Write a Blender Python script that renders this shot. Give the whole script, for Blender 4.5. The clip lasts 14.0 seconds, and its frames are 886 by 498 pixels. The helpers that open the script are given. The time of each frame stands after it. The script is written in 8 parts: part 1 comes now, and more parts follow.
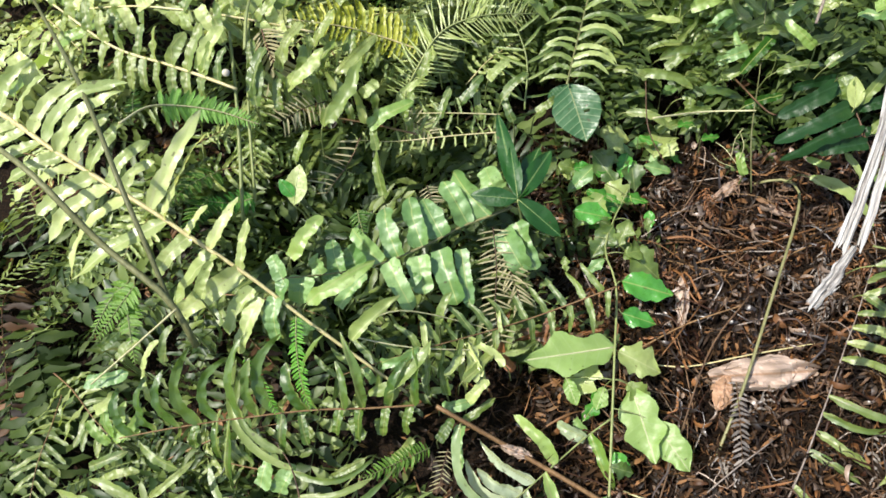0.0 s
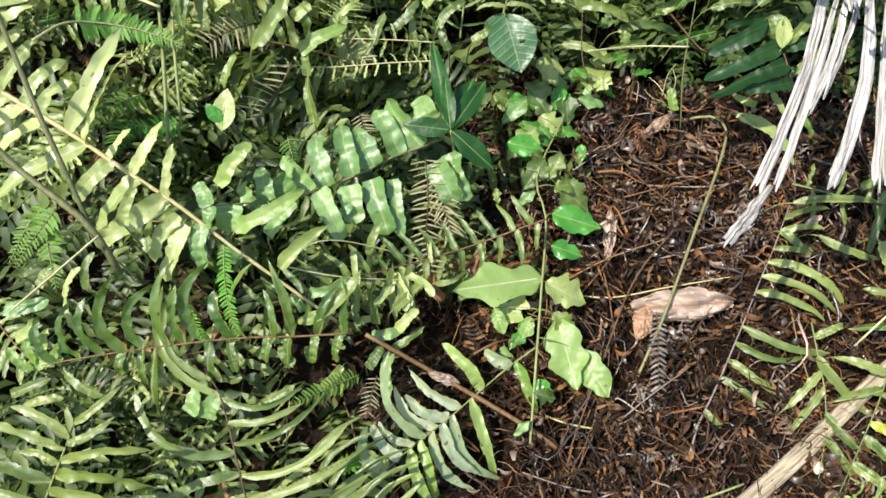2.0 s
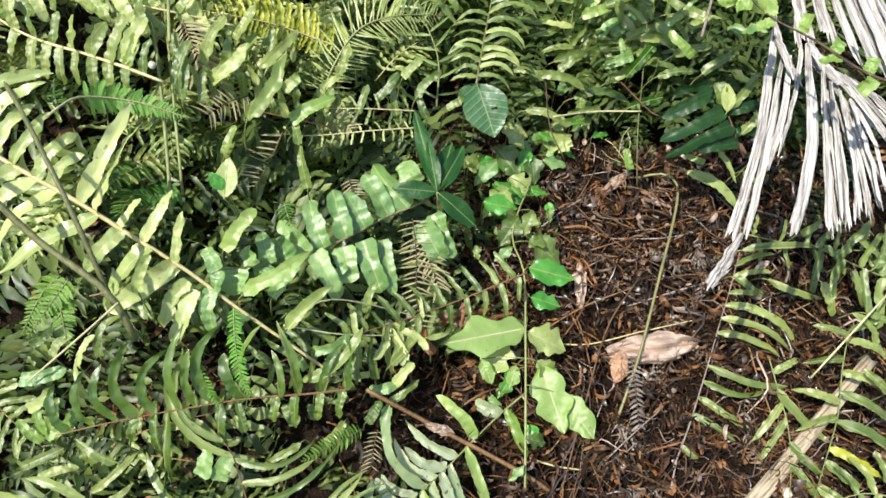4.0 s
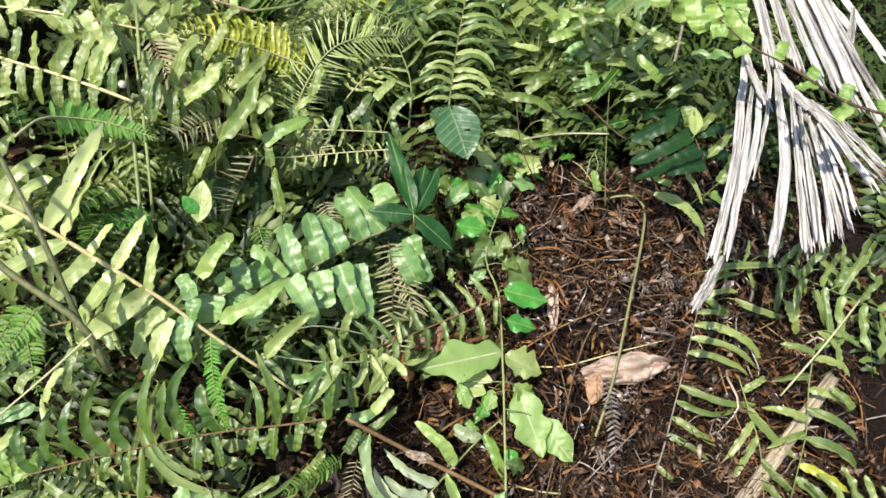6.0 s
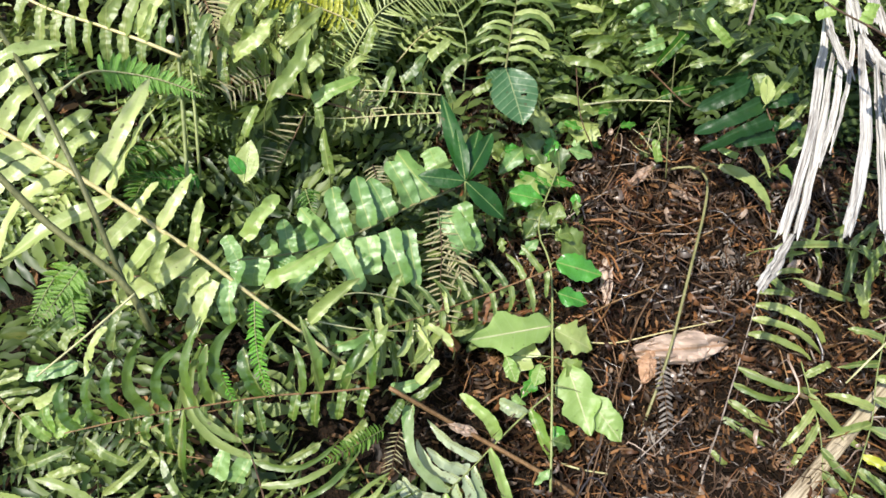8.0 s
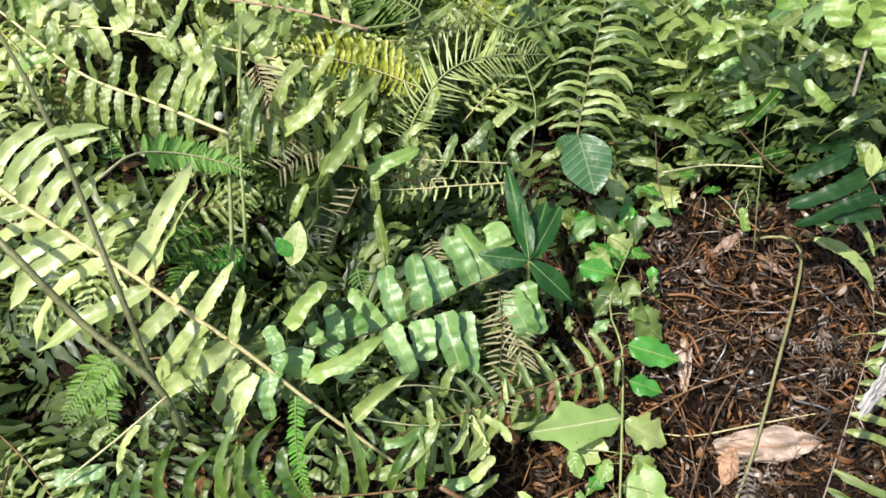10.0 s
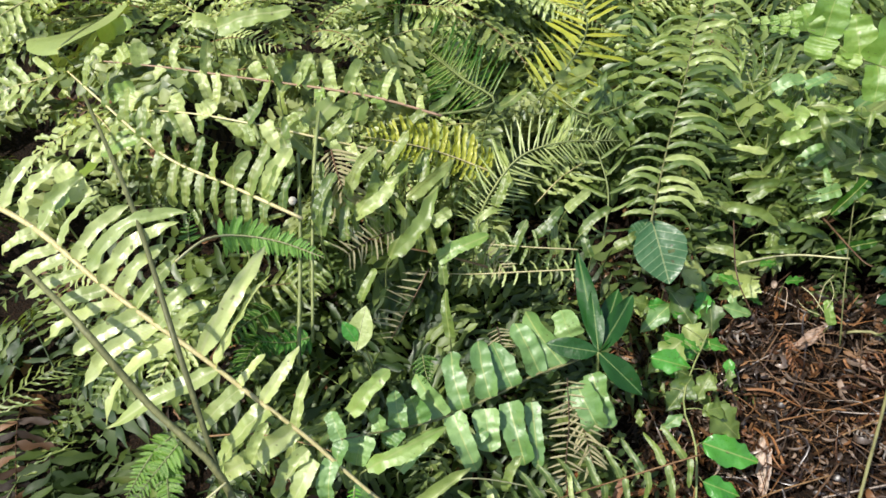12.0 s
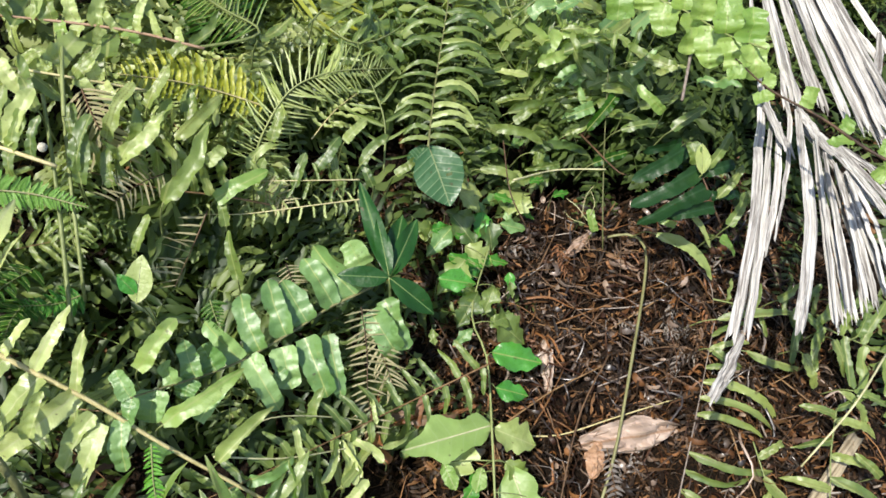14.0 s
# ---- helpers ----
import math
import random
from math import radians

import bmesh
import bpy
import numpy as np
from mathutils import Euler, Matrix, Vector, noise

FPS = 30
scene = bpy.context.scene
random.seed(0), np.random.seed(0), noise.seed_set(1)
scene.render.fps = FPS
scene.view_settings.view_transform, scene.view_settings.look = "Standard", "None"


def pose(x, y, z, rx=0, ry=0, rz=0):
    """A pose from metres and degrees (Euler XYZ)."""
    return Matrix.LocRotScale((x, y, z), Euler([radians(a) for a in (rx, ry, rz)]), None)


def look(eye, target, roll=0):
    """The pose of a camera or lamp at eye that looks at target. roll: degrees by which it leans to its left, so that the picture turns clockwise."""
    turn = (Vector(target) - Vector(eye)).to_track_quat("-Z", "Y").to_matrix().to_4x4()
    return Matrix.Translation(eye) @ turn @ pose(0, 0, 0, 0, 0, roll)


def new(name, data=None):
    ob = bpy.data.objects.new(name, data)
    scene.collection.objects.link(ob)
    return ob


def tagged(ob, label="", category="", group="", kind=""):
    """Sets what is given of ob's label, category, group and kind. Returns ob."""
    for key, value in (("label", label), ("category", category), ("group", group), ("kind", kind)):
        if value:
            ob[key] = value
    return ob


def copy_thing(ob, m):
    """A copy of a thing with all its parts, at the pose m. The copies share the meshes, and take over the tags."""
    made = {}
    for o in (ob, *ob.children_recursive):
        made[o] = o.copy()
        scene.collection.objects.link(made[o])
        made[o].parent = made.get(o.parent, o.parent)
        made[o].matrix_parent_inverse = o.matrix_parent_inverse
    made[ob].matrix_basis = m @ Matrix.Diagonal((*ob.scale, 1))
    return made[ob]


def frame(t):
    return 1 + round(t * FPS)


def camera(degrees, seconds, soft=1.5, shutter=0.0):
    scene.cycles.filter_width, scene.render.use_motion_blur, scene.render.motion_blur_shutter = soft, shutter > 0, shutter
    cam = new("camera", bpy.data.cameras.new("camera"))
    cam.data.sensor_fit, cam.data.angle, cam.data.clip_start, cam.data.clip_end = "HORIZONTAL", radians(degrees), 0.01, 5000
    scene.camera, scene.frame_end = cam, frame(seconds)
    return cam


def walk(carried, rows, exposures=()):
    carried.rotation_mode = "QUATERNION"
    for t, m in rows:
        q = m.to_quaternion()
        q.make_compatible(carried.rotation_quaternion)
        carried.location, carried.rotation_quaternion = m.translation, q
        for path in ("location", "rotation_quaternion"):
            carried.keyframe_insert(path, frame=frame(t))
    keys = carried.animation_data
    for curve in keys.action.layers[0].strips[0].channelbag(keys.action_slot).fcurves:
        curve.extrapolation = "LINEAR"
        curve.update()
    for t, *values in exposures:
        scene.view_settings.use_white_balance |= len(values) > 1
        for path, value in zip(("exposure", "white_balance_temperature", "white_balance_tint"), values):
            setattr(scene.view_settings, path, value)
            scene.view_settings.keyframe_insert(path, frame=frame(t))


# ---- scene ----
cam = camera(58.4, 14.0, soft=1.6)
PATH = [
    (0, (0.122, 0.031, 1.651), (0.0, 1.449, 0.247), -5.0),
    (0.5, (0.14, 0.065, 1.679), (0.117, 1.382, 0.174), -0.8),
    (1, (0.172, 0.05, 1.676), (0.208, 1.363, 0.167), 1.1),
    (1.5, (0.163, 0.053, 1.666), (0.194, 1.326, 0.124), 1.0),
    (2, (0.144, 0.034, 1.661), (0.169, 1.317, 0.127), 0.4),
    (2.5, (0.15, -0.01, 1.68), (0.14, 1.248, 0.125), -1.5),
    (3, (0.091, -0.004, 1.777), (0.253, 1.285, 0.257), 3.8),
    (3.2, (0.064, -0.041, 1.765), (0.243, 1.273, 0.268), 3.9),
    (5.3, (-0.166, -0.011, 1.695), (0.174, 1.398, 0.317), 7.7),
    (5.5, (-0.168, -0.015, 1.689), (0.173, 1.39, 0.307), 7.7),
    (6, (-0.142, 0.012, 1.707), (0.257, 1.404, 0.328), 8.7),
    (6.5, (-0.147, 0.011, 1.673), (0.246, 1.398, 0.286), 8.7),
    (7, (-0.135, 0.014, 1.669), (0.213, 1.392, 0.262), 8.1),
    (7.2, (-0.139, 0.02, 1.658), (0.202, 1.395, 0.246), 8.3),
    (9.3, (-0.068, 0.189, 1.699), (0.084, 1.501, 0.197), 4.0),
    (9.5, (-0.058, 0.217, 1.704), (0.096, 1.569, 0.238), 4.1),
    (10, (-0.069, 0.263, 1.68), (0.002, 1.649, 0.24), 2.5),
    (10.5, (-0.066, 0.315, 1.674), (-0.095, 1.702, 0.234), 0.4),
    (11, (-0.066, 0.334, 1.664), (-0.109, 1.711, 0.215), 0.6),
    (11.5, (-0.074, 0.346, 1.664), (-0.203, 1.756, 0.251), -1.3),
    (12, (-0.055, 0.311, 1.709), (-0.175, 1.8, 0.38), -1.0),
    (12.5, (-0.007, 0.296, 1.747), (0.047, 1.764, 0.39), 2.1),
    (13, (0.019, 0.295, 1.75), (0.305, 1.691, 0.347), 5.9),
    (13.5, (-0.028, 0.281, 1.698), (0.375, 1.677, 0.323), 8.2),
    (14, (-0.065, 0.298, 1.678), (0.359, 1.659, 0.275), 8.7),
]
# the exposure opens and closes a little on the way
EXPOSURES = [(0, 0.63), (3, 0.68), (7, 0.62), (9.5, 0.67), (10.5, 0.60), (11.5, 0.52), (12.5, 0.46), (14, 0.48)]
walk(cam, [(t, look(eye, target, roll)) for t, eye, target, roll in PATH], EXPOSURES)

# ---- light ----
SUN_TURN, SUN_HEIGHT = 128.0, 55.0   # degrees: turn from +y (ahead) to the left, height over the horizon
world = bpy.data.worlds.new("sky")
scene.world = world
world.use_nodes = True
wn = world.node_tree.nodes
sky = wn.new("ShaderNodeTexSky")
sky.sky_type, sky.sun_disc = "NISHITA", False
sky.sun_elevation, sky.sun_rotation = radians(SUN_HEIGHT), radians(-SUN_TURN)
wn["Background"].inputs[1].default_value = 0.15
world.node_tree.links.new(sky.outputs[0], wn["Background"].inputs[0])
sun_data = bpy.data.lights.new("sun", "SUN")
sun_data.energy, sun_data.angle, sun_data.color = 5.0, radians(0.55), (1.0, 0.95, 0.86)
sun_lamp = new("sun", sun_data)
sun_way = Vector((-math.sin(radians(SUN_TURN)) * math.cos(radians(SUN_HEIGHT)), math.cos(radians(SUN_TURN)) * math.cos(radians(SUN_HEIGHT)), math.sin(radians(SUN_HEIGHT))))
sun_lamp.matrix_world = look(sun_way * 20, (0, 0, 0))

# ---- materials ----


def node_tree(name):
    m = bpy.data.materials.new(name)
    m.use_nodes = True
    t = m.node_tree
    t.nodes.clear()
    return m, t, t.nodes, t.links


def put(t, kind, ins=(), operation="", data_type="", noise_dimensions=""):
    """One node with its inputs; an input is a value or another node's output."""
    n = t.nodes.new(kind)
    if operation:
        n.operation = operation
    if data_type:
        n.data_type = data_type
    if noise_dimensions:
        n.noise_dimensions = noise_dimensions
    for k, v in dict(ins).items():
        if isinstance(v, bpy.types.NodeSocket):
            t.links.new(v, n.inputs[k])
        else:
            n.inputs[k].default_value = v
    return n


def calc(t, op, a, b=0.0, c=0.0):
    return put(t, "ShaderNodeMath", {0: a, 1: b, 2: c}, operation=op).outputs[0]


def blend(t, fac, a, b):
    n = put(t, "ShaderNodeMix", {0: fac, 6: a, 7: b}, data_type="RGBA")
    return n.outputs[2]


def rgb(r, g, b):
    return (r, g, b, 1.0)


def vivid(c, k):
    """The colour, k times as far from grey."""
    grey = 0.3 * c[0] + 0.6 * c[1] + 0.1 * c[2]
    return tuple(max(0.003, grey + (v - grey) * k) for v in c)


def leaf_material(name, low, high, rough=0.36, glow=0.32, wear=0.25, wear_colour=(0.30, 0.20, 0.07), rib=(0.34, 0.38, 0.12), veins=34.0, dots=0.0, island=False, skew=1.0, shine=0.5, show=0.0):
    """A leaf: two tones by piece, blotches, a pale midrib, side veins in relief, browned patches, light through the blade."""
    m, t, n, l = node_tree(name)
    low, high = vivid(low, 1.08), vivid(high, 1.08)
    place = put(t, "ShaderNodeTexCoord").outputs["Object"]
    pick = put(t, "ShaderNodeNewGeometry").outputs["Random Per Island"] if island else put(t, "ShaderNodeObjectInfo").outputs["Random"]
    xyz = put(t, "ShaderNodeSeparateXYZ", {0: place})
    side = calc(t, "ABSOLUTE", xyz.outputs[0])
    w = calc(t, "MULTIPLY", pick, 60.0)
    if skew != 1.0:
        pick = calc(t, "POWER", pick, skew)
    blotch = put(t, "ShaderNodeTexNoise", {"Vector": place, "W": w, "Scale": 5.0, "Detail": 3.0}, noise_dimensions="4D").outputs[0]
    fine = put(t, "ShaderNodeTexNoise", {"Vector": place, "W": w, "Scale": 38.0, "Detail": 2.0}, noise_dimensions="4D").outputs[0]
    tone = calc(t, "ADD", calc(t, "MULTIPLY", pick, 0.75), calc(t, "MULTIPLY_ADD", blotch, 1.0 if skew == 1.0 else 0.4, -0.35 if skew == 1.0 else -0.2))
    col = blend(t, put(t, "ShaderNodeClamp", {0: tone}).outputs[0], rgb(*low), rgb(*high))
    col = blend(t, calc(t, "MULTIPLY", fine, 0.22), col, rgb(*(v * 0.45 for v in low)))
    slant = calc(t, "SINE", calc(t, "MULTIPLY_ADD", calc(t, "MULTIPLY_ADD", side, -0.5, xyz.outputs[1]), veins * 6.28, 0.0))
    if show:
        col = blend(t, put(t, "ShaderNodeMapRange", {0: slant, 1: 0.90, 2: 0.99, 3: 0.0, 4: show}).outputs[0], col, rgb(*rib))
    stain = put(t, "ShaderNodeMapRange", {0: blotch, 1: 0.66, 2: 0.76, 3: 0.0, 4: wear}).outputs[0]
    col = blend(t, stain, col, rgb(*wear_colour))
    if not island:
        mark = put(t, "ShaderNodeTexNoise", {"Vector": place, "W": w, "Scale": 13.0, "Detail": 1.0}, noise_dimensions="4D").outputs[0]
        col = blend(t, put(t, "ShaderNodeMapRange", {0: mark, 1: 0.70, 2: 0.73, 3: 0.0, 4: 0.8}).outputs[0], col, rgb(0.06, 0.045, 0.015))
        mid = put(t, "ShaderNodeMapRange", {0: side, 1: 0.006, 2: 0.014, 3: 0.7, 4: 0.0}).outputs[0]
        col = blend(t, mid, col, rgb(*rib))
    if dots:
        beat = calc(t, "SINE", calc(t, "MULTIPLY", xyz.outputs[1], 150.0))
        band = put(t, "ShaderNodeMapRange", {0: calc(t, "ABSOLUTE", calc(t, "SUBTRACT", side, dots)), 1: 0.004, 2: 0.010, 3: 1.0, 4: 0.0}).outputs[0]
        col = blend(t, calc(t, "MULTIPLY", band, calc(t, "GREATER_THAN", beat, 0.25)), col, rgb(0.16, 0.13, 0.04))
    relief = calc(t, "ADD", calc(t, "MULTIPLY", slant, 0.3 if show else 0.05), calc(t, "MULTIPLY", blotch, 5.0))
    bump = put(t, "ShaderNodeBump", {"Height": relief, "Strength": 0.32, "Distance": 0.003}).outputs[0]
    gloss = put(t, "ShaderNodeMapRange", {0: fine, 1: 0.3, 2: 0.7, 3: rough - 0.02, 4: rough + 0.20}).outputs[0]
    skin = put(t, "ShaderNodeBsdfPrincipled", {"Base Color": col, "Roughness": gloss, "Specular IOR Level": min(1.0, shine * 1.35), "Normal": bump})
    through_col = blend(t, 0.45, col, rgb(min(1, high[0] * 1.9), min(1, high[1] * 1.9), high[2] * 0.9))
    lit = put(t, "ShaderNodeBsdfTranslucent", {"Color": through_col, "Normal": bump})
    mix = put(t, "ShaderNodeMixShader", {0: glow, 1: skin.outputs[0], 2: lit.outputs[0]})
    put(t, "ShaderNodeOutputMaterial", {0: mix.outputs[0]})
    return m


def fibre_material(name, dark, light, rough=0.6, scale=18.0, stretch=9.0, axis=1, spread=0.6, relief=0.5, contrast=(0.35, 0.65)):
    """Stems, dry blades and wood: streaks along one local axis, spots, tone by piece."""
    m, t, n, l = node_tree(name)
    place = put(t, "ShaderNodeTexCoord").outputs["Object"]
    pick = put(t, "ShaderNodeObjectInfo").outputs["Random"]
    size = [scale, scale, scale]
    size[axis] = scale / stretch
    moved = put(t, "ShaderNodeMapping", {0: place, 3: size}).outputs[0]
    w = calc(t, "MULTIPLY", pick, 40.0)
    streak = put(t, "ShaderNodeTexNoise", {"Vector": moved, "W": w, "Scale": 6.0, "Detail": 5.0, "Roughness": 0.65}, noise_dimensions="4D").outputs[0]
    spot = put(t, "ShaderNodeTexNoise", {"Vector": place, "W": w, "Scale": 22.0, "Detail": 3.0}, noise_dimensions="4D").outputs[0]
    f = put(t, "ShaderNodeMapRange", {0: streak, 1: contrast[0], 2: contrast[1]}).outputs[0]
    f = calc(t, "ADD", calc(t, "MULTIPLY", f, 1.0 - spread * 0.5), calc(t, "MULTIPLY", calc(t, "SUBTRACT", pick, 0.5), spread))
    col = blend(t, put(t, "ShaderNodeClamp", {0: f}).outputs[0], rgb(*dark), rgb(*light))
    col = blend(t, put(t, "ShaderNodeMapRange", {0: spot, 1: 0.6, 2: 0.72, 3: 0.0, 4: 0.5}).outputs[0], col, rgb(*(v * 0.5 for v in dark)))
    bump = put(t, "ShaderNodeBump", {"Height": streak, "Strength": relief, "Distance": 0.004}).outputs[0]
    skin = put(t, "ShaderNodeBsdfPrincipled", {"Base Color": col, "Roughness": rough, "Specular IOR Level": 0.35, "Normal": bump})
    put(t, "ShaderNodeOutputMaterial", {0: skin.outputs[0]})
    return m


def litter_material(name):
    """Soil under brown rotting fern litter, coloured near-black for the shade among it."""
    m, t, n, l = node_tree(name)
    place = put(t, "ShaderNodeTexCoord").outputs["Object"]
    a = put(t, "ShaderNodeTexNoise", {"Vector": place, "Scale": 9.0, "Detail": 8.0, "Roughness": 0.7}).outputs[0]
    b = put(t, "ShaderNodeTexVoronoi", {"Vector": place, "Scale": 70.0, "Randomness": 1.0}).outputs[0]
    c = put(t, "ShaderNodeTexNoise", {"Vector": place, "Scale": 140.0, "Detail": 4.0}).outputs[0]
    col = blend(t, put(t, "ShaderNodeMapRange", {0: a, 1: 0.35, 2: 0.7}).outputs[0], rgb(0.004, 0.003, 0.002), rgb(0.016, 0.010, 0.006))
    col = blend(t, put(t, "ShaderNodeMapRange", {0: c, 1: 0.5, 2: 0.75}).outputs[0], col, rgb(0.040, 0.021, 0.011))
    h = calc(t, "ADD", calc(t, "MULTIPLY", b, 0.25), calc(t, "ADD", c, a))
    bump = put(t, "ShaderNodeBump", {"Height": h, "Strength": 0.9, "Distance": 0.02}).outputs[0]
    skin = put(t, "ShaderNodeBsdfPrincipled", {"Base Color": col, "Roughness": 0.85, "Specular IOR Level": 0.12, "Normal": bump})
    put(t, "ShaderNodeOutputMaterial", {0: skin.outputs[0]})
    return m


GREEN = leaf_material("fern_green", (0.043, 0.092, 0.018), (0.240, 0.315, 0.082), rough=0.36, shine=0.8, glow=0.36)
PALE = leaf_material("fern_pale", (0.220, 0.300, 0.082), (0.510, 0.580, 0.230), rough=0.36, shine=0.9, glow=0.36, wear=0.35, rib=(0.5, 0.52, 0.24))
BROAD = leaf_material("fern_broad", (0.080, 0.180, 0.044), (0.260, 0.390, 0.145), rough=0.38, shine=1.0, wear=0.15, glow=0.18)
SORI = leaf_material("fern_sori", (0.065, 0.125, 0.024), (0.330, 0.392, 0.122), dots=0.026, rough=0.36, shine=0.75, glow=0.36)
GLOSS = leaf_material("fern_gloss", (0.038, 0.098, 0.015), (0.180, 0.264, 0.058), rough=0.31, shine=0.85, glow=0.36, dots=0.026)
STRIPE = leaf_material("fern_old", (0.200, 0.280, 0.130), (0.560, 0.620, 0.440), rough=0.26, dots=0.03, wear=0.5, wear_colour=(0.36, 0.30, 0.06))
BRIGHT = leaf_material("fern_bright", (0.085, 0.260, 0.028), (0.150, 0.385, 0.055), wear=0.0, shine=0.3, veins=60.0)
MID = leaf_material("fern_mid", (0.050, 0.180, 0.026), (0.095, 0.270, 0.045), wear=0.0, shine=0.3, veins=60.0)
FERNY = leaf_material("fern_young", (0.070, 0.160, 0.020), (0.155, 0.290, 0.045), wear=0.0, shine=0.4, veins=60.0)
# deep green, darkened further to carry the shade these fronds stand in
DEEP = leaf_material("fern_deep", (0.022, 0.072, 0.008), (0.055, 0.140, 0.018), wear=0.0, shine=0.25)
# fern green with the dark frond's shade put into the leaf colour
SHADE_DARK = leaf_material("fern_shade_dark", (0.010, 0.036, 0.010), (0.024, 0.070, 0.020), wear=0.0, shine=0.3, rough=0.35, rib=(0.035, 0.085, 0.035))
YELLOW = leaf_material("fern_yellow", (0.290, 0.330, 0.040), (0.500, 0.490, 0.080), wear=0.2, wear_colour=(0.42, 0.26, 0.04))
LIME = leaf_material("fern_lime", (0.140, 0.260, 0.045), (0.360, 0.470, 0.145), wear=0.25, wear_colour=(0.46, 0.46, 0.07), glow=0.34, rough=0.36, shine=0.75)
BUFF = leaf_material("fern_buff", (0.200, 0.195, 0.095), (0.430, 0.400, 0.230), rough=0.6, wear=0.5, rib=(0.4, 0.3, 0.18))
BROWN = leaf_material("fern_dead", (0.030, 0.018, 0.011), (0.190, 0.110, 0.062), rough=0.5, glow=0.1, rib=(0.2, 0.12, 0.06), wear=0.5, wear_colour=(0.32, 0.22, 0.14))
RUST = leaf_material("litter_rust", (0.090, 0.036, 0.014), (0.280, 0.120, 0.045), rough=0.5, glow=0.15, rib=(0.2, 0.1, 0.05))
DARK_LEAF = leaf_material("shrub_dark", (0.010, 0.048, 0.008), (0.022, 0.080, 0.014), shine=0.3, rough=0.38, glow=0.12, wear=0.0, rib=(0.09, 0.20, 0.06), veins=12.0)
LOBED = leaf_material("lobed_pale", (0.210, 0.340, 0.085), (0.320, 0.450, 0.150), rough=0.38, glow=0.4, wear=0.2, rib=(0.46, 0.54, 0.28), show=0.14, veins=7.0)
VINE_LEAF = leaf_material("vine_leaf", (0.050, 0.210, 0.032), (0.130, 0.380, 0.075), rough=0.25, wear=0.1, veins=9.0)
SHEEN = leaf_material("sheen_leaf", (0.040, 0.110, 0.045), (0.080, 0.170, 0.075), shine=0.4, show=0.45, rough=0.3, wear=0.1, rib=(0.36, 0.44, 0.24), veins=8.0)
DRY_LEAF = leaf_material("dry_leaf", (0.330, 0.225, 0.170), (0.600, 0.480, 0.395), rough=0.5, glow=0.2, wear=0.7, wear_colour=(0.20, 0.09, 0.045), rib=(0.3, 0.16, 0.08), veins=9.0)
TAN_LEAF = leaf_material("tan_leaf", (0.230, 0.110, 0.055), (0.480, 0.300, 0.190), rough=0.5, glow=0.2, wear=0.6, wear_colour=(0.16, 0.07, 0.03), rib=(0.3, 0.16, 0.08), veins=9.0)
FAR_GREEN = leaf_material("far_green", (0.050, 0.100, 0.018), (0.420, 0.480, 0.150), island=True, shine=0.7, skew=1.6)
PALE_TANGLE = leaf_material("pale_tangle", (0.060, 0.100, 0.026), (0.480, 0.520, 0.220), island=True, rough=0.38, skew=1.5)
# lighter copy of fern_pale, with strong sun painted into the leaf tones
SUN_TONED = leaf_material("fern_sun_toned", (0.260, 0.340, 0.105), (0.570, 0.630, 0.275), rough=0.31, shine=0.8, glow=0.34, wear=0.3, rib=(0.5, 0.52, 0.26))
TENDER = leaf_material("fern_tender", (0.150, 0.320, 0.060), (0.250, 0.440, 0.110), wear=0.0, shine=0.4, veins=60.0, rib=(0.4, 0.5, 0.2))
GLINT = leaf_material("litter_glint", (0.016, 0.009, 0.006), (0.460, 0.340, 0.260), island=True, glow=0.05, rough=0.32, shine=0.9, skew=2.6)
RUST_BITS = leaf_material("rust_bits", (0.030, 0.012, 0.006), (0.350, 0.165, 0.068), island=True, glow=0.10, rough=0.46, skew=3.2, shine=0.25)
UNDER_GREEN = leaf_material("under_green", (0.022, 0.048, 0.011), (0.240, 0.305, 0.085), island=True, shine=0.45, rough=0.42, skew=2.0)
# darker copy of under_green: the shade on low ferns is in its tones
UNDER_SHADED = leaf_material("under_shaded", (0.014, 0.030, 0.007), (0.085, 0.125, 0.030), island=True, shine=0.25, rough=0.5)
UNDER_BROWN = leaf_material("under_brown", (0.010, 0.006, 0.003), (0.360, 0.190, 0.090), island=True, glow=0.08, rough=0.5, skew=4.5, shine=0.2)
ASH = leaf_material("fern_ash", (0.050, 0.040, 0.034), (0.300, 0.260, 0.220), rough=0.45, glow=0.1, rib=(0.12, 0.09, 0.07), wear=0.0)
STRAW = fibre_material("straw_stem", (0.400, 0.340, 0.150), (0.660, 0.580, 0.330), rough=0.42, stretch=14.0)
RED_STEM = fibre_material("red_stem", (0.130, 0.070, 0.030), (0.290, 0.180, 0.085), rough=0.5)
GREEN_STEM = fibre_material("green_stem", (0.120, 0.150, 0.045), (0.260, 0.290, 0.110), rough=0.45)
OLIVE_STEM = fibre_material("olive_stem", (0.085, 0.090, 0.034), (0.210, 0.210, 0.085), rough=0.5)
BROWN_STEM = fibre_material("brown_stem", (0.035, 0.020, 0.012), (0.190, 0.110, 0.056), rough=0.6)
DUST_STEM = fibre_material("grey_stalk", (0.160, 0.125, 0.100), (0.420, 0.360, 0.310), rough=0.6)
CANE = fibre_material("cane", (0.130, 0.125, 0.050), (0.270, 0.260, 0.120), rough=0.45)
RUST_STEM = fibre_material("rust_stalk", (0.090, 0.042, 0.016), (0.270, 0.130, 0.045), rough=0.5)
PINK_STEM = fibre_material("pink_stem", (0.300, 0.190, 0.120), (0.520, 0.380, 0.260), rough=0.5)
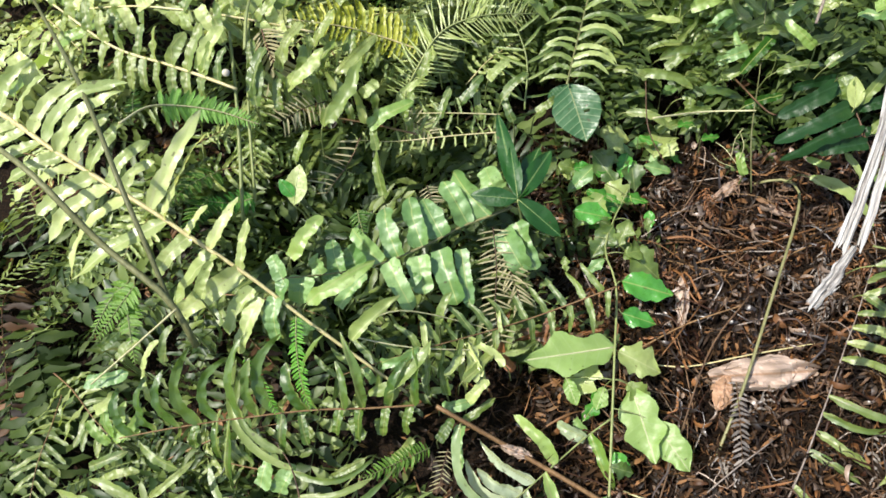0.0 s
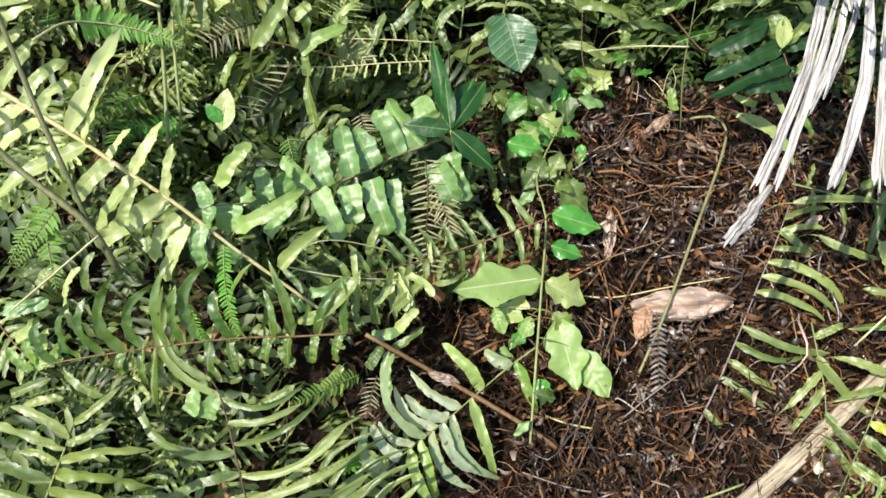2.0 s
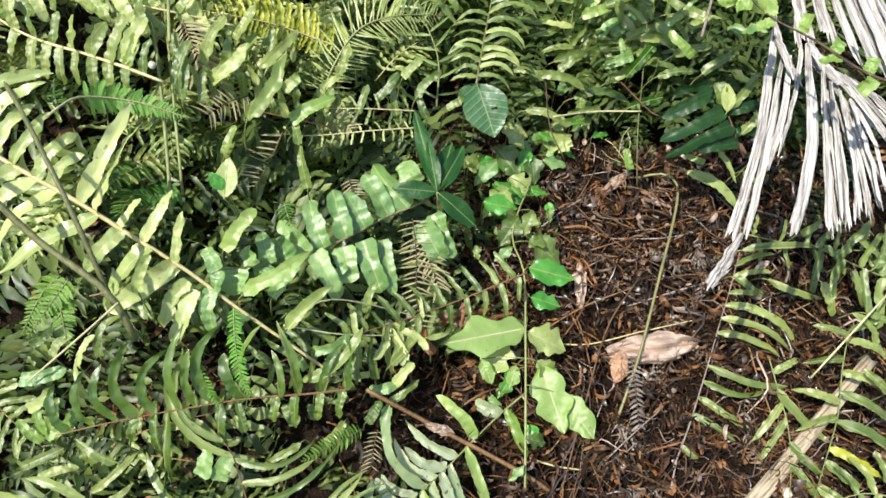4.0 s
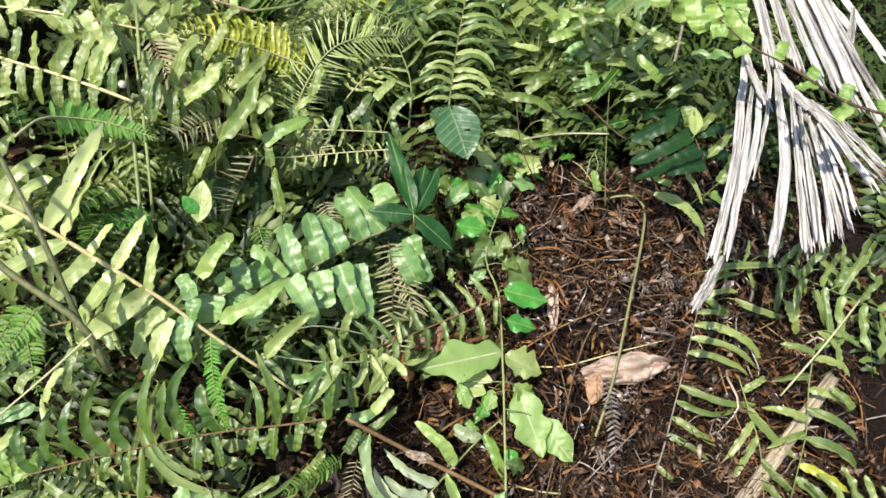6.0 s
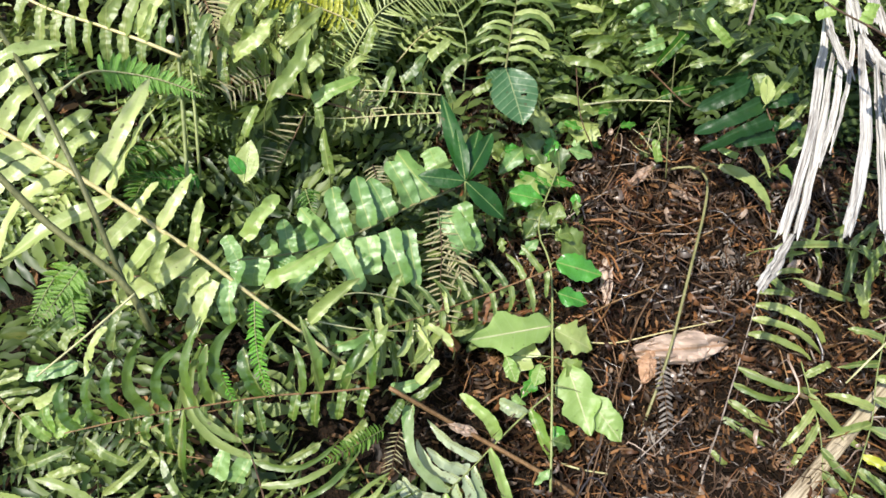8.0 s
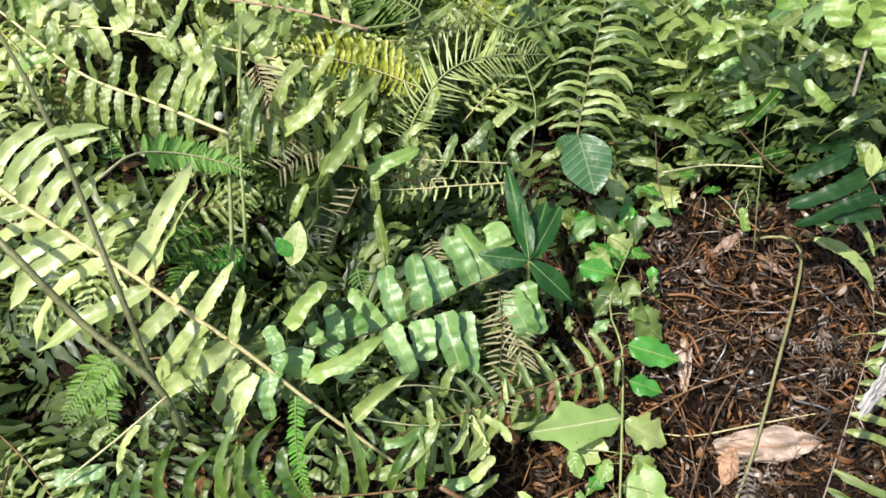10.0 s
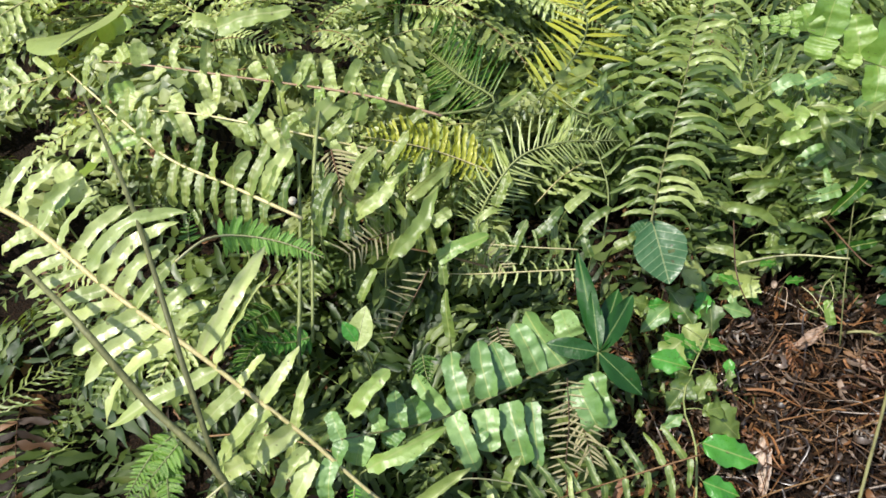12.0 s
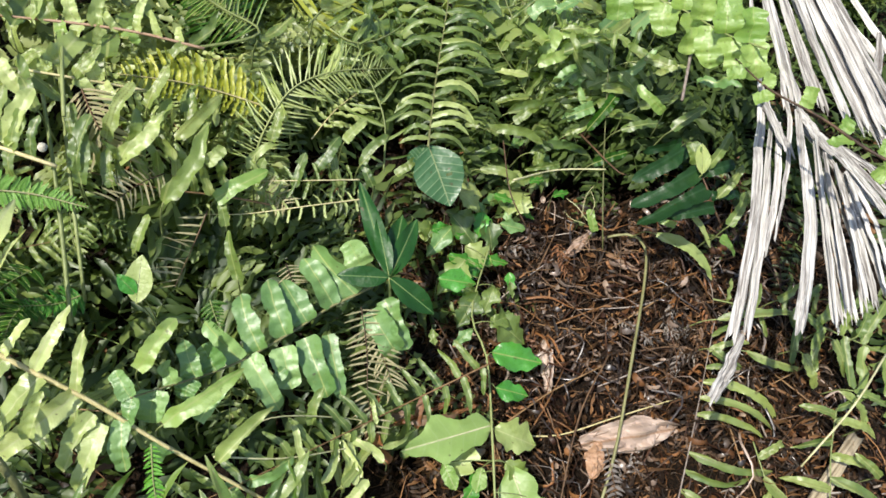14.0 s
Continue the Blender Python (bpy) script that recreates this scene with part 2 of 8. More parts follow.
PALE_STEM = fibre_material("pale_stem", (0.340, 0.320, 0.150), (0.580, 0.560, 0.340), rough=0.5)
PALM = fibre_material("dry_palm", (0.110, 0.096, 0.085), (0.610, 0.585, 0.540), rough=0.55, scale=26.0, stretch=30.0, spread=0.35, relief=0.7, contrast=(0.36, 0.60))
PETIOLE = fibre_material("dry_petiole", (0.110, 0.078, 0.042), (0.520, 0.440, 0.310), rough=0.6, scale=30.0, stretch=40.0, spread=0.2, relief=0.8)
SHELL = fibre_material("snail_shell", (0.420, 0.380, 0.290), (0.620, 0.580, 0.480), rough=0.4, stretch=1.0)
SOIL = litter_material("litter_soil")

# ---- building blocks ----


def link_mesh(name, verts, faces, material, smooth=True):
    me = bpy.data.meshes.new(name)
    me.from_pydata(verts, [], faces)
    me.materials.append(material)
    if smooth:
        me.polygons.foreach_set("use_smooth", [True] * len(me.polygons))
    me.update()
    return me


def attach(name, me, parent, m, label=""):
    """A mesh as a part of a thing, at the world pose m."""
    ob = new(name, me)
    if parent is not None:
        ob.parent = parent
        ob.matrix_basis = Matrix.Translation(-parent.location) @ m
    else:
        ob.matrix_basis = m
    return tagged(ob, label) if label else ob


def thing(name, place, label, category, group="", kind=""):
    ob = new(name)
    ob.empty_display_size = 0.02
    ob.location = place
    return tagged(ob, label, category, group, kind)


def curve_points(pts, n):
    """n + 1 points, evenly along a smooth line through the given ones."""
    p = [Vector(q) for q in pts]
    if len(p) == 2:
        p.insert(1, (p[0] + p[1]) / 2)
    ext = [p[0] * 2 - p[1]] + p + [p[-1] * 2 - p[-2]]
    dense = []
    for i in range(1, len(ext) - 2):
        a, b, c, d = ext[i - 1:i + 3]
        for k in range(24):
            u = k / 24
            dense.append(0.5 * (2 * b + (c - a) * u + (2 * a - 5 * b + 4 * c - d) * u * u + (3 * b - a - 3 * c + d) * u ** 3))
    dense.append(p[-1])
    run = [0.0]
    for a, b in zip(dense, dense[1:]):
        run.append(run[-1] + (b - a).length)
    out, j = [], 0
    for i in range(n + 1):
        s = run[-1] * i / n
        while j < len(run) - 2 and run[j + 1] < s:
            j += 1
        out.append(dense[j].lerp(dense[j + 1], (s - run[j]) / max(run[j + 1] - run[j], 1e-9)))
    return out


def tube_data(points, r0, r1, sides=6, rough=0.0, seed=0, verts=None, faces=None):
    """A tapered stem along the points, closed at both ends, slightly knobbly."""
    rng = random.Random(seed)
    verts, faces = ([] if verts is None else verts), ([] if faces is None else faces)
    o, n = len(verts), len(points)
    up = Vector((0.13, 0.31, 0.94))
    for i, p in enumerate(points):
        d = (points[min(i + 1, n - 1)] - points[max(i - 1, 0)]).normalized()
        u = d.cross(up).normalized()
        v = d.cross(u)
        r = (r0 + (r1 - r0) * i / (n - 1)) * (1 + rough * (rng.random() - 0.5))
        for k in range(sides):
            a = 2 * math.pi * k / sides
            verts.append(p + (u * math.cos(a) + v * math.sin(a)) * r)
    for i in range(n - 1):
        for k in range(sides):
            a, b = o + i * sides + k, o + i * sides + (k + 1) % sides
            faces.append((a, b, b + sides, a + sides))
    faces.append(tuple(o + k for k in range(sides))[::-1])
    faces.append(tuple(o + (n - 1) * sides + k for k in range(sides)))
    return verts, faces


def stem(name, pts, r0, r1, material, parent=None, label="", category="stem", group="", n=14, rough=0.15, sides=6):
    """A stem as a part of parent, or as a thing of its own."""
    base = Vector(pts[0])
    points = [p - base for p in curve_points(pts, n)]
    v, f = tube_data(points, r0, r1, sides, rough, seed=len(bpy.data.objects))
    me = link_mesh(name, v, f, material)
    ob = attach(name, me, parent, Matrix.Translation(base))
    return ob if parent is not None else tagged(ob, label, category, group)


# width, droop, bend to the tip, waviness, teeth, bluntness: in lengths of the blade
BLADES = {
    "strap": (0.175, 0.09, 0.06, 0.034, 0.05, 0.80),
    "long": (0.086, 0.26, 0.38, 0.018, 0.03, 0.60),
    "broad": (0.43, 0.10, 0.03, 0.026, 0.04, 0.90),
    "lance": (0.20, 0.20, 0.08, 0.018, 0.06, 0.55),
    "sway": (0.20, -0.06, 0.16, 0.040, 0.06, 0.66),
    "fine": (0.28, 0.10, 0.10, 0.006, 0.02, 0.50),
    "feather": (0.058, 0.12, 0.10, 0.006, 0.02, 0.50),
    "needle": (0.105, 0.10, 0.08, 0.006, 0.02, 0.50),
    "fan": (0.74, 0.08, 0.05, 0.030, 0.055, 0.90),
    "banana": (0.115, 0.20, -0.50, 0.012, 0.03, 0.74),
    "curl": (0.20, 0.75, 0.30, 0.050, 0.05, 0.50),
}
blade_store = {}


def blade_mesh(kind, material, variant):
    """A leaflet of length 1 along y, folded at the midrib, puckered and wavy at its uneven margins, shared by all alike."""
    key = (kind, material.name, variant)
    if key not in blade_store:
        width, droop, bend, wave, teeth, blunt = BLADES[kind]
        rng = random.Random(kind + str(variant))
        small = kind in ("fine", "needle", "feather")
        n = 5 if small else 14
        droop *= rng.uniform(0.2, 1.7)
        bend *= rng.uniform(0.2, 1.7)
        wave *= rng.uniform(0.6, 1.6)
        side_way = rng.uniform(0.0, 0.05)
        ph, k, tw = rng.uniform(0, 6), rng.uniform(1.3, 2.4), rng.uniform(-0.85, 0.85)
        cols = (-1, 0, 1) if small else (-1, -0.55, 0, 0.55, 1)
        ripple = 0.0 if small else rng.uniform(0.04, 0.13) * width
        verts, faces = [], []
        for i in range(n + 1):
            u = i / n
            base = min(1.0, 0.35 + u / 0.12) if u < 0.12 else 1.0
            tip = 1.0 if u < blunt else math.sqrt(max(0.0, 1 - ((u - blunt) / (1.001 - blunt)) ** 2))
            slim = 1.0 - (1.0 - blunt) * 0.6 * u
            half = width * 0.5 * base * max(tip, 0.05) * slim
            y = u - 0.45 * droop * u * u * 0.5
            z = -droop * u * u + wave * math.sin(6.283 * k * u + ph)
            x = bend * u * u + (0 if small else side_way * math.sin(5.0 * u + ph) + 0.12 * width * noise.noise((u * 3.0, ph, 4.0)))
            roll = tw * u
            for s in cols:
                side = 0 if s == 0 else math.copysign(1.0, s)
                lobe = 0.0 if small else 0.20 * noise.noise((u * 5.5 + ph, side * 7.0, variant * 3.3)) + 0.10 * noise.noise((u * 14.0, side * 3.0, ph))
                h = half * (1 + (teeth * (1.4 if i % 2 else -1.0) + rng.uniform(-teeth, teeth) + lobe) * (0 < i < n)) * s
                edge = abs(s) ** 1.4 * (half * 0.30 + wave * 0.8 * math.sin(6.283 * (k + 1.2) * u + ph * 1.7 + s * 1.2) + 2.0 * ripple * noise.noise((u * 7.0, ph + 2.0 * side, variant * 1.9)))
                verts.append((x + h * math.cos(roll), y + 0.10 * half * abs(s), z + edge + h * math.sin(roll)))
        c = len(cols)
        for i in range(n):
            for s in range(c - 1):
                a = c * i + s
                faces.append((a, a + 1, a + c + 1, a + c))
        blade_store[key] = link_mesh("pinna", verts, faces, material)
    return blade_store[key]


def frame_of(y_way, z_hint, x_hint, size):
    """A pose's axes: y along the blade, x near x_hint (mirrored when it must be), z near z_hint."""
    y = y_way.normalized()
    z = (z_hint - y * z_hint.dot(y)).normalized()
    x = y.cross(z)
    if x.dot(x_hint) < 0:
        x = -x
    m = Matrix((x, y, z)).transposed().to_4x4()
    return m @ Matrix.Scale(size, 4)


def outline_size(shape, u):
    """Leaflet length along the rachis, from 0 at its base to 1 at its tip."""
    if shape == "even":
        return 0.86 + 0.14 * math.sin(math.pi * u)
    if shape == "tip":
        return max(0.12, (1 - u) ** 0.55)
    if shape == "wedge":
        return 1.0 - 0.72 * u
    return max(0.15, math.sin(math.pi * (0.16 + 0.84 * u)) ** 0.6)


def frond(pts, pairs, size, kind, material, stalk=None, angle=70.0, shape="lens", sides="both", bare=0.0, up=(0, -0.45, 0.9), lift=0.0, thick=0.0028,
          jitter=0.16, gaps=0.03, label="", group="fern fronds", seed=1, name="fern_frond", category="fern frond", droop_turn=0.0, under=1.0):
    """One fern frond: a rachis through pts, from base to tip, with leaflets on its sides. bare: the part of the rachis without leaflets; under: the size of the leaflets on the first side against the second."""
    rng = random.Random(seed)
    stalk = stalk or GREEN_STEM
    line = curve_points(pts, 36)
    top = thing(name, line[0], label, category, group)
    points = [p - line[0] for p in line]
    v, f = tube_data(points, thick, thick * 0.35, 6, 0.15, seed)
    attach("rachis", link_mesh("rachis", v, f, stalk), top, Matrix.Translation(line[0]))
    count = 0
    for i in range(pairs):
        for side in (1, -1):
            if (sides == "left" and side < 0) or (sides == "right" and side > 0) or rng.random() < gaps:
                continue
            u = (i + 0.5 + (0.22 if side < 0 else 0.0)) / pairs
            s = bare + (1 - bare) * min(0.995, u)
            k = min(35, int(s * 36))
            at = line[k].lerp(line[k + 1], s * 36 - k)
            t = (line[min(36, k + 2)] - line[max(0, k - 1)]).normalized()
            n = Vector(up) + Vector([rng.uniform(-jitter, jitter) for _ in range(3)])
            n = (n - t * n.dot(t)).normalized()
            across = n.cross(t) * side
            a = radians(angle - 18 * u + rng.uniform(-60, 60) * jitter)
            way = t * math.cos(a) + across * math.sin(a) + n * (lift + rng.uniform(-0.7, 0.7) * jitter) + Vector((0, 0, -droop_turn))
            long = size * outline_size(shape, u) * rng.uniform(1 - jitter, 1 + jitter * 0.6) * (under if side > 0 else 1.0)
            face = n + across * rng.uniform(-1.2, 1.2) * jitter + t * rng.uniform(-2.4, 2.4) * jitter
            m = Matrix.Translation(at - n * thick * 0.7) @ frame_of(way, face, t, long)
            attach("pinna", blade_mesh(kind, material, rng.randrange(9)), top, m)
            count += 1
    return top


sag = {}


def leaf_mesh(name, material, width, droop=0.15, fold=0.25, lobes=0, depth=0.0, point=1.0, cup=0.0, wave=0.02, hole=False, n=14, across=3, seed=0, torn=0.0):
    """A broad leaf of length 1 along y: pointed or blunt, folded at the midrib, with lobed margins where asked, and a real hole."""
    rng = random.Random(seed)
    rows, faces = [], []
    cols = 2 * across + 1
    ph = rng.uniform(0, 6)
    for i in range(n + 1):
        u = i / n
        half = 0.5 * width * (math.sin(math.pi * min(1, u) ** point) ** 0.75 if 0 < u < 1 else 0.02)
        for j in range(cols):
            s = (j - across) / across
            h = half
            if lobes:
                h *= 1 - depth * (0.5 + 0.5 * math.cos(6.283 * lobes * u + (0.7 if s > 0 else 0.0) + ph)) ** 1.5
            h *= 1 + rng.uniform(-0.03, 0.03) + torn * noise.noise((u * 5.0 + seed * 3.1, 2.0 if s > 0 else -2.0, seed * 1.7))
            z = -droop * u * u + fold * abs(s) * h - cup * (s * h) ** 2 + wave * math.sin(9 * u + ph + 2.5 * s) * abs(s)
            rows.append((s * h, u + 0.12 * abs(s) * h * (1 - u), z))
    for i in range(n):
        for j in range(cols - 1):
            if hole and i in (n // 2,) and j == across + 1:
                continue
            a = i * cols + j
            faces.append((a, a + 1, a + cols + 1, a + cols))
    me = link_mesh(name, rows, faces, material)
    sag[me.name] = droop
    return me


def midrib(leaf, thick, material):
    """The raised pale midrib of a broad leaf, as a part of that leaf."""
    droop = sag[leaf.data.name]
    pts = [Vector((0, 0.02 + 0.94 * i / 12, 0.35 * thick - droop * (0.02 + 0.94 * i / 12) ** 2)) for i in range(13)]
    v, f = tube_data(pts, thick, thick * 0.35, 6)
    ob = new("midrib", link_mesh("midrib", v, f, material))
    ob.parent = leaf
    return ob


def leaf_at(name, me, parent, base, tip, face=(0, -0.5, 0.85), label=""):
    base, tip = Vector(base), Vector(tip)
    m = Matrix.Translation(base) @ frame_of(tip - base, Vector(face), Vector((1, 0, 0)), (tip - base).length)
    return attach(name, me, parent, m, label)


def frond_stem(pts, stalk, thick, label):
    """A frond's rachis from base to tip; its leaflets are added one by one."""
    line = curve_points(pts, 40)
    top = thing("fern_frond", line[0], label, "fern frond", "fern fronds")
    v, f = tube_data([p - line[0] for p in line], thick, thick * 0.5, 6, 0.15, len(bpy.data.objects))
    attach("rachis", link_mesh("rachis", v, f, stalk), top, Matrix.Translation(line[0]))
    return top


def pinna(top, base, tip, wide, bow, material, name="pinna"):
    """One leaflet from base to tip, bowed sideways, with a wavy uneven margin and a puckered, slightly twisted blade."""
    base, tip = Vector(base), Vector(tip)
    seed = int(abs(base.x * 3701 + tip.y * 9103 + tip.z * 5501)) % 9973
    rng = random.Random(seed)
    long = (tip - base).length
    half0 = 0.5 * wide / long
    n, cols = 26, (-1, -0.6, -0.12, 0.12, 0.6, 1)
    droop, twist, roll0 = rng.uniform(-0.04, 0.12), rng.uniform(-0.65, 0.65), rng.uniform(-0.4, 0.4)
    ph, wave = rng.uniform(0, 9), rng.uniform(0.22, 0.55) * min(half0, 0.5 * half0 + 0.05)
    blunt, rate = (rng.uniform(0.80, 0.92) if half0 > 0.12 else rng.uniform(0.60, 0.80)), min(1.0, 0.14 / half0)
    verts, faces = [], []
    for i in range(n + 1):
        u = i / n
        base_in = min(1.0, 0.40 + u / 0.12 * 0.60) if half0 < 0.12 else min(1.0, 0.75 + 2.5 * u) * (1.0 if half0 < 0.25 else 1.18)
        tip_in = 1.0 if u < blunt else max(0.0, 1 - ((u - blunt) / (1.002 - blunt)) ** 1.7) ** 0.75
        half = half0 * 0.86 * base_in * max(0.05, tip_in) * (1.08 - 0.25 * u)
        x0 = bow * 4 * u * (1 - u) + 0.22 * half0 * noise.noise((u * 3.0, ph, 1.0))
        z0 = 0.10 * math.sin(math.pi * u) - droop * u * u + wave * 0.9 * noise.noise((u * 4.5, ph, 6.0))
        roll = roll0 + twist * u + 0.25 * noise.noise((u * 3.0, ph, 9.0))
        lean = 4 * bow * (1 - 2 * u)
        for k in cols:
            side = math.copysign(1.0, k)
            calm = min(1.0, 0.11 / half0) if half0 < 0.25 else 0.5
            lobe = 0.28 * calm * noise.noise((u * 6.5 * rate + ph, side * 7.0, 2.0)) + 0.18 * calm * noise.noise((u * 19.0 * rate, side * 3.0, ph))
            h = half * (1 + lobe * (0 < i < n)) * k
            a = abs(k)
            z = half * 0.30 * a + a * a * wave * 1.7 * noise.noise((u * 8.0 * rate, ph + side * 3.0, 3.0)) + half * 0.16 * noise.noise((u * 13.0 * rate, k * 1.5, ph))
            verts.append((x0 + h * math.cos(roll), u - h * lean * 0.8, z0 + z + h * math.sin(roll)))
    c = len(cols)
    for i in range(n):
        for k in range(c - 1):
            q = c * i + k
            faces.append((q, q + 1, q + c + 1, q + c))
    face = Vector((-0.15, -0.62, 0.75)) + Vector([rng.uniform(-0.24, 0.24) for _ in range(3)])
    y = (tip - base).normalized()
    z = (face - y * face.dot(y)).normalized()
    m = Matrix.Translation(base) @ Matrix((y.cross(z), y, z)).transposed().to_4x4() @ Matrix.Scale(long, 4)
    return attach(name, link_mesh(name, verts, faces, material), top, m)


def single_leaflet(base, tip, wide, bow, material):
    """One large leaflet that stands out of the thicket, with the end of its rachis."""
    base, tip = Vector(base), Vector(tip)
    top = thing("fern_leaflet", base, "withered brown fern leaflet hanging in the thicket" if material in (RUST, BROWN) else "single long wavy fern leaflet standing out of the thicket", "fern leaflet", "loose leaflets")
    pinna(top, base, tip, wide, bow, material, "blade")
    stem("rachis", [base, base - (tip - base) * 0.12 + Vector((0, 0.02, -0.03)), base - (tip - base) * 0.2 + Vector((0, 0.05, -0.10))], 0.0016, 0.0020, GREEN_STEM, top, n=6)


# ---- ground ----


def rise(x, y):
    """Height of the soil: a bank that climbs away from the path."""
    y0 = min(max(y, 0.70), 4.2)
    z = -0.075 + 0.27 * (y0 - 1.3) 
    hollow = max(0.0, 1.0 - ((x - 0.92) / 0.32) ** 2 - ((y - 2.08) / 0.15) ** 2)
    z -= 0.14 * min(1.0, hollow * 1.8)
    return z + 0.016 * noise.noise((x * 3.1, y * 3.1, 0.3)) + (0.014 if x < 0.4 or y > 2.0 else 0.034) * noise.noise((x * 9, y * 9, 1.7))


def thicket(x, y):
    """Height of the ferns' upper surface over the soil."""
    h = 0.34 - 0.42 * x if x < 0.45 else 0.15
    h = min(0.62, max(0.10, h))
    if x > -0.25:
        h *= max(0.35, min(1.0, (y - 0.8) / 0.5))
    if 0.45 < x < 1.02 and 0.8 < y < 1.85:
        h = 0.03
    return h + 0.10 * max(0.0, min(1.0, (y - 1.9) / 0.8))


def ground_sheet():
    near = [-2.4 + 0.06 * i for i in range(101)]
    xs = [-60, -25, -10, -5, -3.2] + near + [4.4, 6, 11, 26, 60]
    ys = [-60, -20, -6, -2, -0.8] + [-0.4 + 0.06 * i for i in range(90)] + [5.6, 8, 14, 30, 60]
    verts = [(x, y, rise(x, y)) for y in ys for x in xs]
    w = len(xs)
    faces = [(j * w + i, j * w + i + 1, (j + 1) * w + i + 1, (j + 1) * w + i) for j in range(len(ys) - 1) for i in range(w - 1)]
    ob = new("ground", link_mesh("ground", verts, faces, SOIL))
    return tagged(ob, "dark soil bank covered in brown rotting fern litter", "ground", kind="structure")


ground_sheet()


def on_soil(x, y, over=0.0):
    return Vector((x, y, rise(x, y) + over))


# ---- things ----


def loose_pinna(base, tip, material, seed, kind="strap"):
    """One large leaflet that stands out of the thicket, with the end of its rachis."""
    base, tip = Vector(base), Vector(tip)
    top = thing("fern_leaflet", base, "single long wavy fern leaflet standing out of the thicket", "fern leaflet", "loose leaflets")
    rng = random.Random(seed)
    m = Matrix.Translation(base) @ frame_of(tip - base, Vector((rng.uniform(-0.4, 0.4), -0.75, 0.65)), Vector((rng.choice((-1, 1)), 0, 0)), (tip - base).length * 1.05)
    attach("blade", blade_mesh(kind, material, rng.randrange(9)), top, m)
    stem("rachis", [base, base - (tip - base) * 0.12 + Vector((0, 0.02, -0.03)), base - (tip - base) * 0.2 + Vector((0, 0.05, -0.10))], 0.0016, 0.0020, GREEN_STEM, top, n=6)
    return top


def crozier(c):
    """The rolled tip of a young frond."""
    c = Vector(c)
    pts = []
    for i in range(29):
        a, r = i / 28 * 4.2 * math.pi, 0.0105 * (1 - i / 28 * 0.86)
        pts.append(Vector((math.cos(a) * r, 0.0012 * i / 4, math.sin(a) * r)))
    v, f = tube_data(pts, 0.0032, 0.0016, 6, 0.1)
    ob = new("fern_crozier", link_mesh("fern_crozier", v, f, LIME))
    ob.location = c
    return tagged(ob, "tightly rolled pale green tip of a fern frond", "fern tip")


vine_meshes = {}


def vine(line):
    top = thing("climbing_vine", line[0], "climbing vine with glossy and lobed green leaves beside the litter", "vine")
    stem("vine_stem", line, 0.0034, 0.0024, GREEN_STEM, top, n=24)
    return top


def vine_leaf(kind, base, tip):
    """A leaf of the climbing vine with its short stalk."""
    v = (sum(ord(ch) for ch in kind) + len(climbing_vine.children)) % (5 if kind == "plain" else 3)
    key = (kind, v)
    if key not in vine_meshes:
        if kind == "glossy":
            vine_meshes[key] = leaf_mesh("glossy_leaf", VINE_LEAF, 0.58, droop=0.16, fold=0.25, lobes=1.6 + v * 0.7, depth=0.26, point=0.7, wave=0.07, n=18, torn=0.5, seed=v + 5)
        else:
            vine_meshes[key] = leaf_mesh("vine_leaf", (MID, BROAD, GREEN, PALE, GREEN)[v], 0.44 + 0.07 * v, droop=0.12 + 0.08 * v, fold=0.3, lobes=1.5 + v * 0.6, depth=0.28, point=0.7 + 0.12 * (v % 3), wave=0.07, n=18, torn=0.7, seed=v + 9)
    rng = random.Random(len(climbing_vine.children))
    leaf_at("leaf", vine_meshes[key], climbing_vine, base, tip, (rng.uniform(-0.3, 0.3), -0.6, 0.8))
    near = min(curve_points(vine_line, 40), key=lambda p: (p - Vector(base)).length)
    if (near - Vector(base)).length > 0.07:
        b = Vector(base)
        stem("leaf_stalk", [b, b + Vector((0.004, 0.012, -0.03)), b + Vector((0.006, 0.02, -0.08))], 0.0011, 0.0015, GREEN_STEM, climbing_vine, n=5, sides=5)
    elif (near - Vector(base)).length > 0.004:
        stem("leaf_stalk", [near, near.lerp(Vector(base), 0.5) + Vector((0, 0, 0.006)), base], 0.0015, 0.0011, GREEN_STEM, climbing_vine, n=5, sides=5)


def lobed_leaf(base, tip, wide, lobes, depth):
    """A large pale leaf of the vine with a wavy, partly eaten margin, on a short stalk."""
    me = leaf_mesh("lobed_leaf", LOBED, wide, droop=0.06, fold=0.10, lobes=lobes, depth=depth, point=0.85, wave=0.035, n=34, across=4, torn=0.42, seed=len(climbing_vine.children) + 3)
    midrib(leaf_at("leaf", me, climbing_vine, base, tip, (-0.1, -0.6, 0.8)), 0.008, PALE_STEM)
    near = min(curve_points(vine_line, 40), key=lambda p: (p - Vector(base)).length)
    stem("leaf_stalk", [near, near.lerp(Vector(base), 0.5) + Vector((0, 0, 0.006)), base], 0.0017, 0.0013, GREEN_STEM, climbing_vine, n=5, sides=5)


def whorl_shrub(centre, foot):
    centre = Vector(centre)
    top = thing("shrub", foot, "young dark green shrub with pointed leaves in a whorl", "shrub")
    stem("shrub_stem", [foot, foot.lerp(centre, 0.6) + Vector((0.01, 0.01, 0)), centre], 0.005, 0.0035, GREEN_STEM, top, n=8)
    return top


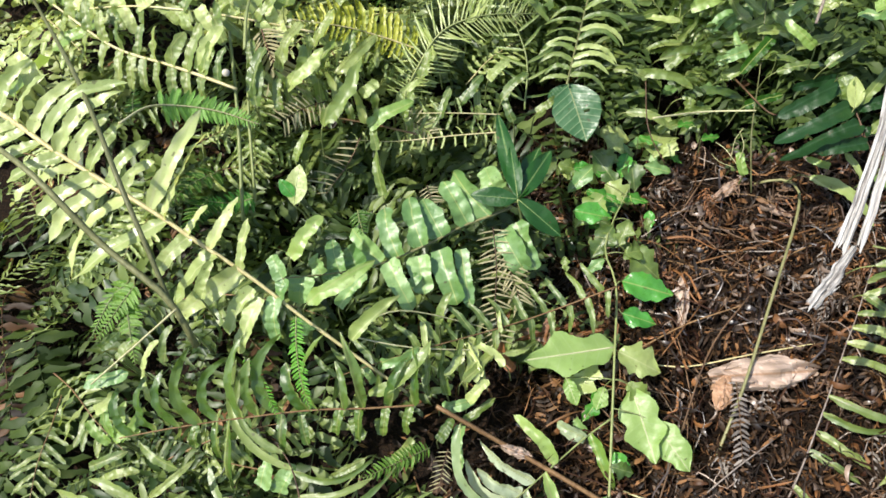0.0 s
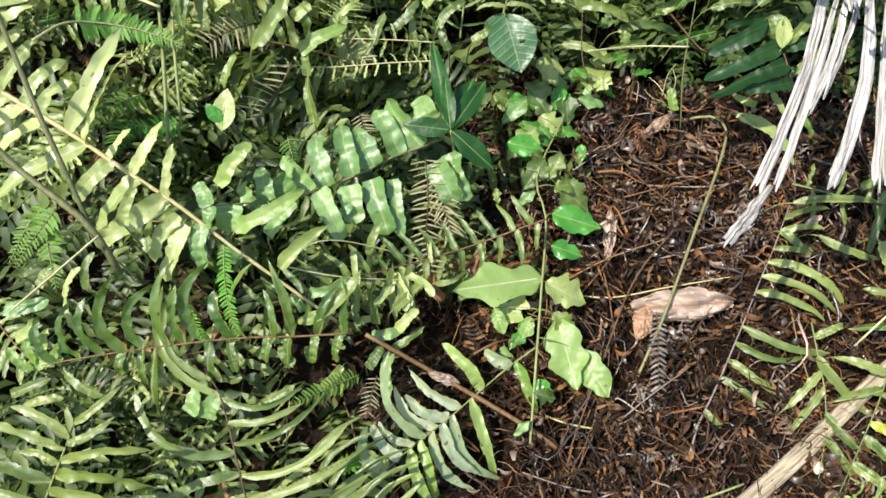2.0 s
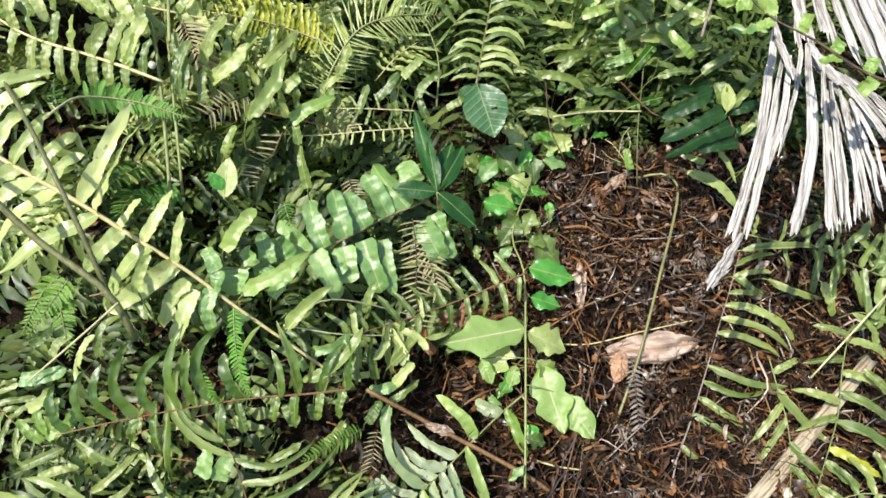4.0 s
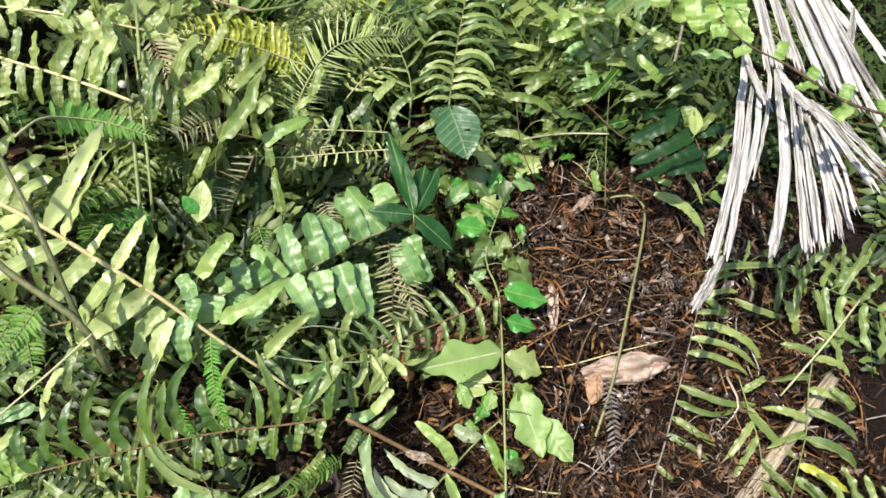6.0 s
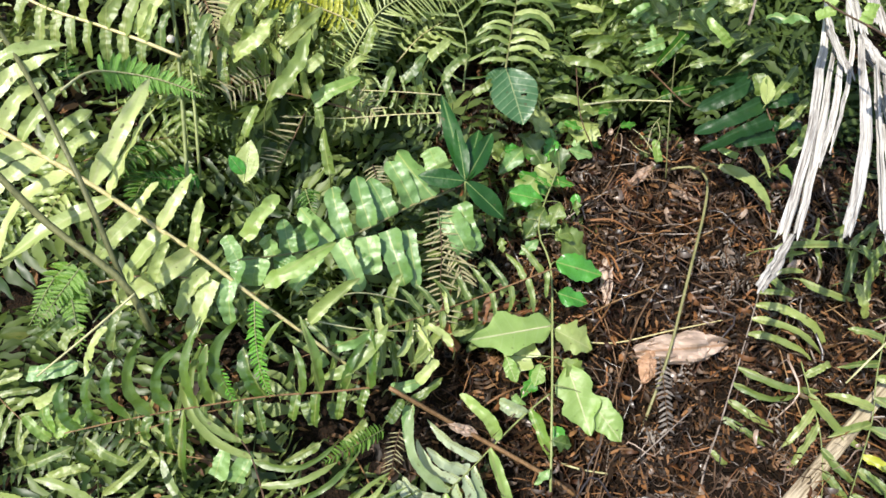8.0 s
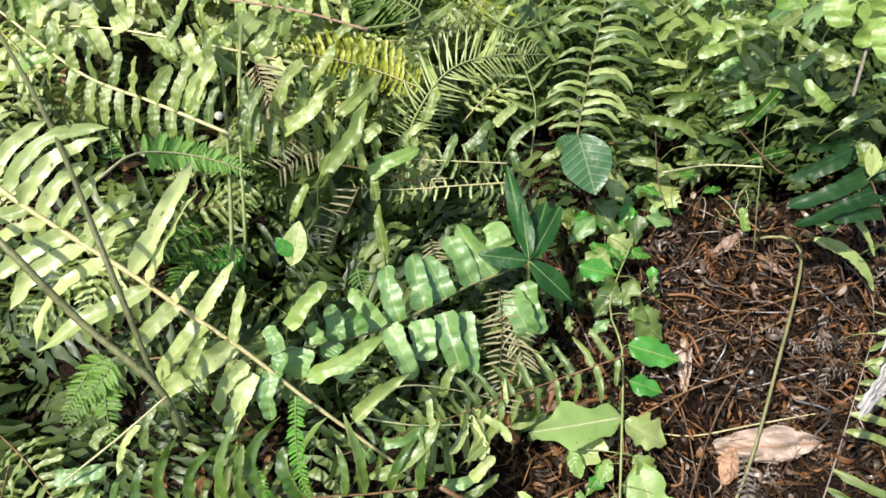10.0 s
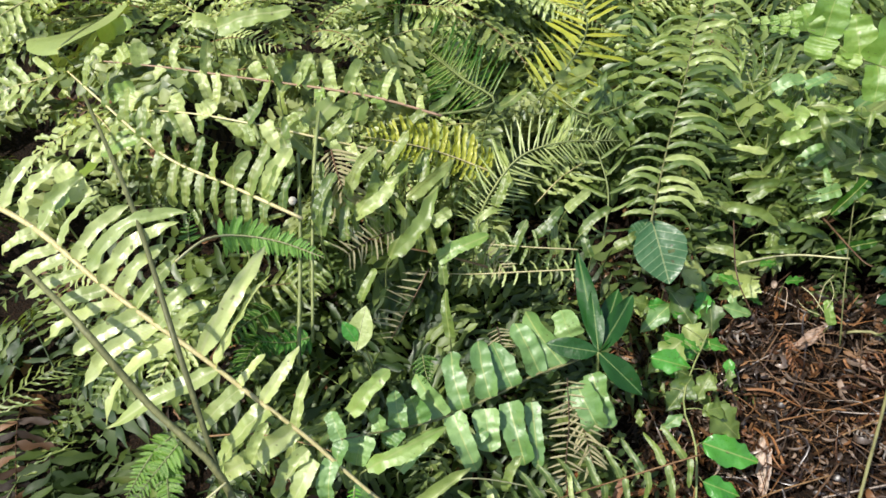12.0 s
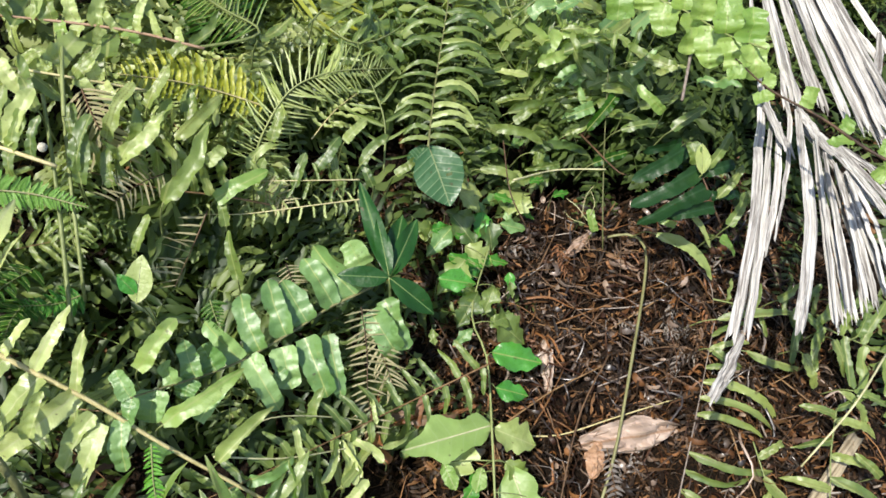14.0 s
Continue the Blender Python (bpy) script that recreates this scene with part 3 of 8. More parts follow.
def whorl_leaf(top, centre, tip, wide):
    i = len(top.children)
    me = leaf_mesh("leaf", DARK_LEAF, wide, droop=0.12, fold=0.22, point=0.9, wave=0.02, n=16, seed=i)
    midrib(leaf_at("leaf", me, top, centre, tip, (0.1 * (i % 3 - 1), -0.7, 0.75)), 0.006, GREEN_STEM)


def broad_leaf(kind, base, tip, hole):
    """A single broad leaf on a short stalk that goes down into the thicket."""
    mat = {"sheen": SHEEN, "pale": PALE, "vine": VINE_LEAF, "dark": DARK_LEAF}[kind]
    words = {"sheen": "broad blue-green leaf with pale side veins" + (" and an eaten hole" if hole else ""), "pale": "oval pale green leaf among the ferns",
             "vine": "small bright green oval leaf", "dark": "broad dark green leaf in dappled shade"}[kind]
    top = thing("broad_leaf", base, words, "leaf")
    wide = {"sheen": 0.80, "pale": 0.55, "vine": 0.6, "dark": 0.42}[kind]
    me = leaf_mesh("blade", mat, wide, droop=0.08, fold=0.12, point=0.85, wave=0.02, hole=hole, n=20, across=4, seed=len(bpy.data.objects))
    midrib(leaf_at("blade", me, top, base, tip, (0, -0.7, 0.7)), 0.007, GREEN_STEM)
    b = Vector(base)
    stem("leaf_stalk", [b, b + Vector((0.01, 0.03, -0.06)), b + Vector((0.015, 0.06, -0.16))], 0.0016, 0.002, GREEN_STEM, top, n=6)


def snail_shell(c, size):
    """A small coiled empty shell."""
    bm = bmesh.new()
    pts, rad = [], []
    for i in range(34):
        u = i / 33
        a, r = u * 5.4 * math.pi, 0.0065 * (1 - u) ** 0.8 + 0.0006
        pts.append(Vector((math.cos(a) * r, math.sin(a) * r, 0.009 * u)))
        rad.append(0.0046 * (1 - u) + 0.0009)
    rings = []
    for i, p in enumerate(pts):
        d = (pts[min(i + 1, 33)] - pts[max(i - 1, 0)]).normalized()
        s = d.cross(Vector((0, 0, 1))).normalized()
        w = d.cross(s)
        rings.append([bm.verts.new(p + (s * math.cos(k * 0.785) + w * math.sin(k * 0.785)) * rad[i]) for k in range(8)])
    for a, b in zip(rings, rings[1:]):
        for k in range(8):
            bm.faces.new((a[k], a[(k + 1) % 8], b[(k + 1) % 8], b[k]))
    bm.faces.new(rings[0])
    bm.faces.new(rings[-1])
    me = bpy.data.meshes.new("snail_shell")
    bm.to_mesh(me)
    bm.free()
    me.materials.append(SHELL)
    me.polygons.foreach_set("use_smooth", [True] * len(me.polygons))
    ob = new("snail_shell", me)
    ob.matrix_basis = pose(*c, 50, 20, 30) @ Matrix.Scale(size, 4)
    return tagged(ob, "small whitish coiled snail shell", "shell")


def dry_blade(top, name, base, tip, width, material, seed=0, label=""):
    """A curled dry blade with torn margins, as a part of a fallen leaf."""
    base, tip = Vector(base), Vector(tip)
    seed = seed or 1 + int(abs(base.x * 970 + base.y * 610)) % 89
    rng = random.Random(seed)
    rows, faces = [], []
    n, c = 30, 13
    for i in range(n + 1):
        u = i / n
        half = 0.5 * width * max(0.06, math.sin(math.pi * (0.03 + 0.95 * u)) ** 0.65) * (1 + 0.30 * noise.noise((u * 4, seed, 0.2)))
        for j in range(c):
            s = (j - 6) / 6
            curl = 1.0 + 0.7 * noise.noise((u * 3.0, seed * 0.7, 2.0))
            x = math.sin(s * curl * 1.2) / 1.2 * half * (1 + 0.10 * noise.noise((u * 14, s * 4, seed)))
            z = half * (0.15 - 0.42 * curl * s * s) + 0.06 * noise.noise((u * 4.5, s * 1.8, seed)) + 0.022 * noise.noise((u * 13, s * 5, seed)) + 0.06 * math.sin(math.pi * u) + 0.16 * abs(noise.noise((u * 4 + s, s * 2.0 - u * 2, seed * 1.3))) - 0.20 * max(0.0, s - 0.2) * max(0.0, 1 - 2.2 * u)
            rows.append((x, u, z))
    for i in range(n):
        for j in range(c - 1):
            if (j in (0, c - 2)) and rng.random() < 0.14:
                continue
            a = i * c + j
            faces.append((a, a + 1, a + c + 1, a + c))
    leaf_at(name, link_mesh(name, rows, faces, material, smooth=False), top, base, tip, (0.1, -0.6, 0.8), label)


def dry_leaf(base, tip, width, label, material=None):
    """A fallen leaf and its short stalk."""
    base, tip = Vector(base), Vector(tip)
    top = thing("fallen_leaf", base, label, "dry leaf")
    dry_blade(top, "blade", base, tip, width, material or DRY_LEAF)
    back = (base - tip).normalized()
    stem("leaf_stalk", [base, base + back * 0.02 - Vector((0, 0, 0.012)), base + back * 0.035 - Vector((0, 0, 0.04))], 0.0022, 0.0018, BROWN_STEM, top, n=5)
    return top


def petiole(pts):
    """A dry palm leaf stalk: flattened, channelled on top, splintered at one end."""
    line = curve_points(pts, 30)
    base = line[0]
    verts, faces = [], []
    prof = [(-1, 0.1), (-0.8, 0.55), (-0.35, 0.42), (0, 0.34), (0.35, 0.42), (0.8, 0.55), (1, 0.1), (0.6, -0.5), (0, -0.65), (-0.6, -0.5)]
    for i, p in enumerate(line):
        d = (line[min(i + 1, 30)] - line[max(i - 1, 0)]).normalized()
        s = d.cross(Vector((0, -0.4, 0.9))).normalized()
        w = s.cross(d)
        r = 0.0255 * (1 - 0.25 * i / 30) * (1 + 0.05 * noise.noise((i * 0.4, 0, 3.3)))
        for a, b in prof:
            jag = d * (0.03 * noise.noise((a * 3, b * 3, 8.1))) if i == 30 else Vector()
            verts.append(p - base + (s * a + w * b) * r + jag)
    k = len(prof)
    for i in range(30):
        for j in range(k):
            faces.append((i * k + j, i * k + (j + 1) % k, (i + 1) * k + (j + 1) % k, (i + 1) * k + j))
    faces.append(tuple(range(k))[::-1])
    faces.append(tuple(range(30 * k, 31 * k)))
    turn = (line[-1] - base).normalized().to_track_quat("Y", "Z").to_matrix()
    inv = turn.transposed()
    ob = new("palm_petiole", link_mesh("palm_petiole", [inv @ v for v in verts], faces, PETIOLE))
    ob.matrix_basis = Matrix.Translation(base) @ turn.to_4x4()
    return tagged(ob, "straw-coloured dry palm stalk lying on the litter", "palm stalk")


def dry_palm_leaf(apex):
    """The dead palm leaf that hangs over the ferns; its stalk comes from the bank behind."""
    a = Vector(apex)
    top = thing("palm_leaf", a, "dead grey-white palm leaf with hanging split strips", "palm leaf")
    stem("petiole", [a + Vector((0.02, -0.12, -0.035)), a, a + Vector((0.12, 0.4, 0.10)), a + Vector((0.3, 1.0, -0.15)), on_soil(1.75, 3.6, -0.05)], 0.010, 0.022, PETIOLE, top, n=20, sides=8)
    return top


def palm_strip(top, pts, wide, seed):
    """One dry strip: pleated lengthwise, with a ragged end and thickness."""
    rng = random.Random(seed)
    line = curve_points(pts, 12)
    base = line[0]
    verts, faces = [], []
    cols = 7
    pleat = [0.0, 0.5, 0.1, 0.65, 0.05, 0.55, 0.0]
    ends = [rng.uniform(-0.035, 0.02) for _ in range(cols)]
    ph, roll0, twist = rng.uniform(0, 6), rng.uniform(-0.5, 0.5), rng.uniform(-0.7, 0.7)
    kink = [Vector((rng.gauss(0, 0.0011), rng.gauss(0, 0.001), rng.gauss(0, 0.001))) for _ in range(13)]
    line = [p + kink[i] * (0.3 if i < 2 else 1.0) for i, p in enumerate(line)]
    for layer in (0, 1):
        for i, p in enumerate(line):
            d = (line[min(i + 1, 12)] - line[max(i - 1, 0)]).normalized()
            n = Vector((0.0, -0.75, 0.65))
            s = d.cross(n).normalized()
            n = s.cross(d).normalized()
            roll = roll0 + twist * (i / 12 - 0.3)
            s, n = s * math.cos(roll) + n * math.sin(roll), n * math.cos(roll) - s * math.sin(roll)
            u = i / 12
            w = wide * 1.0 * (0.55 + 0.45 * min(1.0, u * 3)) * (1 + 0.10 * math.sin(5 * u + ph))
            for j in range(cols):
                q = (j / (cols - 1) - 0.5) * w
                lift = pleat[j] * wide * 0.30 + 0.002 * math.sin(7 * u + ph + j)
                cut = d * ends[j] if i == 12 else Vector()
                verts.append(p - base + s * q + n * (lift - 0.0012 * layer) + cut)
    m = 13 * cols
    for i in range(12):
        for j in range(cols - 1):
            a = i * cols + j
            faces.append((a, a + 1, a + cols + 1, a + cols))
            faces.append((m + a, m + a + cols, m + a + cols + 1, m + a + 1))
        for a in (i * cols, i * cols + cols - 1):
            faces.append((a, a + cols, m + a + cols, m + a))
    for j in range(cols - 1):
        a = 12 * cols + j
        faces.append((a, a + 1, m + a + 1, m + a))
    # the strips run along their own y axis so that the fibres follow them
    way = (line[-1] - line[0]).normalized()
    turn = way.to_track_quat("Y", "Z").to_matrix()
    inv = turn.transposed()
    me = link_mesh("strip", [inv @ Vector(v) for v in verts], faces, PALM, smooth=False)
    attach("strip", me, top, Matrix.Translation(base) @ turn.to_4x4())

# fern fronds, the large ones first
# the large pale frond
pale_frond = frond_stem([(-1.086, 1.508, 0.733), (-0.966, 1.448, 0.722), (-0.879, 1.389, 0.718), (-0.787, 1.332, 0.685), (-0.684, 1.285, 0.637), (-0.585, 1.246, 0.584), (-0.486, 1.207, 0.519), (-0.387, 1.173, 0.447), (-0.284, 1.131, 0.360), (-0.178, 1.096, 0.268), (-0.077, 1.068, 0.172)], STRAW, 0.0064, 'long fern frond with pale sunlit strap-shaped leaflets on a straw-yellow rachis')
pinna(pale_frond, (-0.808, 1.345, 0.693), (-0.628, 1.438, 0.772), 0.0299, -0.15, SUN_TONED)
pinna(pale_frond, (-0.775, 1.326, 0.680), (-0.639, 1.418, 0.765), 0.0332, -0.12, SUN_TONED)
pinna(pale_frond, (-0.744, 1.312, 0.665), (-0.665, 1.385, 0.737), 0.0305, -0.08, SUN_TONED)
pinna(pale_frond, (-0.712, 1.297, 0.650), (-0.636, 1.372, 0.725), 0.0278, 0.00, SUN_TONED)
pinna(pale_frond, (-0.667, 1.278, 0.628), (-0.584, 1.343, 0.690), 0.0299, -0.10, SUN_TONED)
pinna(pale_frond, (-0.640, 1.268, 0.614), (-0.573, 1.315, 0.658), 0.0262, -0.12, SUN_TONED)
pinna(pale_frond, (-0.588, 1.247, 0.586), (-0.484, 1.392, 0.737), 0.0378, 0.05, SUN_TONED)
pinna(pale_frond, (-0.558, 1.236, 0.567), (-0.467, 1.360, 0.697), 0.0425, 0.03, SUN_TONED)
pinna(pale_frond, (-0.515, 1.219, 0.538), (-0.470, 1.262, 0.582), 0.0224, 0.00, SUN_TONED)
pinna(pale_frond, (-0.472, 1.202, 0.509), (-0.411, 1.280, 0.588), 0.0283, 0.05, SUN_TONED)
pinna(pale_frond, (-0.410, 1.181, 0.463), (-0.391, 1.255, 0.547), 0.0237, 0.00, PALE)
pinna(pale_frond, (-0.836, 1.362, 0.702), (-0.744, 1.444, 0.782), 0.0289, -0.08, SUN_TONED)
pinna(pale_frond, (-0.871, 1.384, 0.715), (-0.803, 1.460, 0.793), 0.0294, -0.08, SUN_TONED)
pinna(pale_frond, (-0.933, 1.425, 0.721), (-0.852, 1.506, 0.801), 0.0304, -0.06, SUN_TONED)
pinna(pale_frond, (-0.982, 1.456, 0.724), (-0.907, 1.542, 0.811), 0.0298, -0.05, SUN_TONED)
pinna(pale_frond, (-1.033, 1.481, 0.729), (-0.969, 1.560, 0.810), 0.0277, 0.00, SUN_TONED)
pinna(pale_frond, (-0.938, 1.429, 0.721), (-1.007, 1.392, 0.689), 0.0291, 0.00, SUN_TONED)
pinna(pale_frond, (-0.878, 1.388, 0.717), (-0.968, 1.350, 0.687), 0.0269, 0.00, SUN_TONED)
pinna(pale_frond, (-0.853, 1.372, 0.708), (-0.954, 1.325, 0.670), 0.0279, 0.00, SUN_TONED)
pinna(pale_frond, (-0.812, 1.347, 0.694), (-0.927, 1.305, 0.663), 0.0299, 0.00, SUN_TONED)
pinna(pale_frond, (-0.767, 1.323, 0.676), (-0.892, 1.281, 0.648), 0.0319, 0.00, SUN_TONED)
pinna(pale_frond, (-0.735, 1.308, 0.661), (-0.881, 1.245, 0.611), 0.0377, 0.03, SUN_TONED)
pinna(pale_frond, (-0.699, 1.292, 0.644), (-0.817, 1.231, 0.592), 0.0361, 0.02, SUN_TONED)
pinna(pale_frond, (-0.667, 1.278, 0.628), (-0.797, 1.192, 0.549), 0.0371, 0.08, SUN_TONED)
pinna(pale_frond, (-0.630, 1.264, 0.608), (-0.763, 1.147, 0.495), 0.0404, 0.10, SUN_TONED)
pinna(pale_frond, (-0.555, 1.234, 0.564), (-0.753, 1.141, 0.487), 0.0413, 0.00, SUN_TONED)
pinna(pale_frond, (-0.511, 1.217, 0.536), (-0.588, 1.157, 0.478), 0.0377, 0.00, SUN_TONED)
pinna(pale_frond, (-0.461, 1.199, 0.501), (-0.554, 1.119, 0.424), 0.0542, 0.00, SUN_TONED)
pinna(pale_frond, (-0.411, 1.181, 0.464), (-0.551, 1.109, 0.402), 0.0521, 0.00, SUN_TONED)
pinna(pale_frond, (-0.386, 1.158, 0.432), (-0.447, 1.090, 0.363), 0.0333, 0.05, PALE)
pinna(pale_frond, (-0.373, 1.147, 0.416), (-0.427, 1.064, 0.328), 0.0406, 0.00, PALE)
pinna(pale_frond, (-0.343, 1.155, 0.409), (-0.345, 1.091, 0.336), 0.0383, 0.05, BROAD)
pinna(pale_frond, (-0.279, 1.130, 0.355), (-0.297, 1.110, 0.334), 0.0412, 0.00, BROAD)
# the broad frond under the shrub
broad_frond = frond_stem([(0.175, 1.524, 0.314), (0.120, 1.496, 0.312), (0.053, 1.462, 0.312), (-0.011, 1.416, 0.312), (-0.086, 1.364, 0.316), (-0.156, 1.314, 0.331), (-0.222, 1.269, 0.359), (-0.282, 1.226, 0.395), (-0.326, 1.182, 0.436)], CANE, 0.0036, 'fern frond with broad wavy glossy leaflets on an olive rachis')
pinna(broad_frond, (-0.257, 1.244, 0.380), (-0.279, 1.278, 0.407), 0.0410, 0.00, BROAD)
pinna(broad_frond, (-0.224, 1.268, 0.361), (-0.241, 1.326, 0.409), 0.0388, 0.00, BROAD)
pinna(broad_frond, (-0.186, 1.293, 0.344), (-0.212, 1.336, 0.377), 0.0563, 0.00, BROAD)
pinna(broad_frond, (-0.140, 1.326, 0.328), (-0.209, 1.395, 0.379), 0.0543, 0.00, BROAD)
pinna(broad_frond, (-0.099, 1.355, 0.319), (-0.138, 1.448, 0.394), 0.0550, 0.00, BROAD)
pinna(broad_frond, (-0.043, 1.394, 0.314), (-0.077, 1.488, 0.391), 0.0558, 0.00, BROAD)
pinna(broad_frond, (0.003, 1.426, 0.312), (-0.045, 1.502, 0.371), 0.0564, 0.00, BROAD)
pinna(broad_frond, (0.066, 1.468, 0.312), (0.006, 1.557, 0.381), 0.0603, 0.00, BROAD)
pinna(broad_frond, (0.118, 1.495, 0.312), (0.026, 1.590, 0.383), 0.0700, 0.00, BROAD)
pinna(broad_frond, (0.137, 1.552, 0.343), (0.111, 1.601, 0.382), 0.0675, 0.00, BROAD)
pinna(broad_frond, (-0.291, 1.217, 0.404), (-0.303, 1.173, 0.364), 0.0564, 0.00, BROAD)
pinna(broad_frond, (-0.230, 1.264, 0.364), (-0.249, 1.236, 0.337), 0.0443, 0.00, BROAD)
pinna(broad_frond, (-0.123, 1.338, 0.324), (-0.068, 1.246, 0.251), 0.0546, 0.00, BROAD)
pinna(broad_frond, (-0.054, 1.369, 0.305), (-0.040, 1.299, 0.246), 0.0555, 0.00, BROAD)
pinna(broad_frond, (-0.005, 1.394, 0.298), (0.037, 1.291, 0.214), 0.0650, 0.00, BROAD)
pinna(broad_frond, (0.047, 1.407, 0.286), (0.067, 1.296, 0.193), 0.0403, 0.00, BROAD)
pinna(broad_frond, (0.149, 1.467, 0.286), (0.202, 1.385, 0.222), 0.0641, 0.00, BROAD)
pinna(broad_frond, (0.185, 1.492, 0.291), (0.230, 1.398, 0.216), 0.0585, 0.00, BROAD)
pinna(broad_frond, (-0.326, 1.183, 0.435), (-0.350, 1.223, 0.467), 0.0341, 0.00, BROAD)
pinna(broad_frond, (-0.322, 1.186, 0.432), (-0.336, 1.148, 0.397), 0.0342, 0.00, BROAD)
# the hooked frond over the dark gap
hook_frond = frond_stem([(-0.038, 1.042, 0.162), (-0.148, 1.010, 0.199), (-0.277, 0.980, 0.238), (-0.432, 0.935, 0.275), (-0.542, 0.899, 0.300), (-0.630, 0.872, 0.311)], RED_STEM, 0.0026, 'fern frond with arching hooked leaflets along a brown rachis')
pinna(hook_frond, (-0.599, 0.881, 0.307), (-0.624, 0.933, 0.395), 0.0205, -0.20, GLOSS)
pinna(hook_frond, (-0.563, 0.893, 0.302), (-0.571, 0.953, 0.405), 0.0205, -0.20, GLOSS)
pinna(hook_frond, (-0.521, 0.906, 0.295), (-0.539, 0.970, 0.404), 0.0217, -0.20, GLOSS)
pinna(hook_frond, (-0.482, 0.919, 0.286), (-0.486, 1.004, 0.431), 0.0243, -0.22, GLOSS)
pinna(hook_frond, (-0.453, 0.928, 0.280), (-0.420, 0.999, 0.400), 0.0217, -0.25, GLOSS)
pinna(hook_frond, (-0.404, 0.943, 0.269), (-0.387, 1.037, 0.427), 0.0217, -0.12, GLOSS)
pinna(hook_frond, (-0.375, 0.952, 0.262), (-0.380, 1.018, 0.375), 0.0217, -0.10, GLOSS)
pinna(hook_frond, (-0.327, 0.966, 0.250), (-0.317, 1.055, 0.403), 0.0269, -0.28, GLOSS)
pinna(hook_frond, (-0.275, 0.981, 0.237), (-0.317, 1.035, 0.331), 0.0308, -0.12, GLOSS)
pinna(hook_frond, (-0.258, 0.984, 0.233), (-0.234, 1.071, 0.380), 0.0193, -0.20, GLOSS)
pinna(hook_frond, (-0.207, 0.996, 0.217), (-0.218, 1.050, 0.309), 0.0194, 0.10, GLOSS)
pinna(hook_frond, (-0.166, 1.006, 0.205), (-0.204, 1.095, 0.357), 0.0246, 0.05, GLOSS)
pinna(hook_frond, (-0.111, 1.020, 0.187), (-0.064, 1.079, 0.287), 0.0222, -0.10, GLOSS)
pinna(hook_frond, (-0.060, 1.035, 0.170), (-0.060, 1.104, 0.287), 0.0250, 0.10, GLOSS)
pinna(hook_frond, (-0.493, 0.915, 0.289), (-0.497, 0.889, 0.244), 0.0217, 0.00, GLOSS)
pinna(hook_frond, (-0.453, 0.928, 0.280), (-0.452, 0.884, 0.204), 0.0191, 0.05, GLOSS)
pinna(hook_frond, (-0.430, 0.936, 0.275), (-0.442, 0.847, 0.125), 0.0242, -0.05, GLOSS)
pinna(hook_frond, (-0.394, 0.946, 0.266), (-0.401, 0.898, 0.184), 0.0204, 0.00, GLOSS)
pinna(hook_frond, (-0.329, 0.965, 0.251), (-0.339, 0.910, 0.157), 0.0243, -0.05, GLOSS)
pinna(hook_frond, (-0.213, 0.995, 0.219), (-0.226, 0.963, 0.166), 0.0258, 0.00, GLOSS)
pinna(hook_frond, (-0.172, 1.004, 0.206), (-0.179, 0.963, 0.136), 0.0298, 0.00, GLOSS)
pinna(hook_frond, (-0.118, 1.018, 0.189), (-0.130, 0.982, 0.128), 0.0222, 0.00, GLOSS)
pinna(hook_frond, (-0.067, 1.033, 0.172), (-0.083, 0.995, 0.107), 0.0224, 0.00, GLOSS)
# long-leaved fronds beside the path
long_frond = frond_stem([(-0.220, 0.620, 0.029), (-0.245, 0.692, 0.081), (-0.263, 0.750, 0.122), (-0.300, 0.861, 0.193), (-0.334, 0.907, 0.224)], BROWN_STEM, 0.0030, 'fern frond with very long arching narrow leaflets')
pinna(long_frond, (-0.269, 0.769, 0.134), (-0.478, 0.879, 0.217), 0.0229, -0.22, SORI)
pinna(long_frond, (-0.257, 0.731, 0.109), (-0.429, 0.670, 0.063), 0.0242, 0.10, SORI)
pinna(long_frond, (-0.245, 0.691, 0.081), (-0.342, 0.678, 0.071), 0.0255, 0.00, SORI)
pinna(long_frond, (-0.303, 0.865, 0.196), (-0.429, 1.049, 0.333), 0.0178, -0.20, SORI)
pinna(long_frond, (-0.323, 0.893, 0.214), (-0.397, 1.049, 0.331), 0.0165, -0.25, SORI)
pinna(long_frond, (-0.256, 0.729, 0.107), (-0.030, 0.820, 0.176), 0.0191, 0.12, SORI)
pinna(long_frond, (-0.244, 0.687, 0.078), (-0.013, 0.765, 0.136), 0.0243, 0.06, SORI)
pinna(long_frond, (-0.227, 0.641, 0.044), (0.011, 0.726, 0.108), 0.0282, 0.05, SORI)
pinna(long_frond, (-0.274, 0.783, 0.143), (-0.084, 0.864, 0.204), 0.0165, 0.10, SORI)
pinna(long_frond, (-0.286, 0.819, 0.166), (-0.133, 0.849, 0.189), 0.0165, 0.08, SORI)
pinna(long_frond, (-0.300, 0.861, 0.193), (-0.126, 0.886, 0.212), 0.0165, 0.17, SORI)
pinna(long_frond, (-0.220, 0.620, 0.029), (0.027, 0.723, 0.106), 0.0283, 0.06, SORI)
side_frond = frond_stem([(-0.599, 0.544, 0.205), (-0.580, 0.611, 0.231), (-0.570, 0.661, 0.246), (-0.558, 0.727, 0.259), (-0.555, 0.782, 0.261)], GREEN_STEM, 0.0032, 'fern frond with long sweeping leaflets near the path')
pinna(side_frond, (-0.571, 0.659, 0.246), (-0.737, 0.679, 0.261), 0.0260, 0.12, SORI)
pinna(side_frond, (-0.580, 0.611, 0.231), (-0.730, 0.646, 0.257), 0.0248, 0.12, SORI)
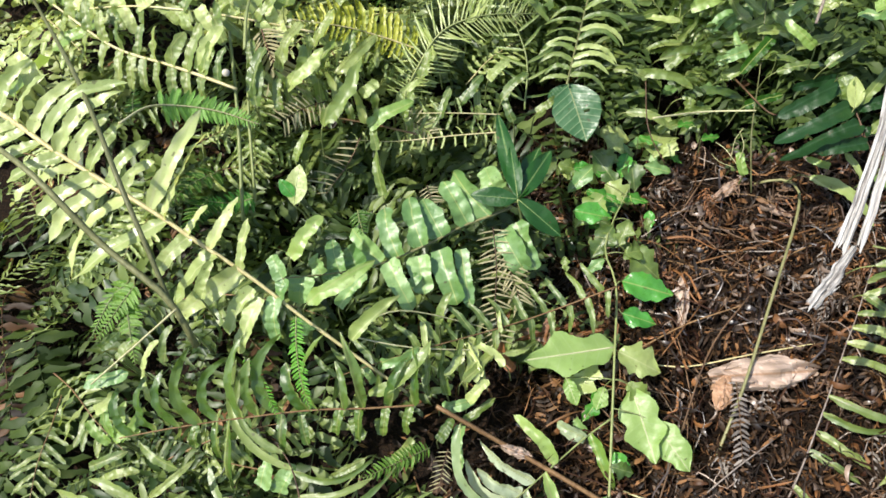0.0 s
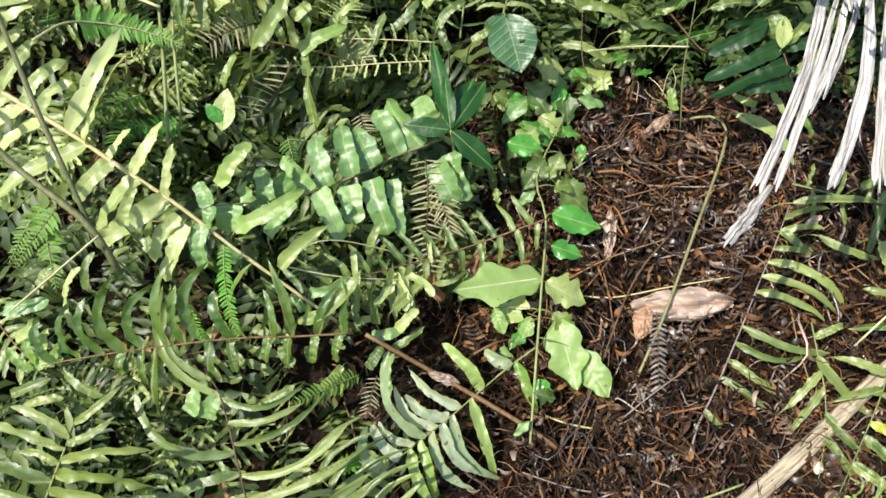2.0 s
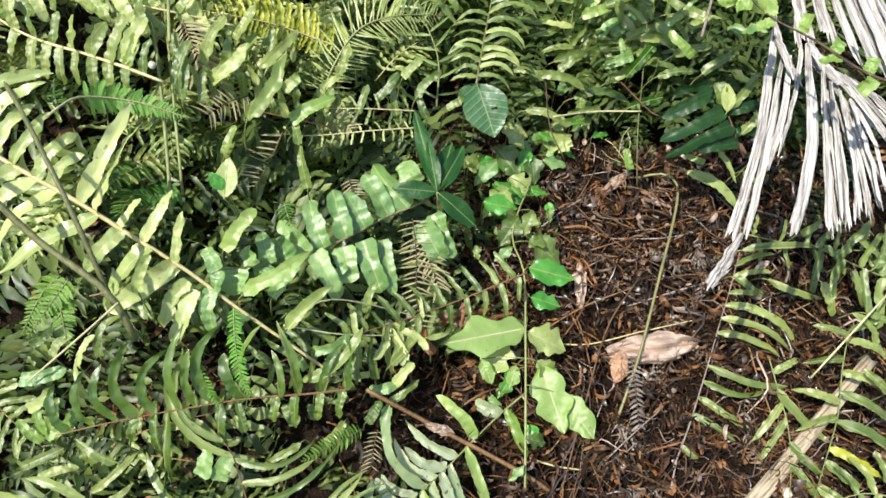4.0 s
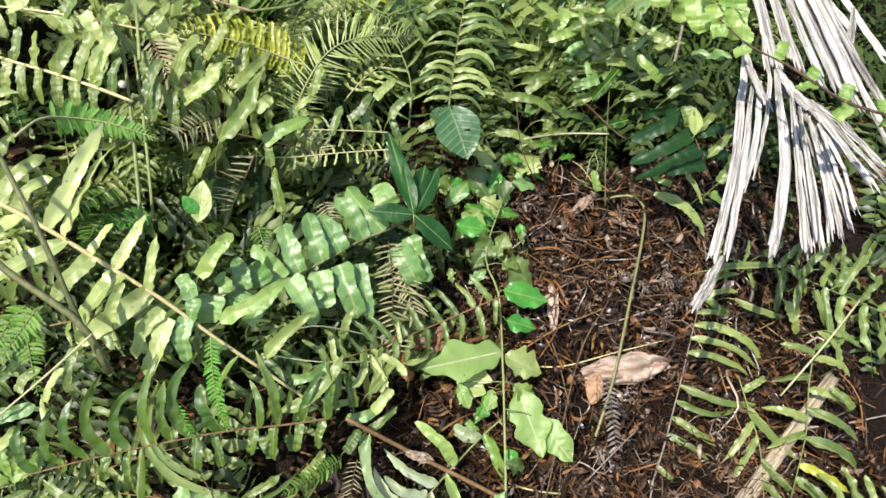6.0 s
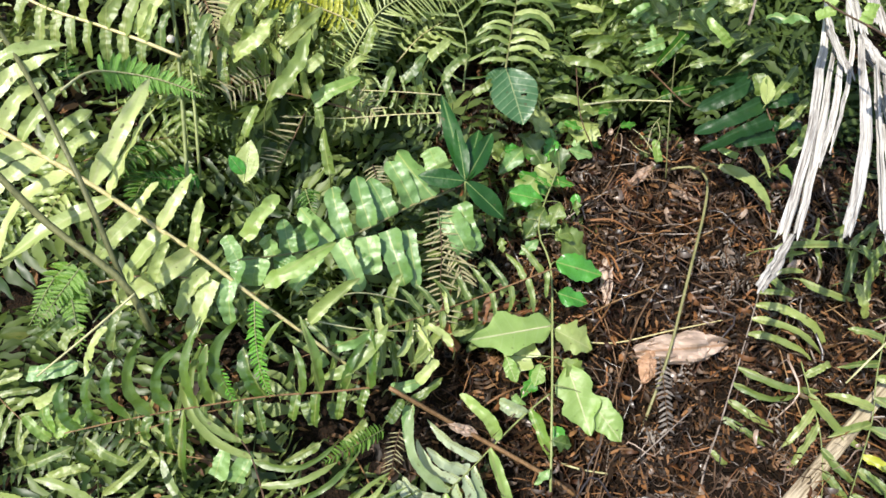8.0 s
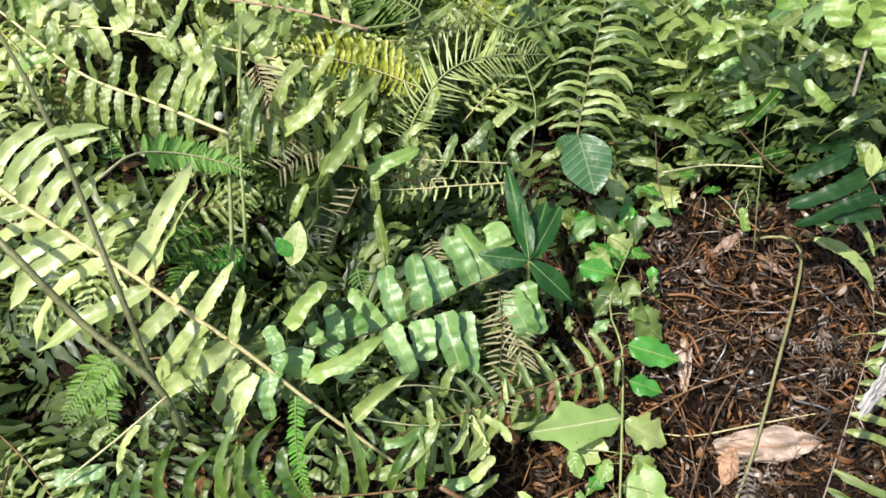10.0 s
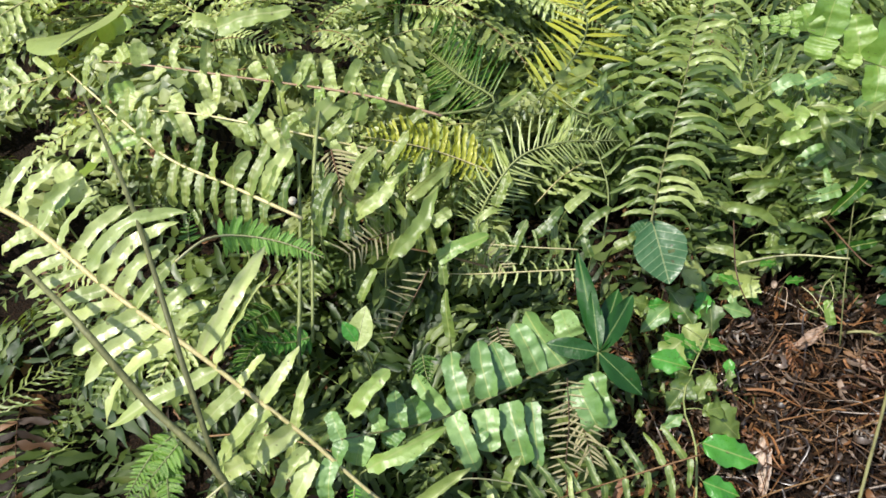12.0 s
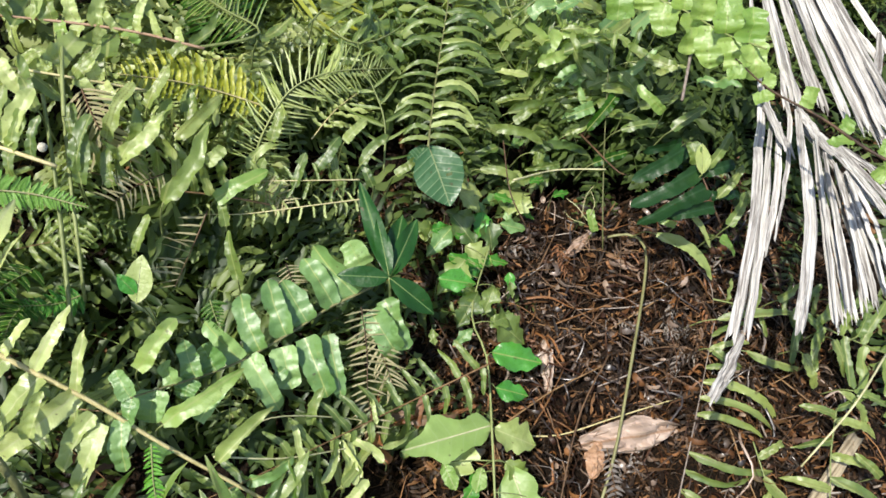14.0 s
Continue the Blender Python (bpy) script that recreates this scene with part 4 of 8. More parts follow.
pinna(side_frond, (-0.565, 0.692, 0.252), (-0.640, 0.710, 0.266), 0.0187, 0.10, SORI)
pinna(side_frond, (-0.557, 0.741, 0.260), (-0.669, 0.790, 0.296), 0.0213, 0.10, SORI)
pinna(side_frond, (-0.559, 0.720, 0.258), (-0.747, 0.764, 0.290), 0.0224, 0.08, SORI)
pinna(side_frond, (-0.590, 0.577, 0.218), (-0.733, 0.609, 0.242), 0.0248, 0.12, SORI)
pinna(side_frond, (-0.569, 0.670, 0.248), (-0.385, 0.641, 0.226), 0.0310, -0.16, SORI)
pinna(side_frond, (-0.575, 0.640, 0.240), (-0.356, 0.584, 0.198), 0.0310, -0.16, SORI)
pinna(side_frond, (-0.564, 0.696, 0.253), (-0.396, 0.708, 0.261), 0.0236, -0.10, SORI)
pinna(side_frond, (-0.582, 0.606, 0.229), (-0.432, 0.574, 0.205), 0.0260, -0.12, SORI)
pinna(side_frond, (-0.558, 0.729, 0.259), (-0.472, 0.767, 0.287), 0.0187, 0.05, SORI)
pinna(side_frond, (-0.555, 0.770, 0.261), (-0.471, 0.827, 0.304), 0.0176, 0.05, SORI)
pinna(side_frond, (-0.588, 0.582, 0.220), (-0.453, 0.542, 0.189), 0.0248, -0.10, SORI)
# the old ribbed frond
ribbed_frond = frond_stem([(0.401, 1.114, -0.014), (0.330, 1.067, -0.030), (0.248, 1.001, -0.046), (0.176, 0.935, -0.047), (0.094, 0.862, -0.039), (0.010, 0.773, -0.023)], GREEN_STEM, 0.0026, 'old fern frond with ribbed yellowing curved leaflets')
pinna(ribbed_frond, (0.209, 0.966, -0.047), (0.080, 1.033, 0.020), 0.0313, -0.05, STRIPE)
pinna(ribbed_frond, (0.177, 0.936, -0.047), (0.075, 0.979, -0.004), 0.0310, -0.08, STRIPE)
pinna(ribbed_frond, (0.151, 0.913, -0.045), (0.051, 0.985, 0.027), 0.0272, -0.15, STRIPE)
pinna(ribbed_frond, (0.124, 0.888, -0.042), (0.040, 1.033, 0.102), 0.0288, -0.22, STRIPE)
pinna(ribbed_frond, (0.095, 0.863, -0.039), (0.013, 0.901, -0.001), 0.0304, -0.05, STRIPE)
pinna(ribbed_frond, (0.065, 0.831, -0.033), (0.000, 0.884, 0.019), 0.0301, -0.08, STRIPE)
pinna(ribbed_frond, (0.037, 0.802, -0.028), (-0.007, 0.872, 0.042), 0.0263, -0.28, STRIPE)
pinna(ribbed_frond, (0.233, 0.987, -0.046), (0.297, 0.844, -0.190), 0.0314, -0.03, LIME)
pinna(ribbed_frond, (0.187, 0.945, -0.047), (0.309, 0.824, -0.168), 0.0274, 0.14, STRIPE)
pinna(ribbed_frond, (0.162, 0.923, -0.046), (0.252, 0.836, -0.133), 0.0309, 0.14, STRIPE)
pinna(ribbed_frond, (0.140, 0.903, -0.044), (0.237, 0.795, -0.152), 0.0289, 0.14, STRIPE)
pinna(ribbed_frond, (0.112, 0.878, -0.041), (0.151, 0.758, -0.161), 0.0305, -0.03, LIME)
pinna(ribbed_frond, (0.086, 0.854, -0.037), (0.140, 0.760, -0.131), 0.0303, 0.06, LIME)
pinna(ribbed_frond, (0.334, 1.070, -0.029), (0.269, 1.097, -0.003), 0.0339, 0.00, STRIPE)
pinna(ribbed_frond, (0.348, 1.079, -0.026), (0.398, 0.979, -0.127), 0.0358, -0.06, LIME)
pinna(ribbed_frond, (0.258, 1.009, -0.044), (0.163, 1.090, 0.037), 0.0353, 0.10, LIME)
# the frond with leaflets along one side
onesided_frond = frond_stem([(0.783, 0.931, -0.124), (0.842, 1.019, -0.094), (0.894, 1.104, -0.068), (0.953, 1.205, -0.030), (1.011, 1.309, 0.012), (1.058, 1.386, 0.025), (1.120, 1.503, 0.080)], DUST_STEM, 0.0026, 'fern frond with leaflets along one side of a thin grey rachis')
pinna(onesided_frond, (1.038, 1.353, 0.020), (1.237, 1.237, -0.043), 0.0268, -0.14, SORI)
pinna(onesided_frond, (1.011, 1.311, 0.012), (1.211, 1.214, -0.036), 0.0236, -0.09, SORI)
pinna(onesided_frond, (0.989, 1.271, -0.003), (1.162, 1.198, -0.037), 0.0221, -0.08, SORI)
pinna(onesided_frond, (0.941, 1.185, -0.037), (1.159, 1.115, -0.062), 0.0230, 0.06, SORI)
pinna(onesided_frond, (0.919, 1.146, -0.052), (1.103, 1.107, -0.059), 0.0215, 0.12, SORI)
pinna(onesided_frond, (0.894, 1.103, -0.068), (1.012, 1.026, -0.112), 0.0227, 0.00, SORI)
pinna(onesided_frond, (0.867, 1.060, -0.081), (0.981, 0.991, -0.119), 0.0225, 0.00, SORI)
pinna(onesided_frond, (0.816, 0.980, -0.107), (0.858, 0.947, -0.127), 0.0195, 0.00, SORI)
pinna(onesided_frond, (1.060, 1.391, 0.027), (1.164, 1.374, 0.027), 0.0185, -0.05, SORI)
pinna(onesided_frond, (1.082, 1.431, 0.046), (1.198, 1.432, 0.062), 0.0201, -0.10, SORI)
pinna(onesided_frond, (1.101, 1.467, 0.063), (1.219, 1.481, 0.088), 0.0203, -0.10, SORI)
# single large leaflets in front of the fronds
single_leaflet((-0.131, 1.063, 0.132), (-0.071, 1.144, 0.193), 0.0257, 0.06, GREEN)
single_leaflet((-0.004, 1.093, 0.071), (0.074, 1.105, 0.089), 0.0330, 0.06, BROAD)
single_leaflet((0.047, 1.078, 0.037), (0.120, 1.119, 0.075), 0.0240, 0.06, GREEN)
single_leaflet((-0.015, 1.026, 0.041), (0.021, 1.063, 0.074), 0.0296, 0.06, GREEN)
single_leaflet((-0.193, 1.030, 0.136), (-0.178, 0.982, 0.116), 0.0351, 0.06, GREEN)
single_leaflet((-0.138, 1.038, 0.114), (-0.129, 1.002, 0.103), 0.0289, 0.06, GREEN)
single_leaflet((0.040, 1.062, 0.044), (0.037, 0.968, 0.002), 0.0298, 0.06, BROAD)
single_leaflet((0.286, 1.120, -0.063), (0.340, 1.086, -0.065), 0.0296, 0.06, STRIPE)
single_leaflet((0.316, 1.138, -0.055), (0.345, 1.106, -0.059), 0.0283, 0.06, BROAD)
single_leaflet((-0.027, 1.109, 0.118), (0.024, 1.114, 0.131), 0.0182, 0.06, PALE)
single_leaflet((0.046, 1.231, 0.160), (0.055, 1.125, 0.095), 0.0225, 0.06, SORI)
single_leaflet((0.084, 1.233, 0.134), (0.104, 1.135, 0.076), 0.0228, 0.06, GREEN)
single_leaflet((-0.037, 1.142, 0.165), (-0.026, 1.080, 0.134), 0.0232, 0.06, GREEN)
single_leaflet((-0.152, 1.093, 0.177), (-0.182, 1.117, 0.211), 0.0229, 0.06, BROAD)
single_leaflet((0.131, 1.248, 0.117), (0.169, 1.192, 0.078), 0.0374, 0.06, RUST)
single_leaflet((0.268, 1.335, 0.105), (0.245, 1.281, 0.062), 0.0239, 0.06, RUST)
single_leaflet((0.190, 1.321, 0.076), (0.358, 1.300, 0.078), 0.0282, 0.06, BROWN)
single_leaflet((-0.318, 1.241, 0.439), (-0.244, 1.299, 0.507), 0.0379, 0.00, LIME)
single_leaflet((-0.274, 1.144, 0.398), (-0.128, 1.202, 0.465), 0.0373, 0.04, LIME)
single_leaflet((-0.184, 1.097, 0.327), (-0.077, 1.159, 0.399), 0.0334, -0.05, PALE)
single_leaflet((-0.274, 1.581, 0.545), (-0.178, 1.688, 0.668), 0.0390, 0.12, GREEN)
single_leaflet((-0.175, 1.635, 0.498), (-0.059, 1.673, 0.542), 0.0403, 0.00, LIME)
single_leaflet((-0.138, 1.487, 0.398), (-0.150, 1.557, 0.480), 0.0336, 0.00, GREEN)
single_leaflet((-0.349, 1.612, 0.632), (-0.259, 1.670, 0.700), 0.0359, 0.10, PALE)
single_leaflet((-0.412, 1.555, 0.625), (-0.407, 1.635, 0.718), 0.0298, 0.08, GREEN)
single_leaflet((-0.529, 1.576, 0.710), (-0.473, 1.642, 0.786), 0.0405, 0.00, PALE)
single_leaflet((-0.273, 1.752, 0.629), (-0.329, 1.703, 0.573), 0.0292, 0.00, SORI)
single_leaflet((-0.487, 1.030, 0.451), (-0.513, 1.087, 0.516), 0.0234, 0.00, PALE)
single_leaflet((-0.191, 1.699, 0.545), (-0.149, 1.722, 0.571), 0.0292, 0.00, PALE)
single_leaflet((-0.319, 1.449, 0.542), (-0.292, 1.494, 0.593), 0.0264, 0.00, GREEN)
single_leaflet((-0.139, 1.102, 0.233), (-0.046, 1.127, 0.262), 0.0266, 0.10, BROAD)
single_leaflet((-0.157, 1.044, 0.204), (-0.017, 1.119, 0.291), 0.0292, 0.10, GREEN)
# fronds of the upper bank, one leaflet after another
arching_frond = frond_stem([(0.331, 1.820, 0.476), (0.365, 1.954, 0.503), (0.400, 2.083, 0.536), (0.442, 2.221, 0.605), (0.480, 2.352, 0.683), (0.515, 2.467, 0.748)], OLIVE_STEM, 0.0030, 'tall fern frond with long narrow arching leaflets')
pinna(arching_frond, (0.339, 1.851, 0.482), (0.437, 1.831, 0.447), 0.0152, -0.15, SORI)
pinna(arching_frond, (0.336, 1.843, 0.481), (0.260, 1.839, 0.474), 0.0137, 0.11, SORI)
pinna(arching_frond, (0.347, 1.882, 0.489), (0.447, 1.870, 0.467), 0.0154, -0.18, PALE)
pinna(arching_frond, (0.344, 1.873, 0.487), (0.276, 1.869, 0.479), 0.0139, 0.21, GREEN)
pinna(arching_frond, (0.355, 1.914, 0.495), (0.469, 1.903, 0.476), 0.0156, -0.17, PALE)
pinna(arching_frond, (0.353, 1.905, 0.493), (0.261, 1.904, 0.492), 0.0140, 0.19, SORI)
pinna(arching_frond, (0.365, 1.952, 0.502), (0.476, 1.928, 0.461), 0.0158, -0.18, PALE)
pinna(arching_frond, (0.362, 1.943, 0.500), (0.264, 1.940, 0.495), 0.0142, 0.22, GREEN)
pinna(arching_frond, (0.374, 1.985, 0.511), (0.492, 1.973, 0.491), 0.0159, -0.24, SORI)
pinna(arching_frond, (0.371, 1.976, 0.508), (0.272, 1.967, 0.493), 0.0144, 0.17, PALE)
pinna(arching_frond, (0.383, 2.018, 0.519), (0.507, 1.996, 0.481), 0.0161, -0.19, PALE)
pinna(arching_frond, (0.380, 2.009, 0.517), (0.285, 2.006, 0.511), 0.0145, 0.13, SORI)
pinna(arching_frond, (0.393, 2.057, 0.529), (0.525, 2.042, 0.503), 0.0163, -0.18, GREEN)
pinna(arching_frond, (0.391, 2.048, 0.527), (0.287, 2.048, 0.526), 0.0147, 0.11, SORI)
pinna(arching_frond, (0.403, 2.092, 0.541), (0.554, 2.082, 0.523), 0.0165, -0.23, GREEN)
pinna(arching_frond, (0.401, 2.084, 0.537), (0.303, 2.076, 0.523), 0.0149, 0.19, SORI)
pinna(arching_frond, (0.412, 2.122, 0.556), (0.559, 2.107, 0.531), 0.0166, -0.22, GREEN)
pinna(arching_frond, (0.420, 2.148, 0.569), (0.554, 2.129, 0.536), 0.0167, -0.13, PALE)
pinna(arching_frond, (0.418, 2.141, 0.565), (0.308, 2.139, 0.561), 0.0151, 0.18, GREEN)
pinna(arching_frond, (0.428, 2.175, 0.582), (0.554, 2.164, 0.563), 0.0169, -0.16, GREEN)
pinna(arching_frond, (0.426, 2.168, 0.579), (0.337, 2.152, 0.551), 0.0152, 0.16, GREEN)
pinna(arching_frond, (0.436, 2.201, 0.595), (0.584, 2.187, 0.571), 0.0170, -0.22, GREEN)
pinna(arching_frond, (0.434, 2.194, 0.591), (0.315, 2.183, 0.573), 0.0153, 0.20, GREEN)
pinna(arching_frond, (0.445, 2.233, 0.612), (0.576, 2.212, 0.576), 0.0171, -0.13, GREEN)
pinna(arching_frond, (0.443, 2.226, 0.608), (0.340, 2.223, 0.603), 0.0155, 0.20, GREEN)
pinna(arching_frond, (0.453, 2.259, 0.627), (0.609, 2.240, 0.595), 0.0173, -0.24, GREEN)
pinna(arching_frond, (0.461, 2.289, 0.645), (0.598, 2.275, 0.623), 0.0174, -0.19, PALE)
pinna(arching_frond, (0.459, 2.281, 0.641), (0.343, 2.272, 0.625), 0.0157, 0.12, GREEN)
pinna(arching_frond, (0.471, 2.320, 0.664), (0.604, 2.303, 0.635), 0.0176, -0.19, PALE)
pinna(arching_frond, (0.468, 2.313, 0.659), (0.353, 2.306, 0.649), 0.0159, 0.17, SORI)
pinna(arching_frond, (0.479, 2.350, 0.682), (0.620, 2.330, 0.647), 0.0177, -0.22, GREEN)
pinna(arching_frond, (0.477, 2.343, 0.677), (0.355, 2.331, 0.657), 0.0160, 0.21, GREEN)
pinna(arching_frond, (0.489, 2.382, 0.700), (0.635, 2.373, 0.685), 0.0179, -0.18, PALE)
pinna(arching_frond, (0.487, 2.374, 0.695), (0.386, 2.369, 0.687), 0.0161, 0.16, PALE)
pinna(arching_frond, (0.499, 2.414, 0.718), (0.640, 2.395, 0.685), 0.0180, -0.16, GREEN)
pinna(arching_frond, (0.497, 2.407, 0.714), (0.378, 2.392, 0.689), 0.0163, 0.18, GREEN)
pinna(arching_frond, (0.509, 2.448, 0.738), (0.657, 2.431, 0.708), 0.0182, -0.24, PALE)
yellow_stemmed_frond = frond_stem([(-0.442, 1.543, 0.679), (-0.525, 1.565, 0.705), (-0.617, 1.613, 0.710), (-0.764, 1.683, 0.723), (-0.937, 1.806, 0.777), (-1.083, 1.948, 0.776)], STRAW, 0.0040, 'fern frond with upright wavy leaflets on a bright yellow rachis')
pinna(yellow_stemmed_frond, (-0.731, 1.667, 0.720), (-0.736, 1.713, 0.781), 0.0265, -0.05, SORI)
pinna(yellow_stemmed_frond, (-0.690, 1.648, 0.717), (-0.678, 1.691, 0.774), 0.0261, 0.05, SORI)
pinna(yellow_stemmed_frond, (-0.641, 1.624, 0.712), (-0.638, 1.671, 0.775), 0.0359, 0.06, SORI)
pinna(yellow_stemmed_frond, (-0.601, 1.604, 0.709), (-0.569, 1.650, 0.771), 0.0354, 0.08, SORI)
pinna(yellow_stemmed_frond, (-0.561, 1.584, 0.707), (-0.524, 1.647, 0.791), 0.0348, 0.10, SORI)
pinna(yellow_stemmed_frond, (-0.519, 1.564, 0.703), (-0.489, 1.612, 0.767), 0.0270, 0.05, GREEN)
pinna(yellow_stemmed_frond, (-0.485, 1.555, 0.693), (-0.464, 1.601, 0.754), 0.0244, 0.05, GREEN)
pinna(yellow_stemmed_frond, (-0.776, 1.691, 0.727), (-0.787, 1.737, 0.788), 0.0270, 0.00, SORI)
pinna(yellow_stemmed_frond, (-0.823, 1.724, 0.741), (-0.830, 1.770, 0.802), 0.0275, 0.00, SORI)
pinna(yellow_stemmed_frond, (-0.874, 1.761, 0.757), (-0.865, 1.808, 0.820), 0.0309, 0.00, SORI)
pinna(yellow_stemmed_frond, (-0.922, 1.796, 0.772), (-0.919, 1.845, 0.838), 0.0315, 0.00, SORI)
pinna(yellow_stemmed_frond, (-0.999, 1.866, 0.777), (-0.988, 1.914, 0.840), 0.0329, 0.00, SORI)
pinna(yellow_stemmed_frond, (-0.736, 1.670, 0.721), (-0.748, 1.611, 0.642), 0.0292, 0.00, SORI)
pinna(yellow_stemmed_frond, (-0.703, 1.654, 0.718), (-0.712, 1.603, 0.650), 0.0263, 0.00, SORI)
pinna(yellow_stemmed_frond, (-0.672, 1.639, 0.715), (-0.676, 1.591, 0.651), 0.0260, 0.00, SORI)
pinna(yellow_stemmed_frond, (-0.636, 1.622, 0.712), (-0.638, 1.576, 0.651), 0.0256, 0.00, SORI)
pinna(yellow_stemmed_frond, (-0.600, 1.604, 0.709), (-0.598, 1.561, 0.652), 0.0278, 0.00, SORI)
pinna(yellow_stemmed_frond, (-0.561, 1.584, 0.707), (-0.557, 1.543, 0.653), 0.0274, 0.00, SORI)
pinna(yellow_stemmed_frond, (-0.521, 1.564, 0.704), (-0.517, 1.523, 0.649), 0.0270, 0.00, SORI)
pinna(yellow_stemmed_frond, (-0.777, 1.692, 0.727), (-0.793, 1.648, 0.668), 0.0297, 0.00, SORI)
pinna(yellow_stemmed_frond, (-0.829, 1.729, 0.743), (-0.843, 1.685, 0.684), 0.0303, 0.00, SORI)
pinna(yellow_stemmed_frond, (-0.888, 1.772, 0.762), (-0.907, 1.725, 0.699), 0.0311, 0.00, SORI)
pink_stemmed_frond = frond_stem([(-0.182, 1.925, 0.692), (-0.316, 1.936, 0.726), (-0.435, 1.943, 0.744), (-0.578, 1.947, 0.760), (-0.721, 1.953, 0.774), (-0.853, 1.965, 0.783), (-0.998, 1.974, 0.790), (-1.096, 2.010, 0.778)], PINK_STEM, 0.0036, 'sunlit fern frond with curled pale leaflets on a pinkish rachis')
pinna(pink_stemmed_frond, (-1.063, 1.998, 0.782), (-1.034, 2.042, 0.834), 0.0270, 0.08, SORI)
pinna(pink_stemmed_frond, (-1.050, 1.993, 0.783), (-1.056, 1.948, 0.731), 0.0272, 0.15, SUN_TONED)
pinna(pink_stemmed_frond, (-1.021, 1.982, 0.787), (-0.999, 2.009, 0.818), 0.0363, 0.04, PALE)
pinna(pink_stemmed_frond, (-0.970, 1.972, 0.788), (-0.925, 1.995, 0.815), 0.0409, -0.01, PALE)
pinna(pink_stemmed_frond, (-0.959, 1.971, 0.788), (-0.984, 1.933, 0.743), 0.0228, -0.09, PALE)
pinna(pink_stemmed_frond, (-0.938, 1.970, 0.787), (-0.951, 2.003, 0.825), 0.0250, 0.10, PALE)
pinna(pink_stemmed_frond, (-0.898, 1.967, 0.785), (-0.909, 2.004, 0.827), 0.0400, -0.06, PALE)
pinna(pink_stemmed_frond, (-0.849, 1.964, 0.783), (-0.872, 1.943, 0.758), 0.0317, 0.02, SUN_TONED)
pinna(pink_stemmed_frond, (-0.813, 1.961, 0.780), (-0.819, 2.011, 0.838), 0.0223, -0.12, SUN_TONED)
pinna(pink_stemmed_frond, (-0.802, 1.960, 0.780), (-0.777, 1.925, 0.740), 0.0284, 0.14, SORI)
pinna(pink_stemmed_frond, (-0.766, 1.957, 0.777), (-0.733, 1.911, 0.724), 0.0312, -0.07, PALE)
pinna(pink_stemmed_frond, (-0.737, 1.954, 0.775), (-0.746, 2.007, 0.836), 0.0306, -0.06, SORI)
pinna(pink_stemmed_frond, (-0.726, 1.954, 0.775), (-0.722, 1.906, 0.719), 0.0248, -0.14, SUN_TONED)
pinna(pink_stemmed_frond, (-0.692, 1.952, 0.771), (-0.682, 1.980, 0.804), 0.0382, 0.08, SUN_TONED)
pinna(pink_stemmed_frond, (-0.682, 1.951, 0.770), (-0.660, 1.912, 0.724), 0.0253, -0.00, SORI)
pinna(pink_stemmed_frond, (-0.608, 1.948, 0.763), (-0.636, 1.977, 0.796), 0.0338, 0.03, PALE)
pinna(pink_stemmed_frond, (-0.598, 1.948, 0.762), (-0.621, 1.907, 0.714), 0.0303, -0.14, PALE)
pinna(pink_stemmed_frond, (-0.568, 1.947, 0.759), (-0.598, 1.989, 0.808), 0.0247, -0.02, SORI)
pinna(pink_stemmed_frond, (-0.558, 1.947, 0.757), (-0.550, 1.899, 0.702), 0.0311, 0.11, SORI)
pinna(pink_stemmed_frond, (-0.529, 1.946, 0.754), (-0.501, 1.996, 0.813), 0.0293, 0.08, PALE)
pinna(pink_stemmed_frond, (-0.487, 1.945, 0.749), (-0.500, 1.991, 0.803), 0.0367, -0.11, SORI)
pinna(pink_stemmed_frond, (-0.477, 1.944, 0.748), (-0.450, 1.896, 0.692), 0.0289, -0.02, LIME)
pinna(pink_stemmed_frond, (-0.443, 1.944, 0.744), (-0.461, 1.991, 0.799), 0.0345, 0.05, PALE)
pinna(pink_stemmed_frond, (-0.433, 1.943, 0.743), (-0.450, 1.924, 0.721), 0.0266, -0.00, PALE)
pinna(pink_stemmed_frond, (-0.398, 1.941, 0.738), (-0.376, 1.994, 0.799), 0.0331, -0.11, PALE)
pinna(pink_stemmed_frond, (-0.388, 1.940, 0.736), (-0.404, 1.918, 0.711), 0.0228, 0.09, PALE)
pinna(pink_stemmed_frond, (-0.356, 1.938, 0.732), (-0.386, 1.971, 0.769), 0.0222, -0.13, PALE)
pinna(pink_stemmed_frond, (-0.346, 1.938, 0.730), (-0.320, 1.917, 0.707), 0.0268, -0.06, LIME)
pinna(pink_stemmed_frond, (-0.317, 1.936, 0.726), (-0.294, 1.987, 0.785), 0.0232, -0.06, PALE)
pinna(pink_stemmed_frond, (-0.276, 1.933, 0.716), (-0.291, 1.971, 0.760), 0.0251, 0.08, SUN_TONED)
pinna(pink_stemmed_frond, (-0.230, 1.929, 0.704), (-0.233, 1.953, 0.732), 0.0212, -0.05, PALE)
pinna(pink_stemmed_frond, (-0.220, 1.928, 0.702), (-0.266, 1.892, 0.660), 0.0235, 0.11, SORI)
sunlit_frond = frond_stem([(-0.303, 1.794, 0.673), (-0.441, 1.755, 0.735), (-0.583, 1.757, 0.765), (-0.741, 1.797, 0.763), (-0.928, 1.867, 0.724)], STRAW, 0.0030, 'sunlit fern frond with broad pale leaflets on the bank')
pinna(sunlit_frond, (-0.912, 1.861, 0.727), (-0.883, 1.893, 0.764), 0.0316, 0.08, SUN_TONED)
